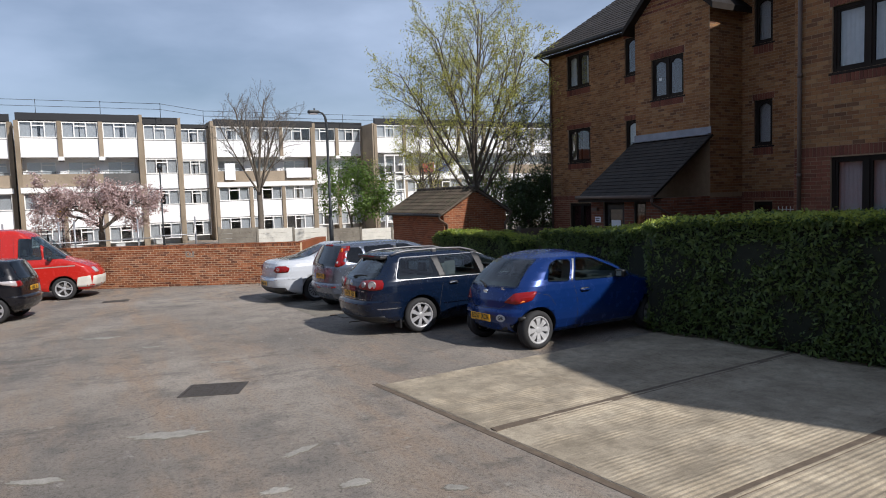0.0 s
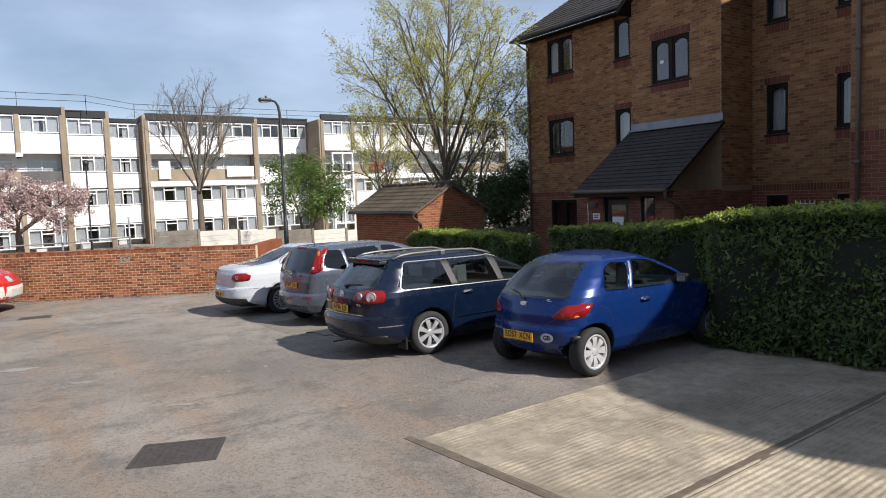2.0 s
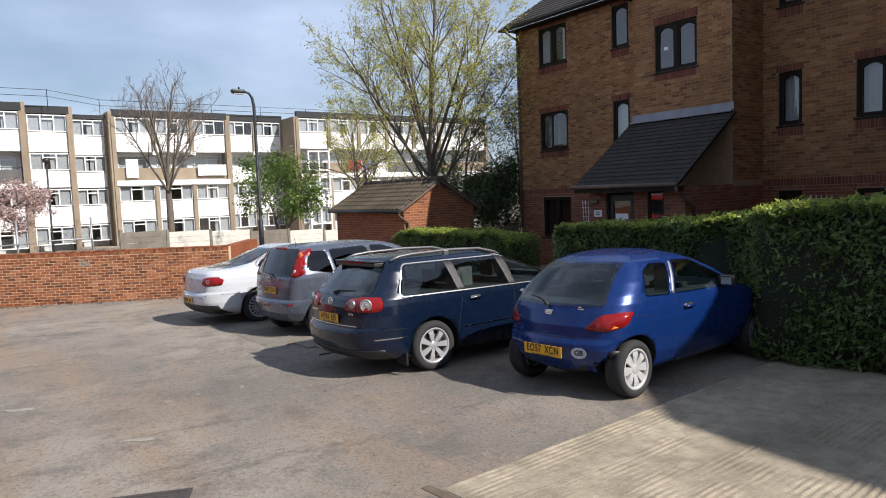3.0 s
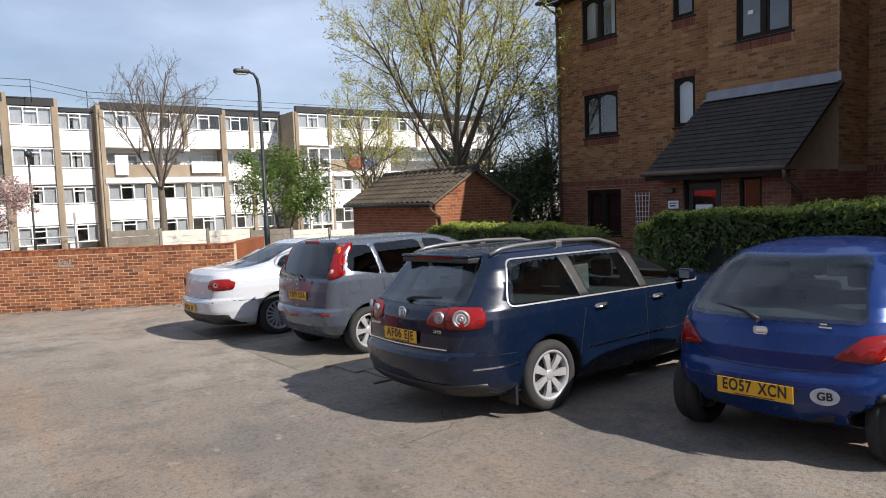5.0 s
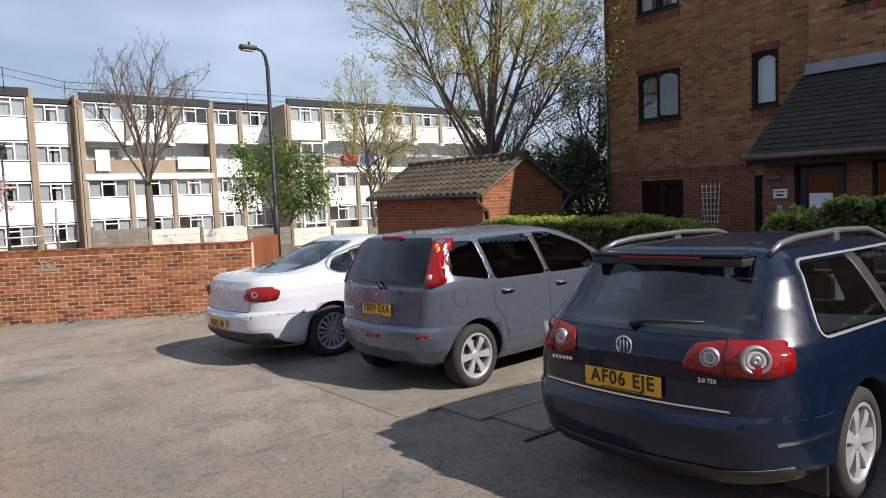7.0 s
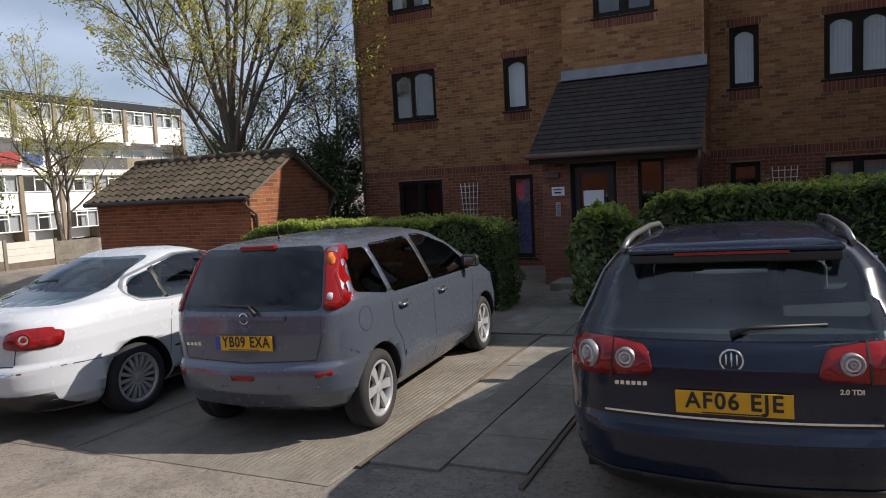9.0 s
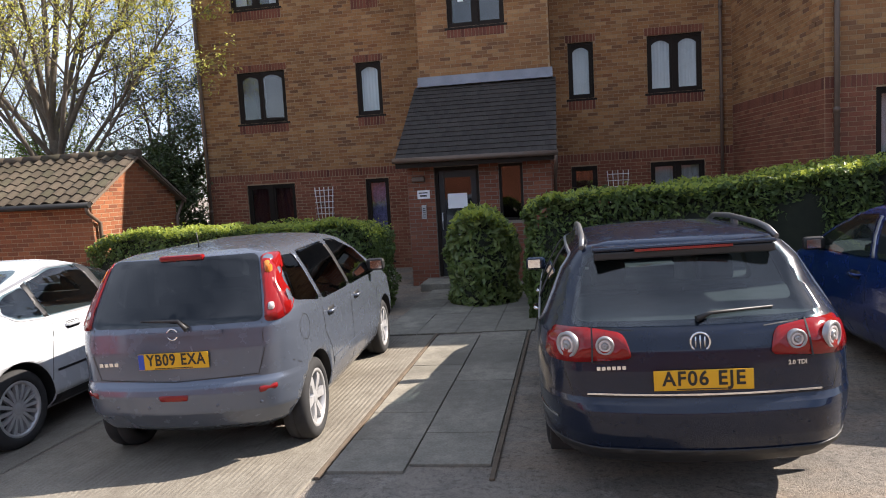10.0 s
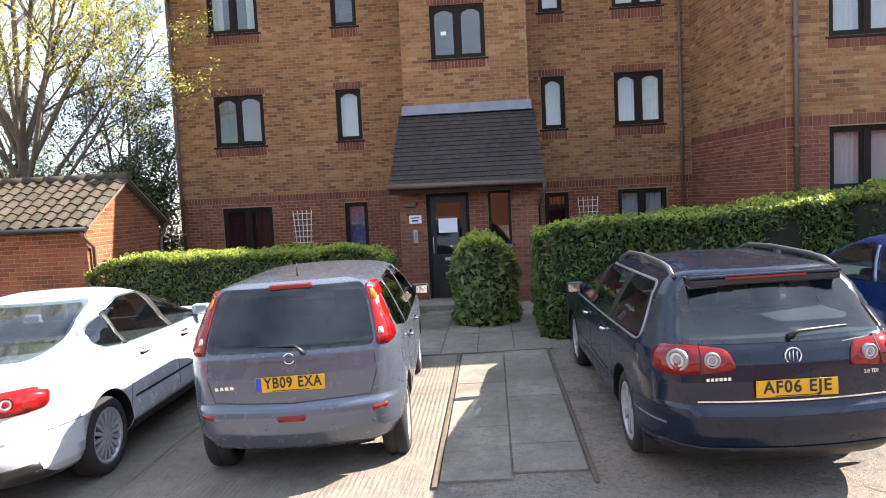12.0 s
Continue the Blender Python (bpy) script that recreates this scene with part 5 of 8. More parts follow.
class Shell:
    """A car body in layers over its height. Row: z, rear y, front y, half width, rear bow, front bow, rear corner, front corner. y runs from 0 at the tail."""

    def __init__(self, rows):
        self.rows = np.array(rows, float)

    def at(self, z):
        return [float(np.interp(z, self.rows[:, 0], self.rows[:, i])) for i in range(1, 8)]

    def half(self, z):
        """Half an outline, from the tail's middle round the side to the nose's middle."""
        yr, yf, w, br, bf, rr, rf = self.at(z)
        rr, rf = min(rr, w * 0.9), min(rf, w * 0.9)
        L = max(yf - yr, 0.02)
        k = min(1.0, L / (1.6 * rr + rf + br + bf + 0.01))
        br, bf = br * k, bf * k
        rry, rfy = rr * k * 1.6, rf * k
        pts = []
        for i in range(9):
            x = (w - rr) * i / 8
            pts.append((x, yr + br * (x / w) ** 2))
        cy = yr + br * ((w - rr) / w) ** 2
        side0 = cy + rry
        for i in range(1, 9):
            a = math.pi / 2 * i / 8
            pts.append((w - rr + rr * math.sin(a) * 1.0, cy + rry * (1 - math.cos(a))))
        fy = yf - bf * ((w - rf) / w) ** 2
        side1 = fy - rfy
        for i in range(1, 24):
            t = i / 24
            pts.append((w * (1 + 0.012 * math.sin(math.pi * t)), side0 + (side1 - side0) * t))
        for i in range(9):
            a = math.pi / 2 * i / 8
            pts.append((w - rf + rf * math.cos(a), side1 + rfy * math.sin(a)))
        for i in range(1, 9):
            x = (w - rf) * (1 - i / 8)
            pts.append((x, yf - bf * (x / w) ** 2))
        return pts

    def side(self, y, z):
        p = self.half(z)
        ys = [q[1] for q in p]
        k = len(p) // 2
        return float(np.interp(y, ys[8:50], [q[0] for q in p[8:50]]))

    def tail(self, x, z):
        p = self.half(z)[:17]
        return float(np.interp(abs(x), [q[0] for q in p], [q[1] for q in p]))

    def nose(self, x, z):
        p = self.half(z)[-17:][::-1]
        return float(np.interp(abs(x), [q[0] for q in p], [q[1] for q in p]))

    def mesh(self, name, layers=46):
        zs = np.unique(np.concatenate([np.linspace(self.rows[0, 0], self.rows[-1, 0], layers), self.rows[:, 0]]))
        bm = bmesh.new()
        rings = []
        for z in zs:
            h = self.half(float(z))
            full = h + [(-x, y) for x, y in h[-2:0:-1]]
            rings.append([bm.verts.new((x, y, z)) for x, y in full])
        k = len(rings[0])
        for a, b in zip(rings, rings[1:]):
            for i in range(k):
                bm.faces.new((a[i], a[(i + 1) % k], b[(i + 1) % k], b[i]))
        bm.faces.new(rings[0][::-1]), bm.faces.new(rings[-1])
        for f in bm.faces:
            f.smooth = True
        bmesh.ops.recalc_face_normals(bm, faces=bm.faces[:])
        me = bpy.data.meshes.new(name)
        bm.to_mesh(me)
        bm.free()
        return me

    def patch(self, poly, where, lift=0.004, thick=0.012, sign=1, cuts=0.09):
        """A skin piece laid on the body: poly in (y, z) on a side, in (x, z) on the tail or nose."""
        bm = bmesh.new()
        f = bm.faces.new([bm.verts.new((a, 0, b)) for a, b in poly])
        bmesh.ops.triangulate(bm, faces=[f])
        for _ in range(5):
            long = [e for e in bm.edges if e.calc_length() > cuts]
            if not long:
                break
            bmesh.ops.subdivide_edges(bm, edges=long, cuts=1)
            bmesh.ops.triangulate(bm, faces=[g for g in bm.faces if len(g.verts) > 3])
        back = set()
        if thick:
            ext = bmesh.ops.extrude_face_region(bm, geom=bm.faces[:])
            back = {v for v in ext["geom"] if isinstance(v, bmesh.types.BMVert)}
        for v in bm.verts:
            a, b = v.co.x, v.co.z
            d = lift - (thick if v in back else 0)
            if where == "side":
                v.co = (sign * (self.side(a, b) + d), a, b)
            elif where == "tail":
                v.co = (a, self.tail(a, b) - d, b)
            else:
                v.co = (a, self.nose(a, b) + d, b)
        bmesh.ops.recalc_face_normals(bm, faces=bm.faces[:])
        for g in bm.faces:
            g.smooth = True
        return bm

    def strip(self, line, where, width=0.008, lift=0.001, sign=1):
        """A thin strip along a line on the body: seams, chrome lines, mouldings."""
        bm = bmesh.new()
        pts = []
        for (a, b), (c, d) in zip(line, line[1:]):
            n = max(1, int(math.hypot(c - a, d - b) / 0.08))
            pts += [(a + (c - a) * i / n, b + (d - b) * i / n) for i in range(n)]
        pts.append(line[-1])
        out = []
        for i, (a, b) in enumerate(pts):
            p, q = pts[max(0, i - 1)], pts[min(len(pts) - 1, i + 1)]
            t = Vector((q[0] - p[0], q[1] - p[1])).normalized()
            n = Vector((-t.y, t.x)) * width / 2
            row = []
            for s, dd in ((-1, -0.012), (-1, lift), (1, lift), (1, -0.012)):
                u, v = a + n.x * s, b + n.y * s
                if where == "side":
                    row.append(bm.verts.new((sign * (self.side(u, v) + dd), u, v)))
                else:
                    row.append(bm.verts.new((u, self.tail(u, v) - dd, v)))
            out.append(row)
        for r, s in zip(out, out[1:]):
            for k in range(3):
                bm.faces.new((r[k], r[k + 1], s[k + 1], s[k]))
        bmesh.ops.recalc_face_normals(bm, faces=bm.faces[:])
        return bm


def grown(poly, d):
    """A polygon pushed outward from its middle by about d."""
    cx, cy = sum(p[0] for p in poly) / len(poly), sum(p[1] for p in poly) / len(poly)
    return [(x + d * (1 if x > cx else -1), y + d * (1 if y > cy else -1)) for x, y in poly]


def extruded(bm, poly, axis, lo, hi):
    """A prism over poly, along x (poly in y, z) or y (poly in x, z)."""
    mk = (lambda a, b, d: (d, a, b)) if axis == "x" else (lambda a, b, d: (a, d, b))
    u, v = [bm.verts.new(mk(a, b, lo)) for a, b in poly], [bm.verts.new(mk(a, b, hi)) for a, b in poly]
    k = len(poly)
    bm.faces.new(u[::-1]), bm.faces.new(v)
    for i in range(k):
        bm.faces.new((u[i], u[(i + 1) % k], v[(i + 1) % k], v[i]))


def carve(me, cutters):
    """Takes the cutter meshes out of a mesh for good."""
    ob = new("blank", me)
    gone = []
    for bm in cutters:
        bmesh.ops.recalc_face_normals(bm, faces=bm.faces[:])
        cm = bpy.data.meshes.new("cutter")
        bm.to_mesh(cm)
        bm.free()
        co = new("cutter", cm)
        md = ob.modifiers.new("cut", "BOOLEAN")
        md.operation, md.solver, md.object = "DIFFERENCE", "EXACT", co
        gone.append(co)
    dg = bpy.context.evaluated_depsgraph_get()
    dg.update()
    out = bpy.data.meshes.new_from_object(ob.evaluated_get(dg))
    for o in [ob] + gone:
        bpy.data.objects.remove(o)
    return out


def lathe(bm, prof, sides=40):
    """Turns a profile of (radius, x) about the x axis."""
    rings = [[bm.verts.new((x, r * math.cos(2 * math.pi * k / sides), r * math.sin(2 * math.pi * k / sides))) for k in range(sides)] for r, x in prof]
    for a, b in zip(rings, rings[1:]):
        for k in range(sides):
            bm.faces.new((a[k], a[(k + 1) % sides], b[(k + 1) % sides], b[k])).smooth = True
    return rings


def wheel(parent, x, y, R, sign, style, spokes, rim_m):
    """A wheel with tyre, rim, brake disc and hub cap; the outside looks towards sign * x."""
    w = thing("wheel", Matrix.Translation((x, y, R)) @ pose(0, 0, 0, 0, 0, 0 if sign > 0 else 180), "", "")
    w.matrix_parent_inverse = Matrix.Identity(4)
    w.parent = parent
    r = R * 0.7
    bm = bmesh.new()
    lathe(bm, [(r, -0.09), (r + 0.02, -0.105), (R - 0.035, -0.105), (R - 0.008, -0.085), (R, -0.05), (R, -0.018), (R - 0.008, -0.012), (R - 0.008, -0.006), (R, 0), (R, 0.05), (R - 0.008, 0.085), (R - 0.035, 0.103), (r + 0.03, 0.108), (r + 0.012, 0.102), (r, 0.09), (r, -0.09)], 44)
    tyre = part("tyre", bm, M["rubber"], w)
    bm = bmesh.new()
    lathe(bm, [(r + 0.004, 0.094), (r - 0.008, 0.098), (r - 0.022, 0.09), (r - 0.03, 0.05), (r - 0.035, -0.08)], 44)
    hub = 0.06
    lathe(bm, [(0.0005, 0.082), (hub * 0.6, 0.082), (hub, 0.072), (hub * 1.15, 0.04)], 24)
    for i in range(spokes):
        a = 2 * math.pi * i / spokes
        if style == "twin":
            legs = ((-0.09, -0.13, 0.014, 0.018), (0.09, 0.13, 0.014, 0.018))
        elif style == "thin":
            legs = ((-0.0, -0.0, 0.012, 0.017),)
        elif style == "cap":
            legs = ((0, 0, 0.024, 0.047),)
        else:
            legs = ((0, 0, 0.022, 0.04),)
        for o0, o1, w0, w1 in legs:
            vs = []
            for rr, ang, hw, xx in ((hub * 0.8, a + o0, w0, 0.078), ((r + hub) / 2, a + (o0 + o1) / 2, (w0 + w1) / 2, 0.088), (r - 0.012, a + o1, w1, 0.084)):
                c, s = math.cos(ang), math.sin(ang)
                for sd in (-1, 1):
                    for dx in (0, -0.03):
                        vs.append(bm.verts.new((xx + dx, c * rr - s * hw * sd, s * rr + c * hw * sd)))
            for b in (0, 4):
                for f in ((0, 2, 6, 4), (0, 4, 5, 1), (2, 3, 7, 6)):
                    bm.faces.new([vs[b + q] for q in f])
    bmesh.ops.recalc_face_normals(bm, faces=bm.faces[:])
    part("rim", bm, rim_m, w)
    bm = bmesh.new()
    lathe(bm, [(0.03, 0.03), (r * 0.72, 0.03), (r * 0.72, 0.0)], 32)
    lathe(bm, [(0.01, -0.02), (r - 0.03, -0.02)], 32)
    part("brake_disc", bm, M["disc"], w)
    return w


def lettering(text, size, material, parent, m, bold=0.0, extrude=0.001, squeeze=1.0, spacing=1.0):
    """Words in the built-in font as a mesh."""
    cu = bpy.data.curves.new("lettering", "FONT")
    cu.body, cu.size, cu.extrude, cu.offset = text, size, extrude, bold
    cu.align_x, cu.align_y, cu.space_character = "CENTER", "CENTER", spacing
    tmp = new("lettering", cu)
    dg = bpy.context.evaluated_depsgraph_get()
    me = bpy.data.meshes.new_from_object(tmp.evaluated_get(dg))
    bpy.data.objects.remove(tmp)
    ob = mesh_part("lettering", me, material, parent)
    ob.matrix_local = m @ Matrix.Diagonal((squeeze, 1, 1, 1))
    return ob


def car(name, m, label, rows, paint, axles, R, side_windows, tail_window, glass, floor_z, wheels, category="car"):
    """Body shell with wheel wells and window openings, panes, seats, wheels. Returns the thing, its shell and body."""
    c = thing(name, TILT @ m, label, category, "parked cars")
    sh = Shell(rows)
    w = float(sh.rows[:, 3].max())
    cut1, cut2 = bmesh.new(), bmesh.new()
    for y in axles:
        for s in (-1, 1):
            arch = [(y + (R + 0.055) * math.cos(a), R + (R + 0.055) * math.sin(a)) for a in np.linspace(-0.5, math.pi + 0.5, 26)]
            arch = arch + [(y - (R + 0.055) * 0.87, -0.3), (y + (R + 0.055) * 0.87, -0.3)]
            lo, hi = sorted((s * (w - 0.3), s * (w + 0.3)))
            extruded(cut1, arch, "x", lo, hi)
    for poly in side_windows:
        extruded(cut1, rounded(poly, 0.05), "x", -w - 0.3, w + 0.3)
    extruded(cut2, rounded(tail_window, 0.06), "y", -0.6, 6.0)
    me = carve(sh.mesh("body"), [cut1, cut2])
    me.materials.clear()
    for p in me.polygons:
        x, y, z = p.center
        inside, well = False, False
        if z > floor_z + 0.0:
            zz = min(max(z, sh.rows[0, 0]), sh.rows[-1, 0])
            o = sh.side(y, zz)
            inside = abs(x) < o - 0.012 and sh.tail(x, zz) + 0.012 < y < sh.nose(x, zz) - 0.012
            if z > sh.rows[-1, 0] - 0.07 and p.normal.z > 0.3:
                inside = False
        for ay in axles:
            if math.hypot(y - ay, z - R) < R + 0.065 and abs(x) < sh.side(y, max(z, sh.rows[0, 0])) - 0.006:
                well = True
        if z < sh.rows[0, 0] + 0.01:
            well = True
        p.material_index = 1 if well else 2 if inside else 0
        p.use_smooth = not (inside or well)
    body = mesh_part("body", me, [paint, M["black"], M["cabin"]], c)
    for poly in side_windows:
        for s in (-1, 1):
            part("window", sh.patch(rounded(grown(poly, 0.012), 0.05), "side", 0.003, 0, s, 0.06), glass, c)
    part("rear_window", sh.patch(rounded(grown(tail_window, 0.025), 0.06), "tail", 0.008, 0, 1, 0.06), glass, c, "rear window")
    part("windscreen", sh.patch(rounded(grown(tail_window, 0.02), 0.06), "nose", 0.006, 0), M["car_pane"], c)
    for y in axles:
        for s in (-1, 1):
            wheel(c, s * (w - 0.125), y, R, s, *wheels)
    return c, sh, body


def seats(c, rows_y, z, half, cloth, base=0.35):
    """Seat backs with headrests that show through the glass."""
    for y in rows_y:
        for x in (-half, half):
            bm = boxes((x - 0.23, x + 0.23, y, y + 0.12, base, z), bevel=0.04)
            part("seat_back", bm, cloth, c)
            part("headrest", boxes((x - 0.13, x + 0.13, y - 0.01, y + 0.08, z + 0.04, z + 0.22), bevel=0.035), cloth, c)


def number_plate(c, y, z, text, lean=0.0, width=0.52, band=True):
    """A yellow rear plate with its characters."""
    p = thing("number_plate", pose(0, y, z, -lean), "yellow rear number plate", "")
    p.parent = c
    part("plate", boxes((-width / 2, width / 2, -0.008, 0, -0.055, 0.055), bevel=0.003), M["plate"], p)
    dx = 0.02 if band else 0
    if band:
        part("band", boxes((-width / 2 + 0.003, -width / 2 + 0.045, -0.0095, -0.0085, -0.052, 0.052)), M["blue_band"], p)
    if text:
        words = [lettering(word, 0.108, M["ink"], p, Matrix.Identity(4), 0.0024, spacing=1.14) for word in text.split()]
        spans = [(min(v.co.x for v in o.data.vertices), max(v.co.x for v in o.data.vertices)) for o in words]
        gap = 0.055
        fit = 0.435 / (sum(b - a for a, b in spans) + gap)
        x = dx - 0.2175
        for o, (a, b) in zip(words, spans):
            o.matrix_local = pose(x - a * fit, -0.0095, 0.007, 90) @ Matrix.Diagonal((fit, 1, 1, 1))
            x += (b - a + gap) * fit
    else:
        for i in (0, 1, 2, 3, 5, 6):
            part("character", boxes((-0.2 + 0.058 * i, -0.16 + 0.058 * i, -0.0095, -0.0085, -0.036, 0.036)), M["ink"], p)
    part("dealer_line", boxes((-0.14, 0.14, -0.0092, -0.0085, -0.05, -0.044)), M["ink"], p)
    return p


def mirror(c, sh, y, z, s, paint):
    x = sh.side(y, z)
    mi = part("door_mirror", boxes((s * (x - 0.02) if s > 0 else s * (x + 0.17), s * (x + 0.17) if s > 0 else s * (x - 0.02), y, y + 0.1, z, z + 0.12), bevel=0.03), paint, c)
    part("mirror_glass", boxes((min(s * (x + 0.03), s * (x + 0.15)), max(s * (x + 0.03), s * (x + 0.15)), y - 0.004, y - 0.001, z + 0.02, z + 0.1)), M["chrome"], mi)


def handles(c, sh, spots, m, signs=(-1, 1)):
    for y, z in spots:
        for s in signs:
            x = sh.side(y, z)
            part("door_handle", tube(bmesh.new(), [(s * (x - 0.005), y - 0.1, z), (s * (x + 0.03), y - 0.07, z), (s * (x + 0.034), y, z + 0.004), (s * (x + 0.03), y + 0.07, z), (s * (x - 0.005), y + 0.1, z)], [0.01, 0.014, 0.015, 0.014, 0.01], 8), m, c)
            part("handle_cup", sh.patch(rounded([(y - 0.09, z - 0.035), (y + 0.09, z - 0.035), (y + 0.09, z + 0.03), (y - 0.09, z + 0.03)], 0.03), "side", 0.001, 0.01, s), M["black"], c)


def seams(c, sh, lines, where, m=None, width=0.007, both=True):
    for line in lines:
        if where == "side":
            for s in (-1, 1):
                part("seam", sh.strip(line, "side", width, 0.0012, s), m or M["black"], c)
        else:
            part("seam", sh.strip(line, "tail", width, 0.0012), m or M["black"], c)
            if both:
                part("seam", sh.strip([(-a, b) for a, b in line], "tail", width, 0.0012), m or M["black"], c)


def round_lamp(c, sh, x, z, r, ring, core):
    """A round lamp in the tail, ring within ring."""
    y = sh.tail(x, z)
    nx = (sh.tail(abs(x) + 0.03, z) - sh.tail(abs(x) - 0.03, z)) / 0.06
    turn = math.degrees(math.atan(nx)) * (1 if x > 0 else -1)
    mm = pose(x, y - 0.016, z, 0, 0, -90 + turn)
    la = thing("lamp", mm, "", "")
    la.parent = c
    for mat_, r0, r1, d in ((ring, r, r * 0.72, 0.008), (core, r * 0.7, r * 0.36, 0.004), (ring, r * 0.34, 0.001, 0.009)):
        bm = bmesh.new()
        lathe(bm, [(r0, -0.02), (r0, d), ((r0 + r1) / 2, d + 0.004), (r1, d), (r1, -0.02)], 28)
        part("lens", bm, mat_, la)


ESTATE = [
    (0.19, 0.34, 4.50, 0.78, 0.184, 0.35, 0.420, 0.35), (0.27, 0.13, 4.70, 0.86, 0.184, 0.35, 0.420, 0.35), (0.34, 0.06, 4.75, 0.895, 0.172, 0.35, 0.420, 0.35),
    (0.45, 0.02, 4.77, 0.90, 0.161, 0.35, 0.408, 0.35), (0.585, 0.0, 4.77, 0.905, 0.161, 0.35, 0.408, 0.35), (0.62, 0.02, 4.76, 0.905, 0.161, 0.35, 0.374, 0.35),
    (0.645, 0.075, 4.75, 0.905, 0.138, 0.35, 0.340, 0.35), (0.78, 0.085, 4.68, 0.905, 0.138, 0.36, 0.340, 0.35), (0.90, 0.10, 4.45, 0.898, 0.138, 0.36, 0.340, 0.35),
    (0.97, 0.13, 3.85, 0.885, 0.138, 0.3, 0.340, 0.3), (1.01, 0.16, 3.48, 0.868, 0.138, 0.3, 0.340, 0.25), (1.15, 0.30, 3.16, 0.80, 0.138, 0.3, 0.289, 0.2),
    (1.30, 0.46, 2.78, 0.715, 0.11, 0.3, 0.15, 0.2), (1.385, 0.54, 2.48, 0.645, 0.10, 0.3, 0.13, 0.2), (1.43, 0.56, 2.28, 0.585, 0.10, 0.3, 0.12, 0.2),
    (1.455, 0.66, 2.1, 0.48, 0.1, 0.3, 0.14, 0.2), (1.472, 0.9, 1.9, 0.3, 0.1, 0.2, 0.14, 0.15), (1.478, 1.2, 1.7, 0.1, 0.05, 0.1, 0.05, 0.05)]

SALOON = [
    *ESTATE[:6], (0.66, 0.07, 4.75, 0.905, 0.161, 0.35, 0.352, 0.35), (0.80, 0.075, 4.68, 0.905, 0.161, 0.36, 0.352, 0.35), (0.90, 0.09, 4.45, 0.895, 0.161, 0.36, 0.352, 0.35),
    (0.97, 0.12, 3.85, 0.875, 0.161, 0.3, 0.352, 0.3), (1.00, 0.13, 3.5, 0.855, 0.161, 0.3, 0.384, 0.25), (1.05, 0.19, 3.33, 0.825, 0.161, 0.3, 0.384, 0.2),
    (1.085, 0.58, 3.22, 0.79, 0.184, 0.3, 0.384, 0.2), (1.15, 0.95, 3.12, 0.765, 0.184, 0.3, 0.352, 0.2), (1.30, 1.32, 2.76, 0.69, 0.16, 0.3, 0.2, 0.2), (1.38, 1.55, 2.5, 0.62, 0.15, 0.3, 0.2, 0.2),
    (1.425, 1.68, 2.3, 0.53, 0.12, 0.3, 0.2, 0.2), (1.45, 1.75, 2.18, 0.38, 0.1, 0.2, 0.15, 0.15), (1.46, 1.85, 2.05, 0.12, 0.05, 0.1, 0.05, 0.05)]

HATCH = [
    (0.17, 0.3, 3.85, 0.72, 0.16, 0.4, 0.3, 0.3), (0.25, 0.1, 4.0, 0.79, 0.15, 0.4, 0.3, 0.32), (0.36, 0.02, 4.08, 0.832, 0.14, 0.42, 0.28, 0.34), (0.48, 0.0, 4.08, 0.84, 0.13, 0.42, 0.28, 0.34),
    (0.53, 0.015, 4.06, 0.842, 0.12, 0.42, 0.27, 0.34), (0.56, 0.055, 4.04, 0.842, 0.11, 0.42, 0.25, 0.34), (0.74, 0.07, 3.95, 0.842, 0.1, 0.42, 0.23, 0.34), (0.88, 0.09, 3.6, 0.836, 0.1, 0.35, 0.21, 0.3),
    (0.96, 0.11, 3.34, 0.822, 0.1, 0.35, 0.19, 0.25), (1.08, 0.16, 3.12, 0.785, 0.09, 0.35, 0.16, 0.2), (1.26, 0.25, 2.78, 0.715, 0.08, 0.3, 0.12, 0.2), (1.38, 0.31, 2.5, 0.655, 0.08, 0.3, 0.1, 0.2),
    (1.43, 0.34, 2.3, 0.60, 0.08, 0.3, 0.1, 0.2), (1.465, 0.42, 2.1, 0.50, 0.08, 0.25, 0.1, 0.2), (1.49, 0.65, 1.9, 0.32, 0.08, 0.2, 0.1, 0.15), (1.497, 0.95, 1.7, 0.1, 0.05, 0.1, 0.05, 0.05)]

HATCH = [(float(np.interp(row[0], [0.17, 0.48, 0.56, 0.74, 0.96, 1.08, 1.26, 1.5], [0.2, 0.54, 0.63, 0.83, 1.03, 1.12, 1.28, 1.5])), *row[1:]) for row in HATCH]

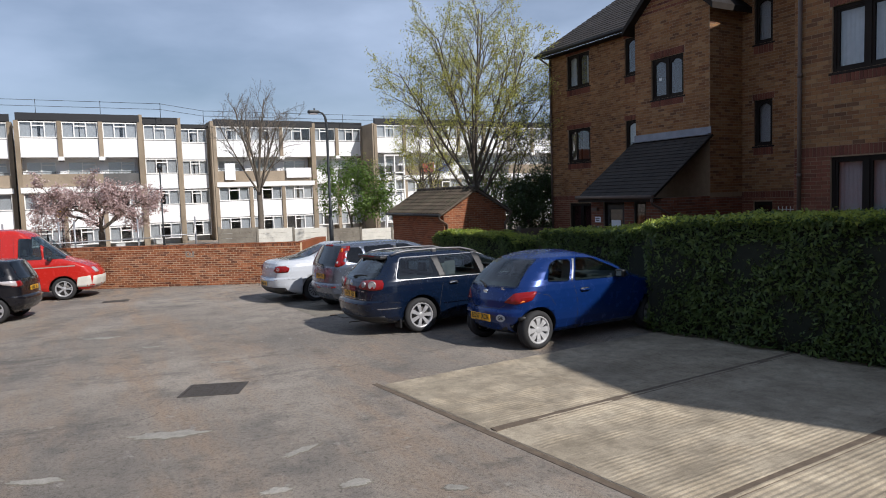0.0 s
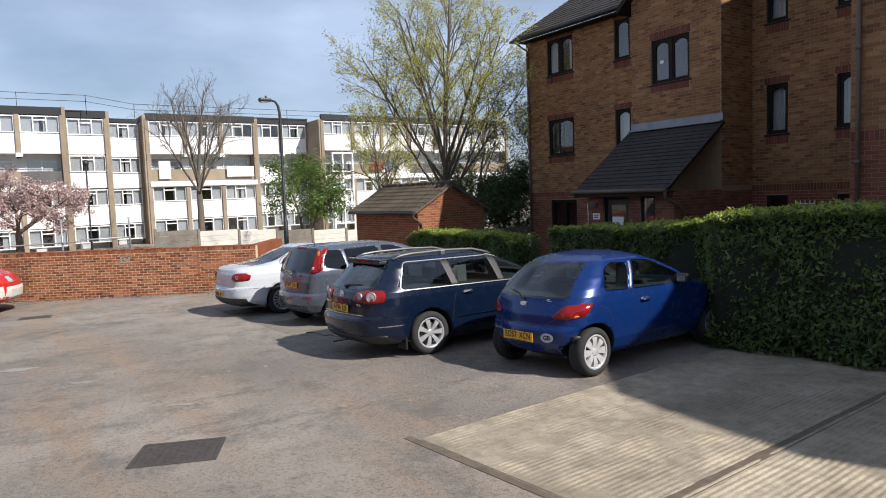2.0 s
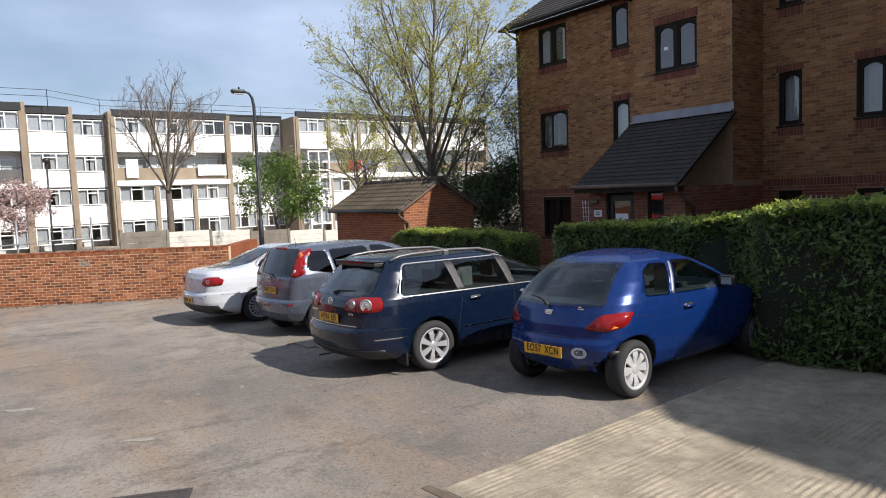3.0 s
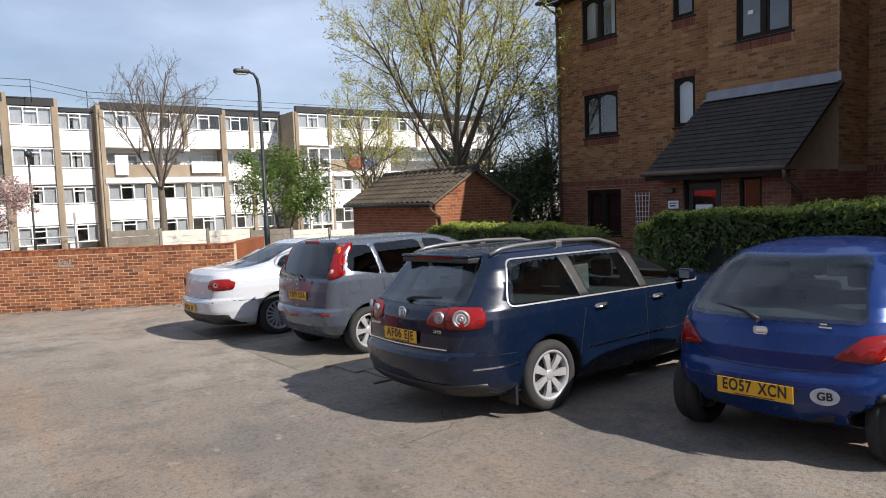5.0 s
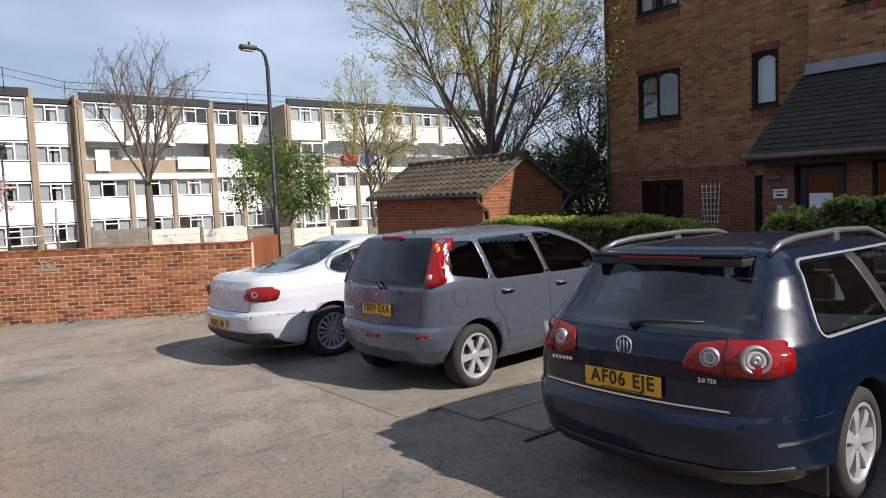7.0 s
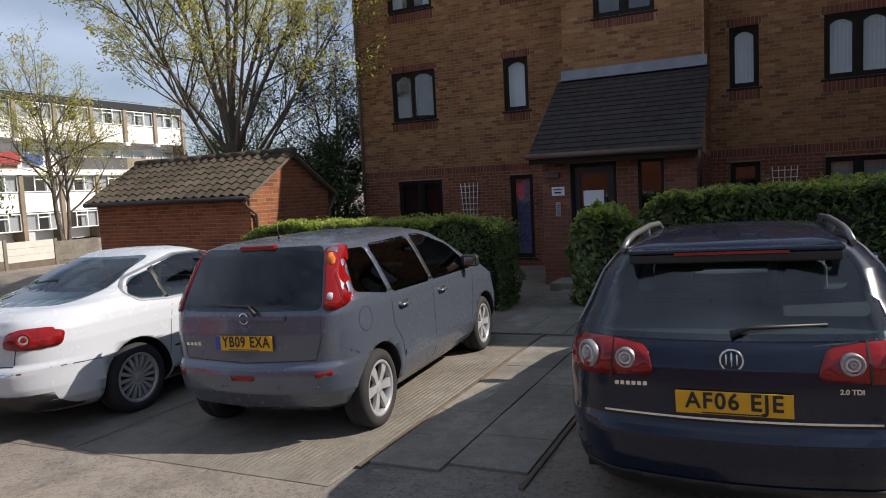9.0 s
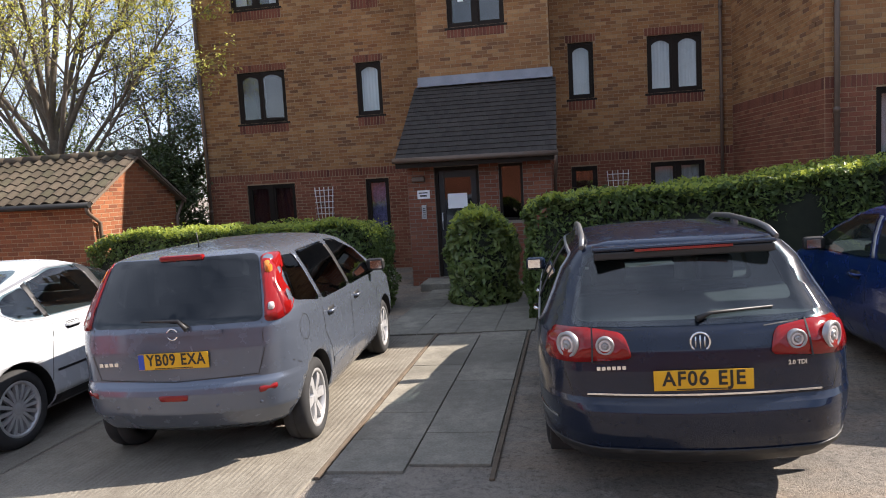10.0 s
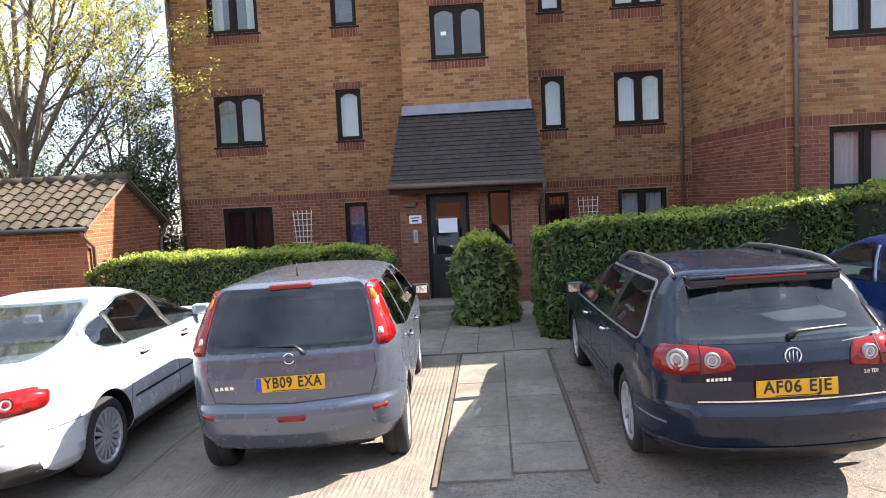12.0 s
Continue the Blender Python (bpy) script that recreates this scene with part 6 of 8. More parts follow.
SMALL = [
    (0.2, 0.3, 3.38, 0.66, 0.25, 0.4, 0.3, 0.35), (0.27, 0.12, 3.5, 0.735, 0.24, 0.42, 0.32, 0.36), (0.40, 0.03, 3.6, 0.79, 0.24, 0.42, 0.32, 0.36), (0.50, 0.0, 3.62, 0.805, 0.24, 0.42, 0.32, 0.36),
    (0.56, 0.015, 3.6, 0.81, 0.24, 0.42, 0.32, 0.36), (0.60, 0.045, 3.57, 0.81, 0.22, 0.42, 0.3, 0.36), (0.72, 0.065, 3.42, 0.81, 0.21, 0.42, 0.3, 0.36), (0.84, 0.105, 3.15, 0.798, 0.2, 0.4, 0.3, 0.34),
    (0.92, 0.15, 2.86, 0.778, 0.19, 0.36, 0.28, 0.3), (1.0, 0.22, 2.66, 0.75, 0.18, 0.32, 0.27, 0.25), (1.12, 0.36, 2.42, 0.70, 0.17, 0.3, 0.25, 0.22), (1.24, 0.52, 2.12, 0.63, 0.16, 0.3, 0.24, 0.22),
    (1.31, 0.66, 1.9, 0.56, 0.14, 0.28, 0.22, 0.2), (1.355, 0.82, 1.7, 0.46, 0.12, 0.25, 0.2, 0.2), (1.385, 1.0, 1.55, 0.3, 0.1, 0.2, 0.15, 0.15), (1.395, 1.2, 1.4, 0.1, 0.04, 0.06, 0.05, 0.05)]


def build_estate():
    c, sh, body = car("estate_car", pose(-12.44, 3.93, 0, 0, 0, 1.4) @ Matrix.Diagonal((0.97, 1.02, 1.0, 1)), "dark blue estate car with silver roof rails parked tail out", ESTATE, M["blue_estate"], (1.08, 3.79), 0.318,
                      [[(0.64, 1.01), (1.48, 0.985), (1.41, 1.335), (0.80, 1.345)], [(1.60, 0.985), (2.36, 0.97), (2.28, 1.345), (1.52, 1.345)], [(2.45, 0.97), (3.32, 0.975), (2.95, 1.15), (2.55, 1.33), (2.4, 1.34)]],
                      [(-0.67, 1.045), (0.67, 1.045), (0.55, 1.375), (-0.55, 1.375)], M["car_pane"], 0.93, ("plain", 7, M["alloy"]))
    seats(c, (1.35, 2.35), 1.02, 0.38, M["cloth_seat"])
    part("child_seat", boxes((0.2, 0.55, 1.6, 1.85, 0.7, 1.2), (0.2, 0.26, 1.75, 2.0, 0.9, 1.25), (0.49, 0.55, 1.75, 2.0, 0.9, 1.25), bevel=0.03), M["cloth_beige"], c)
    # chrome line round the side glass
    loop = rounded([(0.60, 0.99), (3.36, 0.95), (2.95, 1.17), (2.5, 1.365), (0.77, 1.375)], 0.08)
    for s in (-1, 1):
        part("chrome_trim", sh.strip(loop + loop[:1], "side", 0.012, 0.01, s), M["silver"], c, "silver window trim")
        part("side_moulding", sh.strip([(1.52, 0.5), (3.35, 0.5)], "side", 0.014, 0.006, s), M["chrome"], c)
        part("side_moulding", sh.strip([(0.26, 0.5), (0.68, 0.5)], "side", 0.014, 0.006, s), M["chrome"], c)
        rail = [(s * 0.585, 0.66, 1.42), (s * 0.575, 0.8, 1.462), (s * 0.57, 1.0, 1.48), (s * 0.56, 1.6, 1.49), (s * 0.56, 2.1, 1.47), (s * 0.565, 2.35, 1.41), (s * 0.57, 2.45, 1.37)]
        part("roof_rail", tube(bmesh.new(), rail, [0.016, 0.02, 0.02, 0.02, 0.02, 0.02, 0.016], 8), M["rail"], c, "grey roof rail")
        for y in (1.5,):
            part("rail_foot", boxes((min(s * 0.55, s * 0.59), max(s * 0.55, s * 0.59), y, y + 0.08, 1.42, 1.49), bevel=0.01), M["rail"], c)
        part("mud_flap", boxes((min(s * 0.62, s * 0.86), max(s * 0.62, s * 0.86), 0.66, 0.69, 0.13, 0.42), bevel=0.01), M["black"], c)
        mirror(c, sh, 3.0, 0.98, s, M["blue_estate"])
        part("tail_lamp", sh.patch(rounded([(0.36 * s, 0.86), (0.6 * s, 0.845), (0.8 * s, 0.83), (0.8 * s, 1.01), (0.6 * s, 1.02), (0.40 * s, 0.99)], 0.04), "tail", 0.013, 0.02), M["red_lens"], c, "red tail lamp")
        part("tail_lamp_side", sh.patch(rounded([(0.2, 0.83), (0.36, 0.845), (0.40, 0.98), (0.23, 1.0)], 0.04), "side", 0.013, 0.02, s), M["red_lens"], c)
        round_lamp(c, sh, 0.715 * s, 0.925, 0.075, M["silver"], M["clear_lens"])
        round_lamp(c, sh, 0.507 * s, 0.928, 0.052, M["silver"], M["clear_lens"])
        part("pillar_trim", sh.patch([(1.475, 0.975), (1.605, 0.975), (1.535, 1.36), (1.395, 1.36)], "side", 0.007, 0.012, s, 0.05), M["black"], c)
        part("pillar_trim", sh.patch([(2.35, 0.965), (2.46, 0.965), (2.415, 1.36), (2.265, 1.36)], "side", 0.007, 0.012, s, 0.05), M["black"], c)
    handles(c, sh, [(1.75, 0.86), (2.62, 0.85)], M["chrome"])
    seams(c, sh, [[(1.56, 0.98), (1.50, 0.75), (1.44, 0.45)], [(2.42, 0.97), (2.44, 0.3)], [(3.38, 0.95), (3.36, 0.3)], [(0.24, 0.62), (0.66, 0.60)]], "side")
    seams(c, sh, [[(0.70, 0.665), (0.74, 0.79)], [(0.30, 0.85), (0.35, 1.0), (0.7, 1.03)], [(0.0, 0.652), (0.70, 0.652)]], "tail")
    for s in (-1, 1):
        part("seam", sh.strip([(0.582 * s, 0.84), (0.572 * s, 1.025)], "tail", 0.009, 0.017), M["black"], c)
    part("boot_strip", sh.strip([(-0.62, 0.668), (0.62, 0.668)], "tail", 0.01, 0.014), M["chrome"], c, "chrome boot strip")
    # black lower bumper, drawn taller to take in the shade under the tail
    part("bumper_base", sh.patch([(-0.82, 0.21), (0.82, 0.21), (0.82, 0.37), (-0.82, 0.37)], "tail", 0.01, 0.03, 1, 0.05), M["black"], c)
    part("spoiler", boxes((-0.53, 0.53, 0.47, 0.72, 1.405, 1.43), bevel=0.012), M["blue_estate"], c)
    part("spoiler_base", boxes((-0.52, 0.52, 0.476, 0.62, 1.355, 1.403), bevel=0.01), M["black"], c)
    part("brake_light", boxes((-0.28, 0.28, 0.462, 0.475, 1.398, 1.412)), M["red_lens"], c)
    # badge as a plain ring with a bar pattern
    y = sh.tail(0, 0.94)
    bm = bmesh.new()
    lathe(bm, [(0.055, -0.004), (0.055, 0.008), (0.047, 0.008), (0.047, -0.004)], 32)
    bm.transform(pose(0, y - 0.008, 0.94, 0, 0, -90))
    part("badge", bm, M["chrome"], c, "round chrome badge")
    bm = bmesh.new()
    for dx, h in ((-0.024, 0.03), (0.0, 0.038), (0.024, 0.03)):
        tube(bm, [(dx, y - 0.012, 0.94 - h), (dx, y - 0.012, 0.94 + h)], 0.005, 5)
    part("badge_inlay", bm, M["chrome"], c)
    part("model_name", boxes(*[(-0.56 + i * 0.028, -0.54 + i * 0.028, sh.tail(-0.5, 0.765) - 0.012, sh.tail(-0.5, 0.765) + 0.01, 0.8, 0.82) for i in range(6)]), M["chrome"], c)
    ob = lettering("2.0 TDI", 0.032, M["chrome"], c, pose(0.50, sh.tail(0.5, 0.765) - 0.004, 0.81, 90, 0, 6), 0.001)
    number_plate(c, sh.tail(0, 0.75) - 0.008, 0.745, "AF06 EJE", band=False)
    wp = [(0.0, sh.tail(0.0, 1.05) - 0.03, 1.05), (0.08, sh.tail(0.08, 1.075) - 0.028, 1.075), (0.42, sh.tail(0.42, 1.085) - 0.02, 1.085)]
    part("rear_wiper", tube(bmesh.new(), wp, [0.02, 0.012, 0.007], 6), M["black"], c)
    return c


def build_hatch():
    c, sh, body = car("hatchback_car", pose(-15.86, 4.49, 0, 0, 0, 4) @ Matrix.Diagonal((1.0, 1.0, 1.04, 1)), "blue-grey small hatchback with tall red tail lamps, parked tail out", HATCH, M["grey_hatch"], (0.66, 3.26), 0.302,
                      [[(0.40, 1.10), (0.86, 1.02), (0.80, 1.37), (0.50, 1.38)], [(0.96, 1.015), (1.70, 1.0), (1.62, 1.395), (0.90, 1.385)], [(1.80, 1.0), (2.85, 0.985), (2.45, 1.24), (1.98, 1.39), (1.74, 1.4)]],
                      [(-0.62, 1.02), (0.62, 1.02), (0.54, 1.41), (-0.54, 1.41)], M["privacy_pane"], 0.9, ("plain", 6, M["alloy"]))
    seats(c, (0.95, 1.9), 1.1, 0.36, M["cloth_seat"])
    for s in (-1, 1):
        lamp = [(0.655 * s, 0.99), (0.74 * s, 0.985), (0.80 * s, 1.02), (0.79 * s, 1.11), (0.72 * s, 1.24), (0.665 * s, 1.425), (0.575 * s, 1.425), (0.615 * s, 1.25), (0.645 * s, 1.12)]
        part("tail_lamp", sh.patch(rounded(lamp, 0.03), "tail", 0.014, 0.03), M["red_lens"], c, "tall red tail lamp")
        part("tail_lamp_side", sh.patch(rounded([(0.24, 1.0), (0.31, 1.04), (0.36, 1.2), (0.43, 1.38), (0.375, 1.4), (0.3, 1.22)], 0.03), "side", 0.013, 0.03, s), M["red_lens"], c)
        part("indicator", sh.patch(rounded([(0.63 * s, 1.3), (0.67 * s, 1.3), (0.645 * s, 1.38), (0.605 * s, 1.38)], 0.02), "tail", 0.018, 0.01), M["amber_lens"], c)
        part("reversing_lamp", sh.patch(rounded([(0.675 * s, 1.06), (0.715 * s, 1.06), (0.705 * s, 1.11), (0.67 * s, 1.11)], 0.03), "tail", 0.018, 0.01), M["clear_lens"], c)
        part("reflector", sh.patch(rounded([(0.60 * s, 0.525), (0.71 * s, 0.54), (0.71 * s, 0.575), (0.60 * s, 0.565)], 0.012), "tail", 0.004, 0.012), M["red_lens"], c)
        mirror(c, sh, 2.62, 1.0, s, M["black"])
        part("side_moulding", sh.strip([(1.1, 0.48), (2.7, 0.48)], "side", 0.04, 0.006, s), M["grey_hatch"], c)
        part("pillar_trim", sh.patch([(0.875, 1.02), (0.945, 1.018), (0.885, 1.385), (0.815, 1.375)], "side", 0.002, 0.01, s), M["grey_hatch"], c)
        part("pillar_trim", sh.patch([(1.715, 1.0), (1.785, 1.0), (1.725, 1.4), (1.635, 1.395)], "side", 0.002, 0.01, s), M["black"], c)
    handles(c, sh, [(1.12, 0.88), (1.98, 0.87)], M["grey_hatch"])
    seams(c, sh, [[(0.90, 1.01), (0.92, 0.75), (1.05, 0.6), (1.12, 0.35)], [(1.76, 1.0), (1.78, 0.3)], [(2.9, 0.97), (2.78, 0.3)], [(0.2, 0.72), (0.35, 0.65)]], "side")
    seams(c, sh, [[(0.63, 0.99), (0.64, 0.8), (0.59, 0.645), (0.0, 0.625)]], "tail")
    cap = [(0.46 + 0.09 * math.cos(a), 0.88 + 0.09 * math.sin(a)) for a in np.linspace(0, 2 * math.pi, 25)]
    part("fuel_cap", sh.strip(cap, "side", 0.005, 0.001, 1), M["black"], c)
    part("plate_trim", sh.strip([(-0.36, 0.9455), (0.36, 0.9455)], "tail", 0.03, 0.018), M["grey_hatch"], c)
    number_plate(c, sh.tail(0, 0.77) - 0.006, 0.77, "YB09 EXA", band=True)
    part("brake_light", boxes((-0.17, 0.17, 0.31, 0.37, 1.418, 1.458), bevel=0.018), M["red_lens"], c, "red high brake light")
    part("fog_lamp", sh.patch(rounded([(-0.1, 0.505), (0.1, 0.505), (0.11, 0.545), (-0.11, 0.545)], 0.015), "tail", 0.006, 0.012), M["red_lens"], c)
    bm = bmesh.new()
    lathe(bm, [(0.042, -0.004), (0.042, 0.006), (0.034, 0.006), (0.034, -0.004)], 28)
    bm.transform(pose(0, sh.tail(0, 0.945) - 0.007, 0.945, 0, 0, -90))
    box(bm, -0.05, 0.05, sh.tail(0, 0.945) - 0.016, sh.tail(0, 0.945) - 0.006, 0.937, 0.953)
    part("badge", bm, M["chrome"], c, "chrome ring badge with a bar")
    part("model_name", boxes(*[(-0.58 + i * 0.038, -0.552 + i * 0.038, sh.tail(-0.5, 0.66) - 0.006, sh.tail(-0.5, 0.66) + 0.01, 0.74, 0.765) for i in range(4)]), M["chrome"], c)
    wp = [(0.12, sh.tail(0.1, 0.97) - 0.03, 0.975), (0.05, sh.tail(0.05, 1.03) - 0.03, 1.035), (-0.24, sh.tail(0.24, 1.05) - 0.02, 1.04)]
    part("rear_wiper", tube(bmesh.new(), wp, [0.02, 0.012, 0.007], 6), M["black"], c)
    part("aerial", tube(bmesh.new(), [(0, 0.62, 1.48), (0, 0.6, 1.6)], [0.008, 0.003], 6), M["black"], c)
    for x in (-0.45, -0.2, 0.3, 0.6):
        bm = bmesh.new()
        lathe(bm, [(0.001, 0.003), (0.012, 0.003), (0.013, -0.004)], 14)
        bm.transform(pose(x, sh.tail(x, 0.46), 0.46, 0, 0, -90))
        part("parking_sensor", bm, M["grey_hatch"], c)
    return c


def build_saloon():
    c, sh, body = car("saloon_car", pose(-18.45, 3.85, 0, 0, 0, 2) @ Matrix.Diagonal((1.02, 1.02, 1.02, 1)), "white saloon car with many-spoked alloy wheels, parked tail out", SALOON, M["white_car"], (1.10, 3.81), 0.318,
                      [[(1.14, 1.09), (1.22, 1.03), (1.5, 1.0), (1.5, 1.26), (1.3, 1.2)], [(1.54, 1.0), (2.38, 0.985), (2.24, 1.36), (1.9, 1.365), (1.54, 1.285)], [(2.45, 0.985), (3.34, 0.985), (2.9, 1.17), (2.55, 1.32), (2.32, 1.36)]],
                      [(-0.62, 1.1), (0.62, 1.1), (0.5, 1.37), (-0.5, 1.37)], M["car_pane"], 0.95, ("thin", 16, M["alloy"]))
    seats(c, (1.75, 2.5), 1.05, 0.38, M["cloth_seat"])
    for s in (-1, 1):
        part("tail_lamp", sh.patch(rounded([(0.53 * s, 0.80), (0.68 * s, 0.775), (0.82 * s, 0.775), (0.82 * s, 0.94), (0.66 * s, 0.945), (0.55 * s, 0.91)], 0.04), "tail", 0.013, 0.02), M["red_lens"], c, "red tail lamp")
        part("tail_lamp_side", sh.patch(rounded([(0.24, 0.775), (0.40, 0.79), (0.44, 0.90), (0.27, 0.94)], 0.04), "side", 0.013, 0.02, s), M["red_lens"], c)
        round_lamp(c, sh, 0.70 * s, 0.86, 0.058, M["red_lens"], M["clear_lens"])
        part("side_moulding", sh.strip([(1.52, 0.52), (3.35, 0.52)], "side", 0.02, 0.004, s), M["black"], c)
        part("lower_sill", sh.patch([(1.5, 0.22), (3.4, 0.22), (3.4, 0.31), (1.5, 0.31)], "side", 0.012, 0.02, s), M["black"], c)
        part("pillar_trim", sh.patch([(1.495, 0.99), (1.545, 0.99), (1.545, 1.29), (1.495, 1.27)], "side", 0.007, 0.012, s, 0.05), M["black"], c)
        part("pillar_trim", sh.patch([(2.37, 0.975), (2.46, 0.975), (2.335, 1.375), (2.225, 1.37)], "side", 0.007, 0.012, s, 0.05), M["black"], c)
        sl = rounded([(1.1, 1.1), (1.2, 1.015), (1.5, 0.985), (3.38, 0.965), (2.92, 1.19), (2.56, 1.345), (2.3, 1.38), (1.88, 1.385), (1.52, 1.3), (1.26, 1.22)], 0.05)
        part("window_trim", sh.strip(sl + sl[:1], "side", 0.014, 0.008, s), M["silver"], c, "silver window trim")
        mirror(c, sh, 3.0, 0.98, s, M["white_car"])
    handles(c, sh, [(1.78, 0.88), (2.65, 0.87)], M["white_car"])
    seams(c, sh, [[(1.57, 1.0), (1.50, 0.75), (1.46, 0.45)], [(2.42, 0.98), (2.44, 0.3)], [(3.38, 0.95), (3.36, 0.3)], [(0.3, 0.62), (0.72, 0.6)]], "side")
    seams(c, sh, [[(0.62, 0.66), (0.64, 0.78)], [(0.0, 0.652), (0.62, 0.652)]], "tail")
    part("bumper_base", sh.patch([(-0.8, 0.22), (0.8, 0.22), (0.8, 0.41), (-0.8, 0.41)], "tail", 0.016, 0.03, 1, 0.05), M["black"], c, "dark lower bumper")
    part("bumper_line", sh.strip([(-0.7, 0.60), (0.7, 0.60)], "tail", 0.014, 0.006), M["chrome"], c)
    number_plate(c, sh.tail(0, 0.5) - 0.006, 0.5, "", band=False)
    bm = bmesh.new()
    lathe(bm, [(0.05, -0.004), (0.05, 0.006), (0.042, 0.006), (0.042, -0.004)], 28)
    bm.transform(pose(0, sh.tail(0, 0.88) - 0.007, 0.88, 0, 0, -90))
    part("badge", bm, M["chrome"], c)
    return c


def build_small():
    c, sh, body = car("small_car", pose(-9.82, 5.23, 0, 0, 0, 3) @ Matrix.Diagonal((1.02, 1.02, 1.05, 1)), "bright blue small three-door car with grey wheel trims", SMALL, M["blue_small"], (0.5, 2.95), 0.285,
                      [[(0.72, 0.98), (1.12, 0.955), (1.28, 1.25), (1.0, 1.265), (0.85, 1.2)], [(1.24, 0.955), (2.45, 0.93), (2.1, 1.1), (1.75, 1.25), (1.42, 1.27)]],
                      [(-0.60, 0.93), (0.60, 0.93), (0.47, 1.28), (-0.47, 1.28)], M["car_pane"], 0.9, ("cap", 8, M["hubcap"]))
    seats(c, (1.0, 1.7), 1.0, 0.34, M["cloth_seat"])
    for s in (-1, 1):
        part("tail_lamp", sh.patch(rounded([(0.44 * s, 0.70), (0.66 * s, 0.68), (0.77 * s, 0.72), (0.78 * s, 0.86), (0.60 * s, 0.84)], 0.03), "tail", 0.013, 0.02), M["red_lens"], c, "red and amber tail lamp")
        part("indicator", sh.patch(rounded([(0.46 * s, 0.705), (0.66 * s, 0.688), (0.74 * s, 0.72), (0.6 * s, 0.765)], 0.02), "tail", 0.009, 0.01), M["amber_lens"], c)
        mirror(c, sh, 2.1, 0.93, s, M["black"])
        part("pillar_trim", sh.patch([(1.165, 0.955), (1.205, 0.955), (1.375, 1.268), (1.335, 1.265)], "side", 0.006, 0.012, s, 0.05), M["silver"], c)
        part("fog_lamp", sh.patch([(s * 0.71 + 0.04 * math.cos(a), 0.46 + 0.04 * math.sin(a)) for a in np.linspace(0, 2 * math.pi, 14)[:-1]], "tail", 0.005, 0.012), M["black"], c)
    handles(c, sh, [(1.42, 0.80)], M["blue_small"])
    seams(c, sh, [[(1.2, 0.94), (1.26, 0.6), (1.24, 0.3)], [(2.5, 0.92), (2.42, 0.3)], [(0.35, 0.86), (0.7, 0.78), (0.82, 0.62)]], "side")
    seams(c, sh, [[(0.0, 0.6), (0.36, 0.61), (0.52, 0.70), (0.64, 0.90)]], "tail")
    number_plate(c, sh.tail(0, 0.47) - 0.03, 0.465, "EO57 XCN", band=False, lean=0)
    dx = 0.42
    st = thing("sticker", pose(dx, sh.tail(dx, 0.47) - 0.022, 0.47, 0, 0, math.degrees(math.atan((sh.tail(dx + 0.06, 0.47) - sh.tail(dx - 0.06, 0.47)) / 0.12))), "white oval country sticker", "")
    st.parent = c
    bm = bmesh.new()
    f = bm.faces.new([bm.verts.new((0.085 * math.cos(a), 0, 0.055 * math.sin(a))) for a in np.linspace(0, 2 * math.pi, 29)[:-1]])
    bmesh.ops.solidify(bm, geom=bm.faces[:], thickness=0.004)
    part("oval", bm, M["paper"], st)
    lettering("GB", 0.07, M["ink"], st, pose(0, -0.006, 0, 90), 0.002)
    part("lock_badge", boxes((-0.05, 0.05, sh.tail(0, 0.84) - 0.012, sh.tail(0, 0.84), 0.815, 0.87), bevel=0.018), M["chrome"], c, "chrome lock badge")
    part("model_name", boxes((0.36, 0.44, sh.tail(0.4, 0.8) - 0.008, sh.tail(0.4, 0.8) + 0.01, 0.885, 0.895), (0.37, 0.41, sh.tail(0.4, 0.8) - 0.008, sh.tail(0.4, 0.8) + 0.01, 0.905, 0.915)), M["chrome"], c)
    wp = [(-0.02, sh.tail(0, 0.9) - 0.03, 0.905), (-0.15, sh.tail(0.15, 0.96) - 0.028, 0.955), (-0.40, sh.tail(0.4, 1.0) - 0.02, 0.975)]
    part("rear_wiper", tube(bmesh.new(), wp, [0.02, 0.012, 0.007], 6), M["black"], c)
    return c


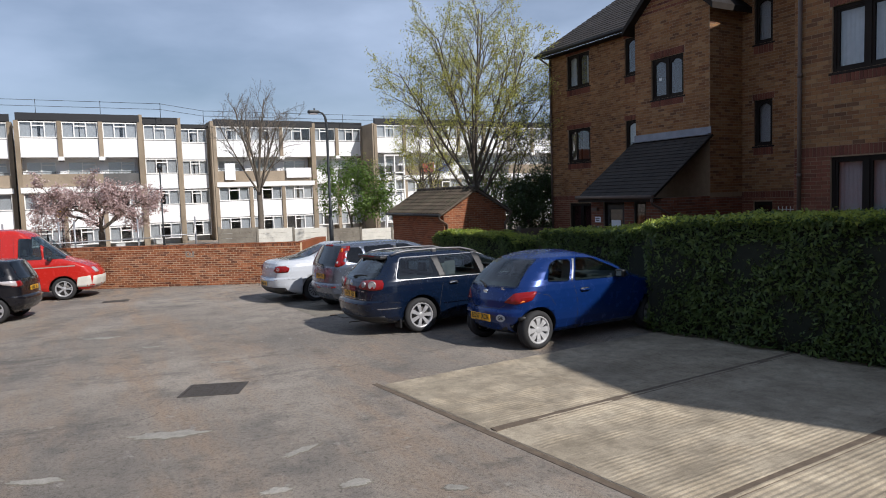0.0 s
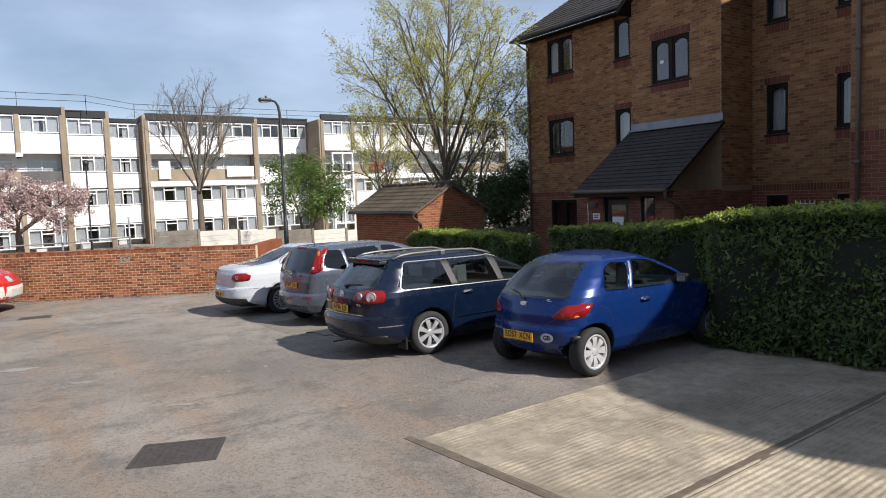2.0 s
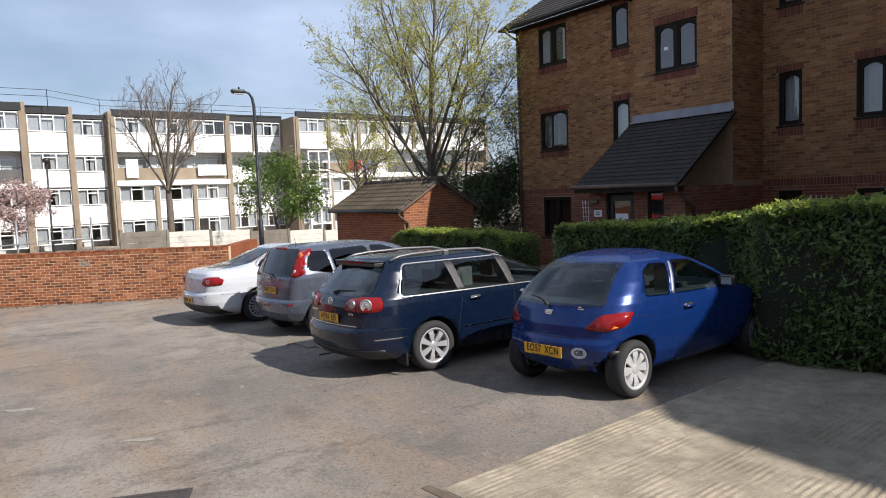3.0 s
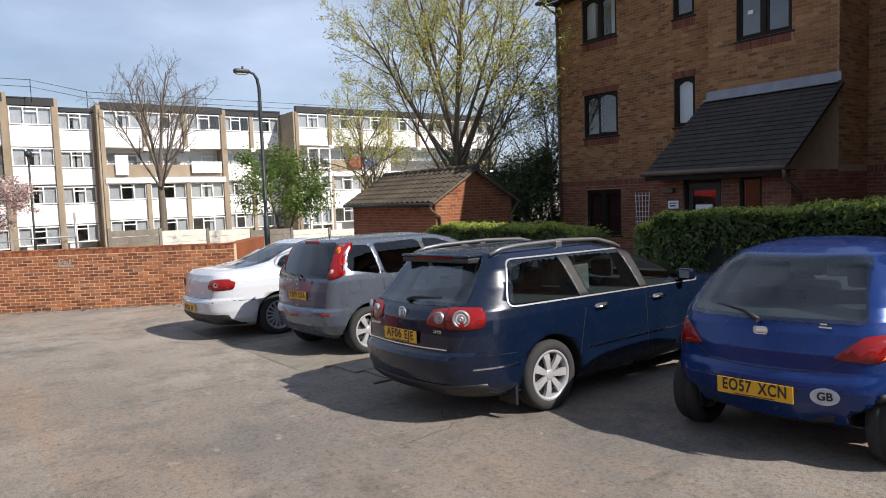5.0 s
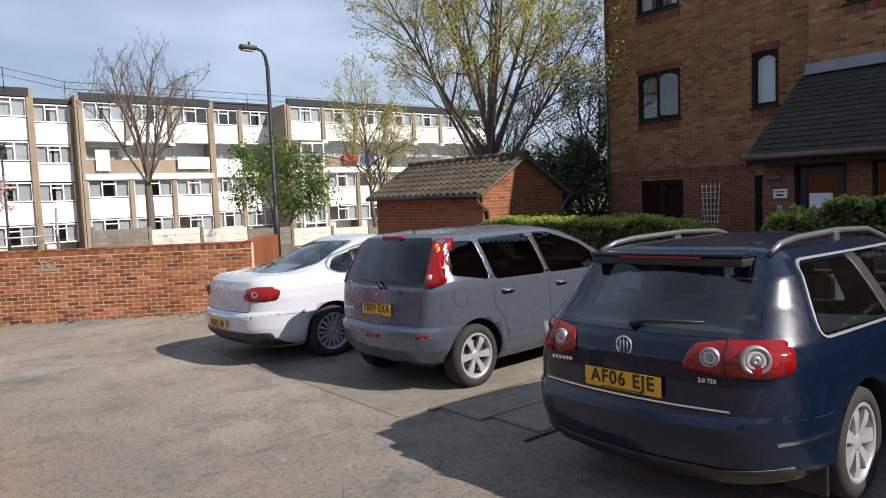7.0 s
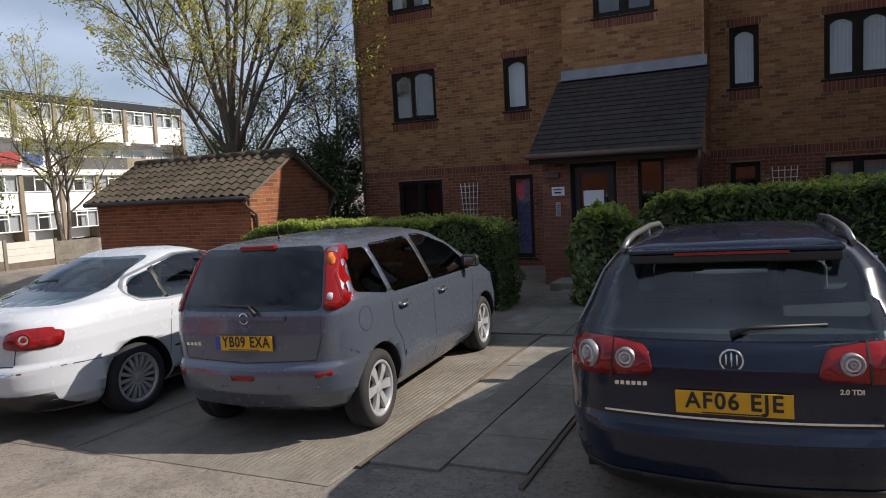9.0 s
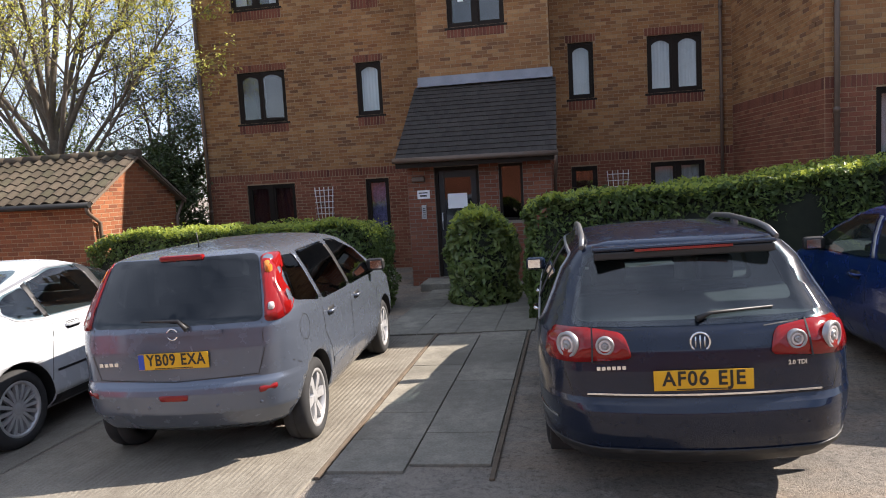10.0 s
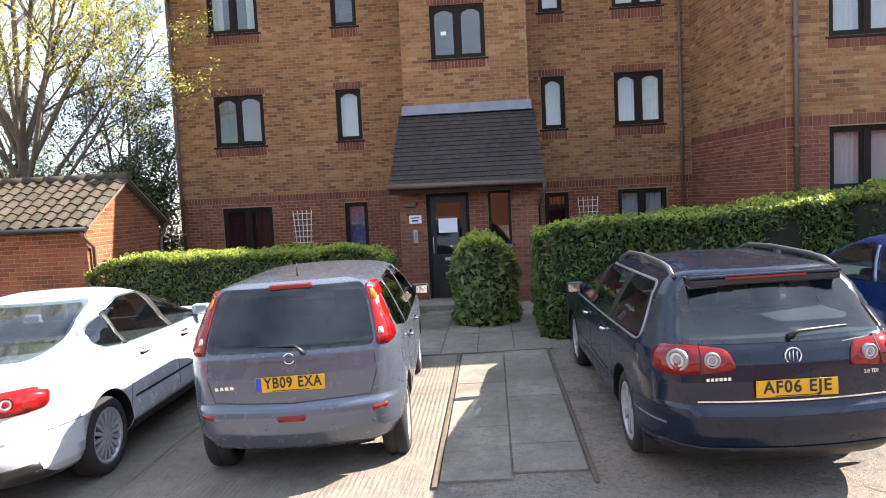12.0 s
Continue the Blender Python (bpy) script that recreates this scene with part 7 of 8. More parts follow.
def build_black_and_van():
    c, sh, body = car("hatchback_car", pose(-20.08, -1.31, 0, 0, 0, 165), "black hatchback car with alloy wheels", HATCH, M["black_car"], (0.70, 3.26), 0.31,
                      [[(0.40, 1.12), (0.86, 1.04), (0.80, 1.36), (0.55, 1.37)], [(0.96, 1.035), (1.70, 1.02), (1.62, 1.385), (0.90, 1.375)], [(1.80, 1.02), (2.85, 0.995), (2.45, 1.24), (1.98, 1.38), (1.74, 1.39)]],
                      [(-0.60, 1.05), (0.60, 1.05), (0.52, 1.40), (-0.52, 1.40)], M["privacy_pane"], 0.95, ("twin", 7, M["alloy"]))
    for s in (-1, 1):
        part("tail_lamp", sh.patch(rounded([(0.55 * s, 0.86), (0.80 * s, 0.84), (0.80 * s, 0.98), (0.6 * s, 0.99)], 0.03), "tail", 0.013, 0.02), M["red_lens"], c, "red tail lamp")
        part("tail_lamp_side", sh.patch(rounded([(0.17, 0.85), (0.5, 0.92), (0.56, 0.99), (0.2, 0.99)], 0.03), "side", 0.013, 0.02, s), M["clear_lens"], c)
    number_plate(c, sh.tail(0, 0.77) - 0.006, 0.77, "", band=False)
    VAN = [(0.28, 0.0, 4.72, 0.9, 0.04, 0.25, 0.08, 0.28), (0.4, 0.0, 4.87, 0.96, 0.04, 0.25, 0.08, 0.28), (0.6, 0.0, 4.9, 0.98, 0.04, 0.25, 0.08, 0.28), (0.78, 0.0, 4.86, 0.985, 0.04, 0.25, 0.08, 0.26),
           (0.98, 0.0, 4.72, 0.985, 0.04, 0.25, 0.08, 0.25), (1.1, 0.0, 4.48, 0.98, 0.04, 0.25, 0.08, 0.22), (1.2, 0.0, 4.12, 0.97, 0.04, 0.22, 0.08, 0.2), (1.26, 0.0, 3.95, 0.96, 0.04, 0.2, 0.08, 0.18), (1.7, 0.0, 3.42, 0.91, 0.04, 0.2, 0.08, 0.16),
           (2.05, 0.02, 3.02, 0.86, 0.04, 0.2, 0.08, 0.16), (2.13, 0.05, 2.85, 0.8, 0.04, 0.2, 0.08, 0.16), (2.18, 0.15, 2.65, 0.62, 0.04, 0.15, 0.08, 0.14), (2.2, 0.4, 2.4, 0.25, 0.04, 0.1, 0.08, 0.1)]
    v, sv, vb = car("van", pose(-25.5, -4.5, 0, 0, 0, -8), "red panel van with grey bumper", VAN, M["red_van"], (0.95, 3.85), 0.335,
                    [[(2.72, 1.27), (3.33, 1.26), (3.28, 1.88), (2.76, 1.9)], [(3.4, 1.26), (3.92, 1.25), (3.5, 1.68), (3.38, 1.82)]],
                    [(-0.74, 1.32), (0.74, 1.32), (0.68, 1.93), (-0.68, 1.93)], M["car_pane"], 1.15, ("twin", 5, M["alloy"]), "van")
    for s in (-1, 1):
        part("side_stripe", sv.strip([(0.2, 1.0), (2.6, 1.0), (4.2, 1.02)], "side", 0.03, 0.004, s), M["patch"], v)
        part("head_lamp", sv.patch(rounded([(0.5 * s, 0.78), (0.76 * s, 0.78), (0.76 * s, 0.94), (0.55 * s, 0.95)], 0.04), "nose", 0.004, 0.02), M["clear_lens"], v)
        part("bumper_side", sv.patch(rounded([(4.2, 0.36), (4.62, 0.36), (4.6, 0.7), (4.25, 0.66)], 0.04), "side", 0.008, 0.03, s), M["fence_panel"], v, "grey bumper")
        mirror(v, sv, 3.5, 1.2, s, M["black"])
    part("bumper", sv.patch(rounded([(-0.92, 0.36), (0.92, 0.36), (0.92, 0.68), (-0.92, 0.68)], 0.04), "nose", 0.01, 0.03), M["fence_panel"], v, "grey bumper")
    seams(v, sv, [[(2.62, 2.0), (2.62, 0.42)], [(4.0, 1.18), (3.98, 0.8)], [(2.3, 1.95), (2.3, 1.1), (0.3, 1.1)]], "side")
    seats(v, (2.75,), 1.35, 0.45, M["cloth_seat"], 0.8)


build_estate()
build_hatch()
build_saloon()
build_small()
build_black_and_van()


# ---- hedges, trees ----
def leaf_cloud(name, pts, normals, size, material, parent, seed, spread=0.9, label=""):
    """Many small folded leaves round the given places, as one mesh."""
    rng = np.random.default_rng(seed)
    n = len(pts)
    d = normals + rng.normal(0, spread, (n, 3))
    d /= np.linalg.norm(d, axis=1)[:, None] + 1e-9
    a = np.cross(d, rng.normal(0, 1, (n, 3)))
    a /= np.linalg.norm(a, axis=1)[:, None] + 1e-9
    b = np.cross(d, a)
    s = size * rng.uniform(0.6, 1.3, n)[:, None]
    tip, w = a * s, b * s * 0.42
    mid = pts + d * s * 0.12
    v = np.stack([pts - tip, mid + w, pts + tip, mid - w], 1).reshape(-1, 3)
    k = np.arange(n) * 4
    f = np.stack([k, k + 1, k + 2, k + 3], 1)
    me = bpy.data.meshes.new(name)
    me.from_pydata(v.tolist(), [], f.tolist())
    ob = mesh_part(name, me, material, parent, label)
    tagged(ob, kind="stuff")
    return ob


def hedge(label, x0, x1, y0, y1, z_of, seed, density, size, material, front_of=None):
    """A clipped hedge: lumpy core, near black for the shade inside, and a skin of leaves. z_of and front_of give its
    top and its front along x.
    """
    rng = np.random.default_rng(seed)
    h = thing("hedge", pose((x0 + x1) / 2, (y0 + y1) / 2, 0), label, "hedge", "hedges")
    o = np.array([(x0 + x1) / 2, (y0 + y1) / 2, 0])
    front_of = front_of or (lambda x: y0)
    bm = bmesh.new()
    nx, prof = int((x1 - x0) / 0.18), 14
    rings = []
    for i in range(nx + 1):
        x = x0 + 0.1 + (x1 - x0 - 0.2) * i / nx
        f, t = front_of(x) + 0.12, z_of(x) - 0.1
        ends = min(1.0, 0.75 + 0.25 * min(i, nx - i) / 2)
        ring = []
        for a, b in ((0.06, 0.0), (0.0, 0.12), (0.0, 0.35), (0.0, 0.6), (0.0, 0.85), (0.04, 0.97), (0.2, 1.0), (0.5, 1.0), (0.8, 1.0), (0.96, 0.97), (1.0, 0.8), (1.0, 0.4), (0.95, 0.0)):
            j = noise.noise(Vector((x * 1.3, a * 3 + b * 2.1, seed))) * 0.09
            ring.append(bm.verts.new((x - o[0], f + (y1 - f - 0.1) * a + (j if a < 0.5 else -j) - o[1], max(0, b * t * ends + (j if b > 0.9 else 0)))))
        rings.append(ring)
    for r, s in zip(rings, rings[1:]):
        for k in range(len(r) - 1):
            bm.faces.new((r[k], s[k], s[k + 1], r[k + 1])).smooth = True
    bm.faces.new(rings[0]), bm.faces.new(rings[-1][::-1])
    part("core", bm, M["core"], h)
    pts, nor = [], []

    def lump(x, u):
        return 0.12 * noise.noise(Vector((x * 1.6, u * 1.6, seed + 3))) + 0.05 * noise.noise(Vector((x * 6, u * 6, seed)))

    for _ in range(int(density * (x1 - x0) * 1.7)):
        x, u = rng.uniform(x0, x1), rng.uniform(0.02, 1)
        z = u * z_of(x)
        pts.append((x, front_of(x) + 0.05 - lump(x, z) + 0.1 * max(0, u - 0.9) * 8 * 0.1 + rng.uniform(0, 0.09), z))
        nor.append((0, -1, 0.35))
    for _ in range(int(density * (x1 - x0) * (y1 - y0))):
        x = rng.uniform(x0, x1)
        f = front_of(x)
        y = rng.uniform(f, y1)
        pts.append((x, y, z_of(x) + lump(x, y) - rng.uniform(0, 0.07) + (rng.uniform(0, 0.07) if rng.random() < 0.15 else 0)))
        nor.append((0, -0.2, 1))
    for xe, s in ((x0, -1), (x1, 1)):
        for _ in range(int(density * (y1 - y0) * 1.6)):
            f = front_of(xe)
            y, u = rng.uniform(f, y1), rng.uniform(0.02, 1)
            pts.append((xe + s * (lump(y, u * 2) - rng.uniform(0, 0.08)), y, u * z_of(xe)))
            nor.append((s, 0, 0.3))
    # extra leaves along the top, tinted lighter to stand for sun on it
    fresh = []
    for _ in range(int(density * 1.1 * (x1 - x0))):
        x = rng.uniform(x0, x1)
        y = front_of(x) + abs(rng.normal(0, 0.5 * (y1 - y0)))
        fresh.append((x, min(y, y1), z_of(x) + lump(x, y) + rng.uniform(-0.05, 0.06)))
    leaf_cloud("new_growth", np.array(fresh) - o, np.tile([0, -0.3, 1.0], (len(fresh), 1)), size * 0.9, M["new_growth"], h, seed + 50, label="paler yellow-green top leaves, coloured as sunlit")
    leaf_cloud("foliage", np.array(pts) - o, np.array(nor, float), size, material, h, seed)
    return settle(h)


class Wood:
    """Collects tapering limbs as raw mesh data."""

    def __init__(self):
        self.v, self.f, self.tips, self.fine = [], [], [], None

    def limb(self, pts, radii, sides):
        base = len(self.v)
        for i, p in enumerate(pts):
            d = (pts[min(i + 1, len(pts) - 1)] - pts[max(i - 1, 0)]).normalized()
            a = d.orthogonal().normalized()
            b = d.cross(a)
            for k in range(sides):
                t = 2 * math.pi * k / sides
                self.v.append(p + (a * math.cos(t) + b * math.sin(t)) * radii[i])
        for i in range(len(pts) - 1):
            for k in range(sides):
                q = base + i * sides
                self.f.append((q + k, q + (k + 1) % sides, q + sides + (k + 1) % sides, q + sides + k))

    def mesh(self, name):
        me = bpy.data.meshes.new(name)
        me.from_pydata([tuple(v) for v in self.v], [], self.f)
        for p in me.polygons:
            p.use_smooth = True
        return me


def grow(w, rng, at, d, length, radius, level, spec):
    """One limb with its children. spec: per level (children, length ratio, angle, droop or lift)."""
    n = 6 if level < 2 else 4
    pts, radii, p, u = [at.copy()], [radius], at.copy(), d.copy()
    kids, ratio, angle, lift, wob = spec[level]
    for i in range(n):
        u = (u + Vector((rng.gauss(0, wob), rng.gauss(0, wob), rng.gauss(0, wob) + lift))).normalized()
        p = p + u * length / n
        pts.append(p.copy())
        radii.append(max(0.004, radius * (1 - 0.72 * (i + 1) / n)))
    (w.fine if level >= 2 and w.fine else w).limb(pts, radii, 8 if level == 0 else 6 if level == 1 else 4 if level == 2 else 3)
    last = level == len(spec) - 1
    for i in range(1, len(pts)):
        if last or level >= len(spec) - 2:
            w.tips.append((pts[i].copy(), u.copy(), level))
    if last:
        return
    for k in range(kids):
        t = (0.28 if level else 0.35) + (0.72 if level else 0.65) * (k + rng.random()) / kids
        i = min(n - 1, int(t * n))
        s = pts[i].lerp(pts[i + 1], t * n - i)
        dd = (pts[i + 1] - pts[i]).normalized()
        az = rng.uniform(0, 2 * math.pi) if level else 2.4 * k + rng.uniform(-0.4, 0.4)
        o = dd.orthogonal().normalized()
        o = Matrix.Rotation(az, 3, dd) @ o
        an = radians(angle) * rng.uniform(0.65, 1.25)
        grow(w, rng, s, (dd * math.cos(an) + o * math.sin(an)).normalized(), length * ratio * rng.uniform(0.7, 1.15) * (1.1 - 0.45 * t), radii[i] * 0.55, level + 1, spec)


def tree(label, place, stems, spec, bark, leaves, leaf_size, per_tip, seed, skip=0.0, spread=0.12, fork=0.0, rise=0.09):
    rng = random.Random(seed)
    t = thing("tree", pose(*place), label, "tree", "trees")
    w = Wood()
    w.fine = Wood()
    if fork:
        w.limb([Vector((0, 0, -0.05)), Vector((0.02, 0, fork * 0.3)), Vector((0, 0.02, fork * 0.7)), Vector((0, 0, fork + 0.1))], [0.24, 0.19, 0.18, 0.16], 10)
        if rise > 0.1:
            top = fork + rise * len(stems)
            w.limb([Vector((0, 0, fork)), Vector((0.03, -0.02, (fork * 2 + top) / 3)), Vector((-0.02, 0.03, (fork + top * 2) / 3)), Vector((0, 0, top + 0.1))], [0.165, 0.14, 0.11, 0.08], 10)
    for i, (d, length, radius) in enumerate(stems):
        grow(w, rng, Vector((0, 0, fork + rise * i if fork else -0.05)), Vector(d).normalized(), length, radius, 0, spec)
    mesh_part("trunk", w.mesh("trunk"), bark, t)
    if w.fine.v:
        tagged(mesh_part("twig", w.fine.mesh("twig"), bark, t), kind="stuff")
    if leaves:
        g = np.random.default_rng(seed)
        pts = []
        for p, u, lv in w.tips:
            if rng.random() < skip:
                continue
            for _ in range(per_tip):
                pts.append((p.x + g.normal(0, spread), p.y + g.normal(0, spread), p.z + g.normal(0, spread)))
        if pts:
            leaf_cloud("crown", np.array(pts), np.tile([0, 0, 1.0], (len(pts), 1)), leaf_size, leaves, t, seed, 1.2)
    return t


def build_plants():
    hedge("tall clipped privet hedge with glossy dark green leaves", -13.7, 1.2, 8.2, 10.2, lambda x: float(np.interp(x, [-13.7, -13.4, -11.5, -9.3, -8.6, 2], [1.45, 1.56, 1.6, 1.74, 1.86, 1.88])), 5, 1400, 0.042, M["hedge"],
          lambda x: float(np.interp(x, [-13.7, -13.5, -9.35, -9.1, -7, 2], [9.3, 9.1, 9.1, 7.95, 8.1, 8.25])))
    hedge("low clipped hedge with yellow-green tips before the flats", -20.9, -15.95, 10.1, 11.1, lambda x: float(np.interp(x, [-20.9, -20.5, -16.2, -15.95], [1.3, 1.5, 1.37, 1.2])), 6, 1300, 0.037, M["hedge"])
    hedge("rounded laurel bush with large leaves beside the path", -14.98, -13.98, 10.2, 11.2, lambda x: 1.4 - 2.2 * max(0, abs(x + 14.48) - 0.1) ** 2, 7, 620, 0.08, M["laurel"], lambda x: 10.2 + 1.6 * (x + 14.48) ** 2)
    big = [(8, 0.6, 46, 0.02, 0.06), (8, 0.58, 40, 0.05, 0.08), (6, 0.55, 36, 0.06, 0.1), (0, 0, 0, 0.04, 0.15)]
    fan = []
    for k in range(15):
        tilt, az = radians(45) * math.sqrt((14.4 - k) / 15), 2.4 * k
        fan.append(((math.sin(tilt) * math.cos(az), math.sin(tilt) * math.sin(az), math.cos(tilt)), 6.0 - 1.0 * tilt, 0.05 + 0.002 * k))
    rising = [(10, 0.42, 40, 0.028, 0.03), (6, 0.5, 38, 0.04, 0.06), (4, 0.5, 36, 0.04, 0.1), (0, 0, 0, 0.03, 0.14)]
    tree("tall spring tree with many rising limbs and sparse yellow-green leaf", (-24.6, 14.1, -0.5), fan, rising, M["bark"], M["bud"], 0.045, 3, 11, 0.45, 0.1, 2.0, 0.16)
    tree("ivy-covered tree with tangled twigs behind the shed", (-27.5, 17.6, -0.55), [((0, 0.1, 1), 5.0, 0.12), ((0.2, -0.2, 1), 4.6, 0.1)], big[:3] + [(0, 0, 0, 0, 0.2)], M["bark"], M["bud"], 0.04, 2, 12, 0.6, 0.14)
    tree("dark evergreen bush between shed and flats", (-23.4, 16.2, -0.45), [((0.1, 0, 1), 3.2, 0.07), ((-0.3, 0.1, 1), 3.0, 0.07), ((0.2, -0.3, 1), 2.6, 0.06), ((0.0, 0.4, 1), 3.3, 0.07)], [(7, 0.6, 50, 0.0, 0.12), (6, 0.6, 50, 0, 0.15), (0, 0, 0, 0, 0.2)], M["bark"], M["ivy"], 0.06, 22, 13, 0.0, 0.2)
    tree("dense twiggy tree with ivy and yellow-green leaf", (-25.2, 19.2, -0.5), [((0.0, 0.0, 1), 5.6, 0.1), ((0.25, 0.1, 1), 5.2, 0.09), ((-0.2, -0.2, 1), 5.4, 0.09)], [(8, 0.6, 46, 0.02, 0.07), (8, 0.55, 42, 0.03, 0.1), (7, 0.5, 42, 0.02, 0.14), (0, 0, 0, 0, 0.2)], M["bark"], M["ivy"], 0.05, 3, 21, 0.35, 0.14)
    tree("leafy shrub in yellow-green leaf behind the shed", (-26.5, 16.0, -0.5), [((0.1, 0.1, 1), 3.6, 0.06), ((-0.2, 0.2, 1), 3.4, 0.06), ((0.2, -0.2, 1), 3.2, 0.05)], [(8, 0.6, 46, 0.02, 0.1), (7, 0.55, 42, 0.02, 0.14), (0, 0, 0, 0, 0.2)], M["bark"], M["green_leaf"], 0.05, 6, 22, 0.2, 0.2)
    bare = [(13, 0.62, 46, 0.05, 0.05), (8, 0.55, 40, 0.04, 0.1), (7, 0.5, 40, 0.03, 0.14), (0, 0, 0, 0.02, 0.2)]
    spread = []
    for k in range(9):
        tilt, az = radians(40) * math.sqrt((8.4 - k) / 9), 2.4 * k
        spread.append(((math.sin(tilt) * math.cos(az), math.sin(tilt) * math.sin(az), math.cos(tilt)), 5.3 - 0.9 * tilt, 0.06 + 0.005 * k))
    twiggy = [(9, 0.45, 38, 0.03, 0.04), (7, 0.5, 36, 0.04, 0.08), (5, 0.5, 36, 0.03, 0.12), (0, 0, 0, 0.02, 0.16)]
    tree("bare tree with a straight trunk before the white flats", (-44, 9.9, -0.6), spread, twiggy, M["bark"], None, 0.03, 0, 14, fork=3.2, rise=0.11)
    tree("small tree in fresh green leaf", (-41, 15.1, -0.6), [((0, -0.2, 1), 4.4, 0.1), ((0.1, 0.3, 1), 4.0, 0.08)], [(8, 0.6, 56, 0.02, 0.09), (6, 0.55, 45, 0.02, 0.15), (0, 0, 0, 0, 0.2)], M["bark"], M["green_leaf"], 0.1, 15, 15, 0.05, 0.28)
    tree("slender tree with thin yellow-green leaf", (-38.5, 19.0, -0.6), [((0.0, -0.1, 1), 6.4, 0.12), ((0.1, 0.3, 1), 5.4, 0.1)], bare, M["bark"], M["bud"], 0.06, 2, 16, 0.5, 0.12)
    umbrella = [((math.cos(1.05 * k) * 0.95, math.sin(1.05 * k) * 0.95, 0.62), 3.3, 0.11) for k in range(6)] + [((0.1, 0.05, 1), 1.9, 0.1)]
    tree("wide cherry tree in pale pink blossom", (-46, 0.9, -0.7), umbrella, [(8, 0.55, 50, -0.035, 0.1), (7, 0.55, 48, -0.02, 0.16), (4, 0.5, 45, -0.02, 0.2), (0, 0, 0, 0, 0.2)], M["bark"], M["blossom"], 0.08, 3, 17, 0.3, 0.15, 1.5)


def street_lamp(x, y, h, arm, label):
    lamp = thing("street_lamp", pose(x, y, -0.6), label, "street lamp", "street lamps")
    if arm:
        pts = [(0, 0, 0), (0, 0, 2.0), (0, 0, 2.05), (0, 0, h - 0.5), (0, -0.05, h - 0.2), (0, -0.15, h - 0.05), (0, -0.32, h)]
        part("pole", tube(bmesh.new(), pts, [0.09, 0.09, 0.06, 0.055, 0.05, 0.04, 0.035], 10), M["lamp_grey"], lamp)
        bm = boxes((-0.11, 0.11, -0.78, -0.3, h - 0.07, h + 0.07), bevel=0.05)
        part("lantern", bm, M["lamp_grey"], lamp)
        part("lens", boxes((-0.08, 0.08, -0.72, -0.38, h - 0.1, h - 0.071), bevel=0.01), M["clear_lens"], lamp)
        part("sensor", tube(bmesh.new(), [(0, -0.5, h + 0.06), (0, -0.5, h + 0.15)], 0.035, 8), M["lamp_grey"], lamp)
    else:
        part("pole", tube(bmesh.new(), [(0, 0, 0), (0, 0, 1.2), (0, 0, h - 0.3)], [0.08, 0.05, 0.045], 10), M["lamp_grey"], lamp)
        part("lantern", tube(bmesh.new(), [(0, 0, h - 0.3), (0, 0, h - 0.22), (0, 0, h - 0.05), (0, 0, h)], [0.06, 0.16, 0.17, 0.08], 12), M["lamp_grey"], lamp)


def panel_fence():
    fence = thing("fence", pose(-38, 12, 0), "pale weathered panel fence with concrete posts", "fence")
    y, k = 6.25, 0
    while y < 19.5:
        z = 0.92 - (y - 6.25) * 0.05
        wpart("post", boxes((-38.06, -37.94, y - 0.06, y + 0.06, -0.62, z + 0.12)), M["kerb"], fence)
        bm = boxes(*[(-38.03, -37.98, y + 0.065, y + 1.935, z - 0.78 + 0.26 * j + 0.005, z - 0.78 + 0.26 * (j + 1) - 0.005) for j in range(3)])
        wpart("panel", bm, M["fence_panel"] if k % 3 else M["kerb"], fence)
        wpart("plinth", boxes((-38.04, -37.97, y + 0.065, y + 1.935, -0.62, z - 0.79)), M["timber"], fence)
        y += 2.0
        k += 1


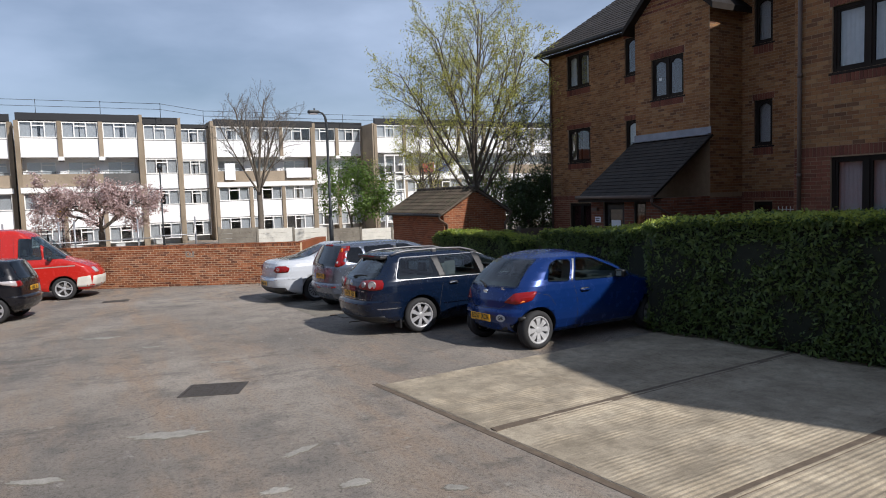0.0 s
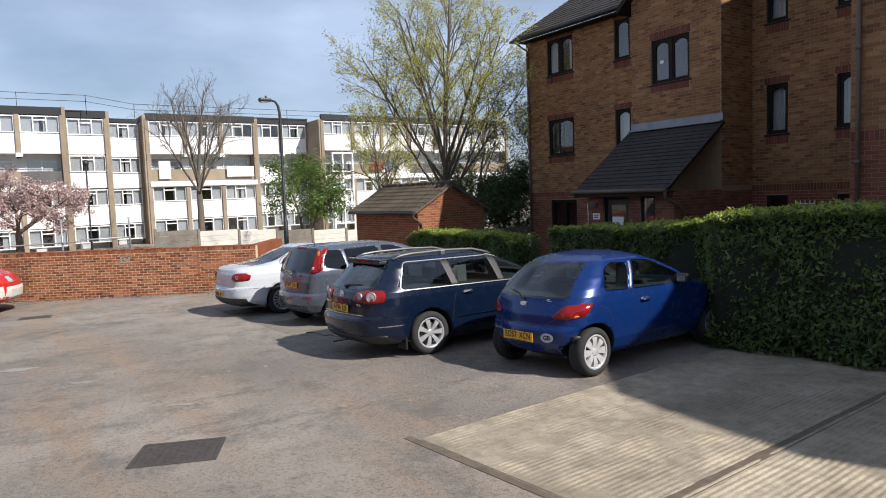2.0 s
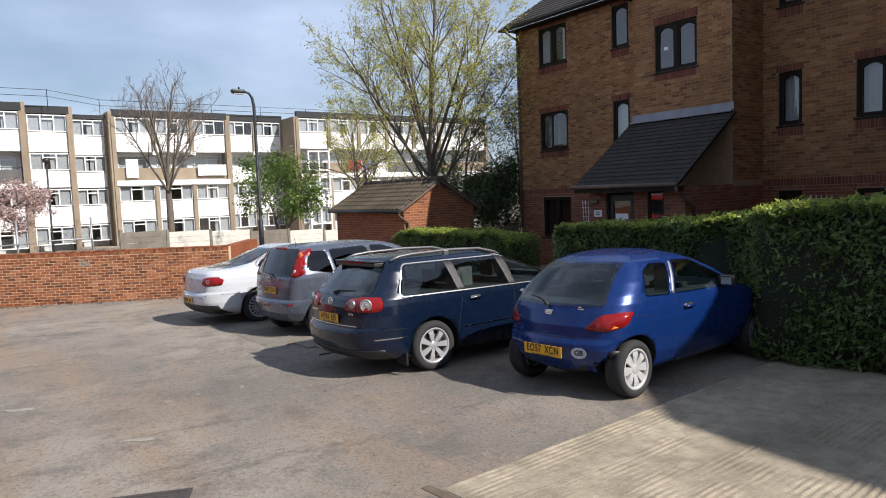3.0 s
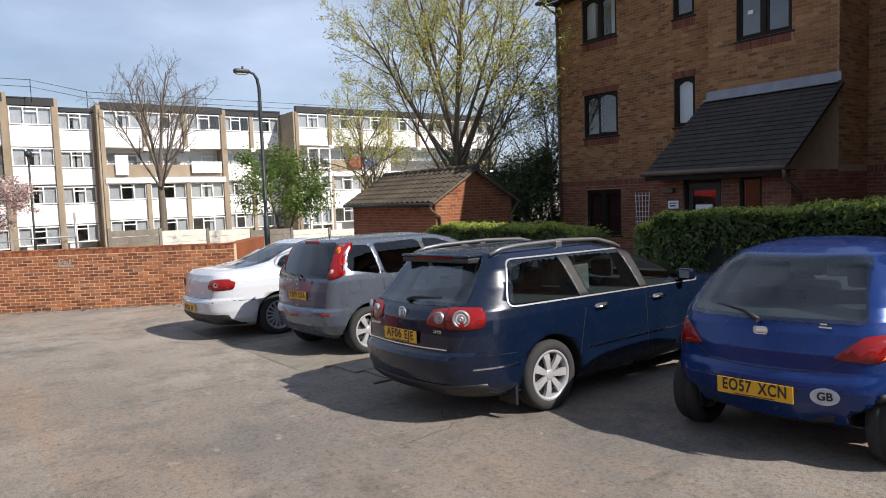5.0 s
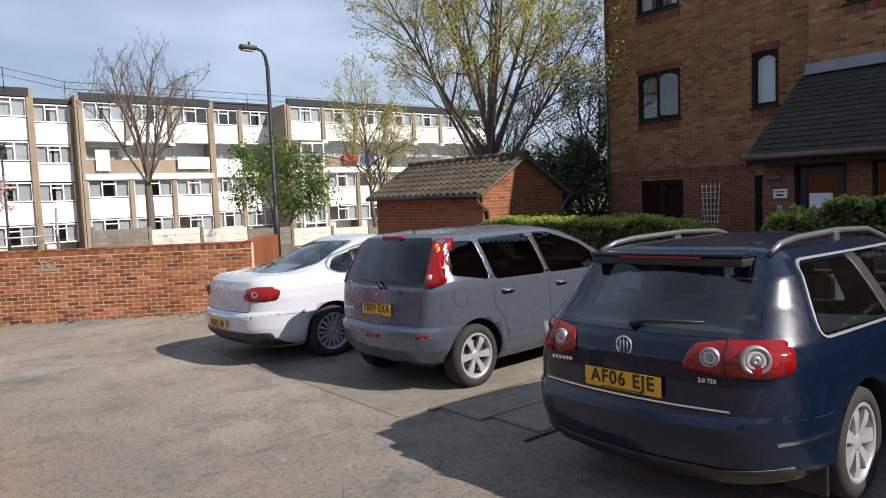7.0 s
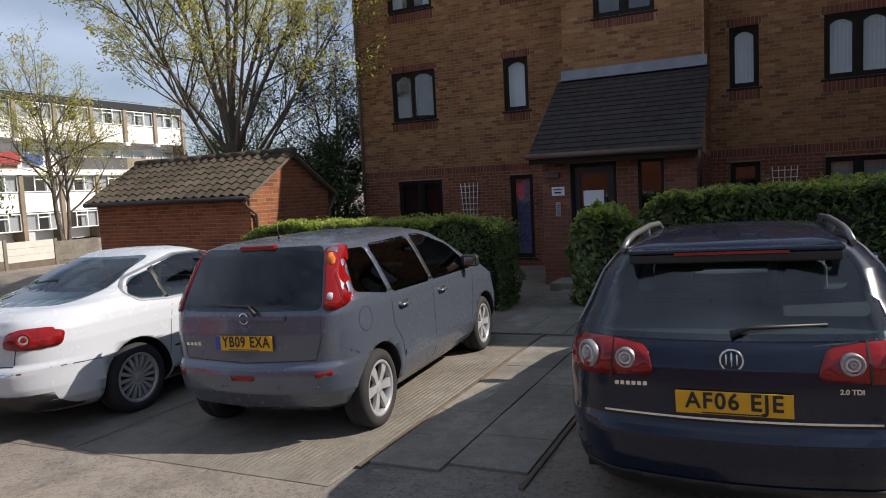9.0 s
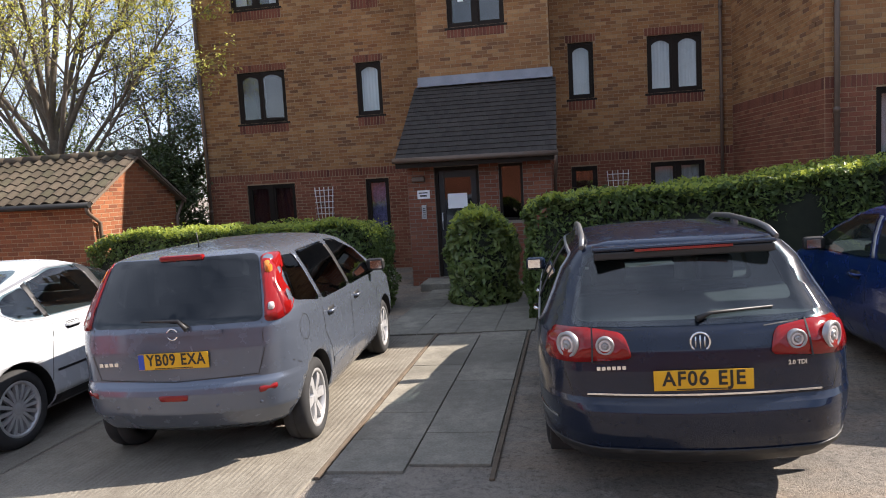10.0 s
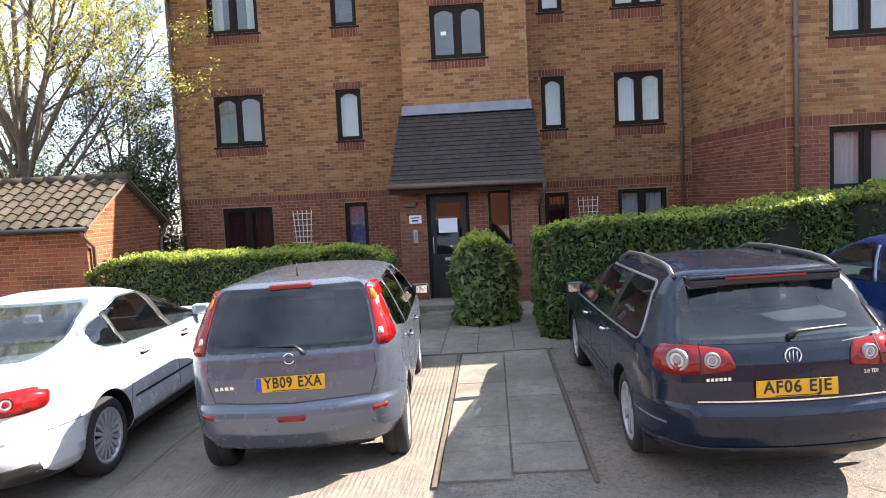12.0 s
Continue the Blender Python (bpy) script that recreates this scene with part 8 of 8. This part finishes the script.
def street_railing():
    """Grey steel posts with a low rail between the boundary wall and the street."""
    f = thing("railing", pose(-32, 1, -0.6), "thin grey steel posts with a low rail beside the street", "railing")
    for y, z in ((-2.9, 1.75), (-1.0, 1.75), (-0.45, 1.75), (1.9, 1.75), (4.2, 1.75)):
        wpart("post", tube(bmesh.new(), [(-32, y, -0.62), (-32, y, z)], 0.035, 8), M["silver"], f)
    wpart("rail", tube(bmesh.new(), [(-31.95, 2.5, 0.0), (-31.95, 2.5, 0.98), (-31.95, 4.2, 0.98), (-31.95, 4.2, 0.0)], 0.03, 8), M["silver"], f)
    wpart("rail", tube(bmesh.new(), [(-31.9, -6.0, 0.86), (-31.9, 2.4, 0.92)], 0.025, 8), M["silver"], f)


def yellow_notice():
    s = thing("road_sign", pose(-46.5, -1.1, -0.7), "small yellow notice on a grey post", "sign")
    part("post", tube(bmesh.new(), [(0, 0, 0), (0, 0, 3.1)], 0.04, 8), M["lamp_grey"], s)
    part("plate", boxes((0.045, 0.06, -0.32, 0.32, 2.45, 3.05), bevel=0.005), M["sign_yellow"], s)
    part("symbol", boxes((0.061, 0.064, -0.2, 0.2, 2.85, 2.95), (0.061, 0.064, -0.2, 0.2, 2.6, 2.68)), M["ink"], s)


def back_fence():
    f = thing("fence", pose(-22, 15.2, 0), "dark weathered timber fence beside the flats", "fence")
    for k in range(9):
        y = 13.6 + k * 0.24
        wpart("board", boxes((-21.9, -21.87, y, y + 0.23, -0.5, 0.95 + 0.01 * (k % 2))), M["timber"], f)
    wpart("post", boxes((-21.88, -21.76, 14.2, 14.32, -0.5, 1.05)), M["kerb"], f)


def sky_blocking_walls():
    """Unseen plain walls behind the walker, added to hold back low sky light."""
    h = thing("apartment_house", pose(-12, -24, 0), "unseen plain brick walls added to block low sky light", "building")
    wpart("wall", boxes((-38, 22, -28, -21, -1, 6)), M["red_brick"], h)
    wpart("wall", boxes((16, 22, -20.9, 8, -1, 6)), M["red_brick"], h)


build_plants()
ground_wear()
street_lamp(-28.2, 9.1, 6.52, True, "grey steel street lamp with a curved arm")
street_lamp(-46.0, 4.35, 5.4, False, "slim grey post-top lamp before the white flats")
panel_fence()
street_railing()
yellow_notice()
back_fence()
sky_blocking_walls()


# ---- single bricks, laid last ----
def lay_singles():
    shared = {}
    for parent, m, cells, material in LATER:
        for u, z, w, h in cells:
            key = (round(w, 3), round(h, 3), material.name)
            if key not in shared:
                shared[key] = brick_mesh("brick", [(0, 0, w, h)])
                shared[key].materials.append(material)
            ob = new("brick", shared[key])
            ob.parent = parent
            ob.matrix_local = m @ Matrix.Translation((u, 0, z))


lay_singles()
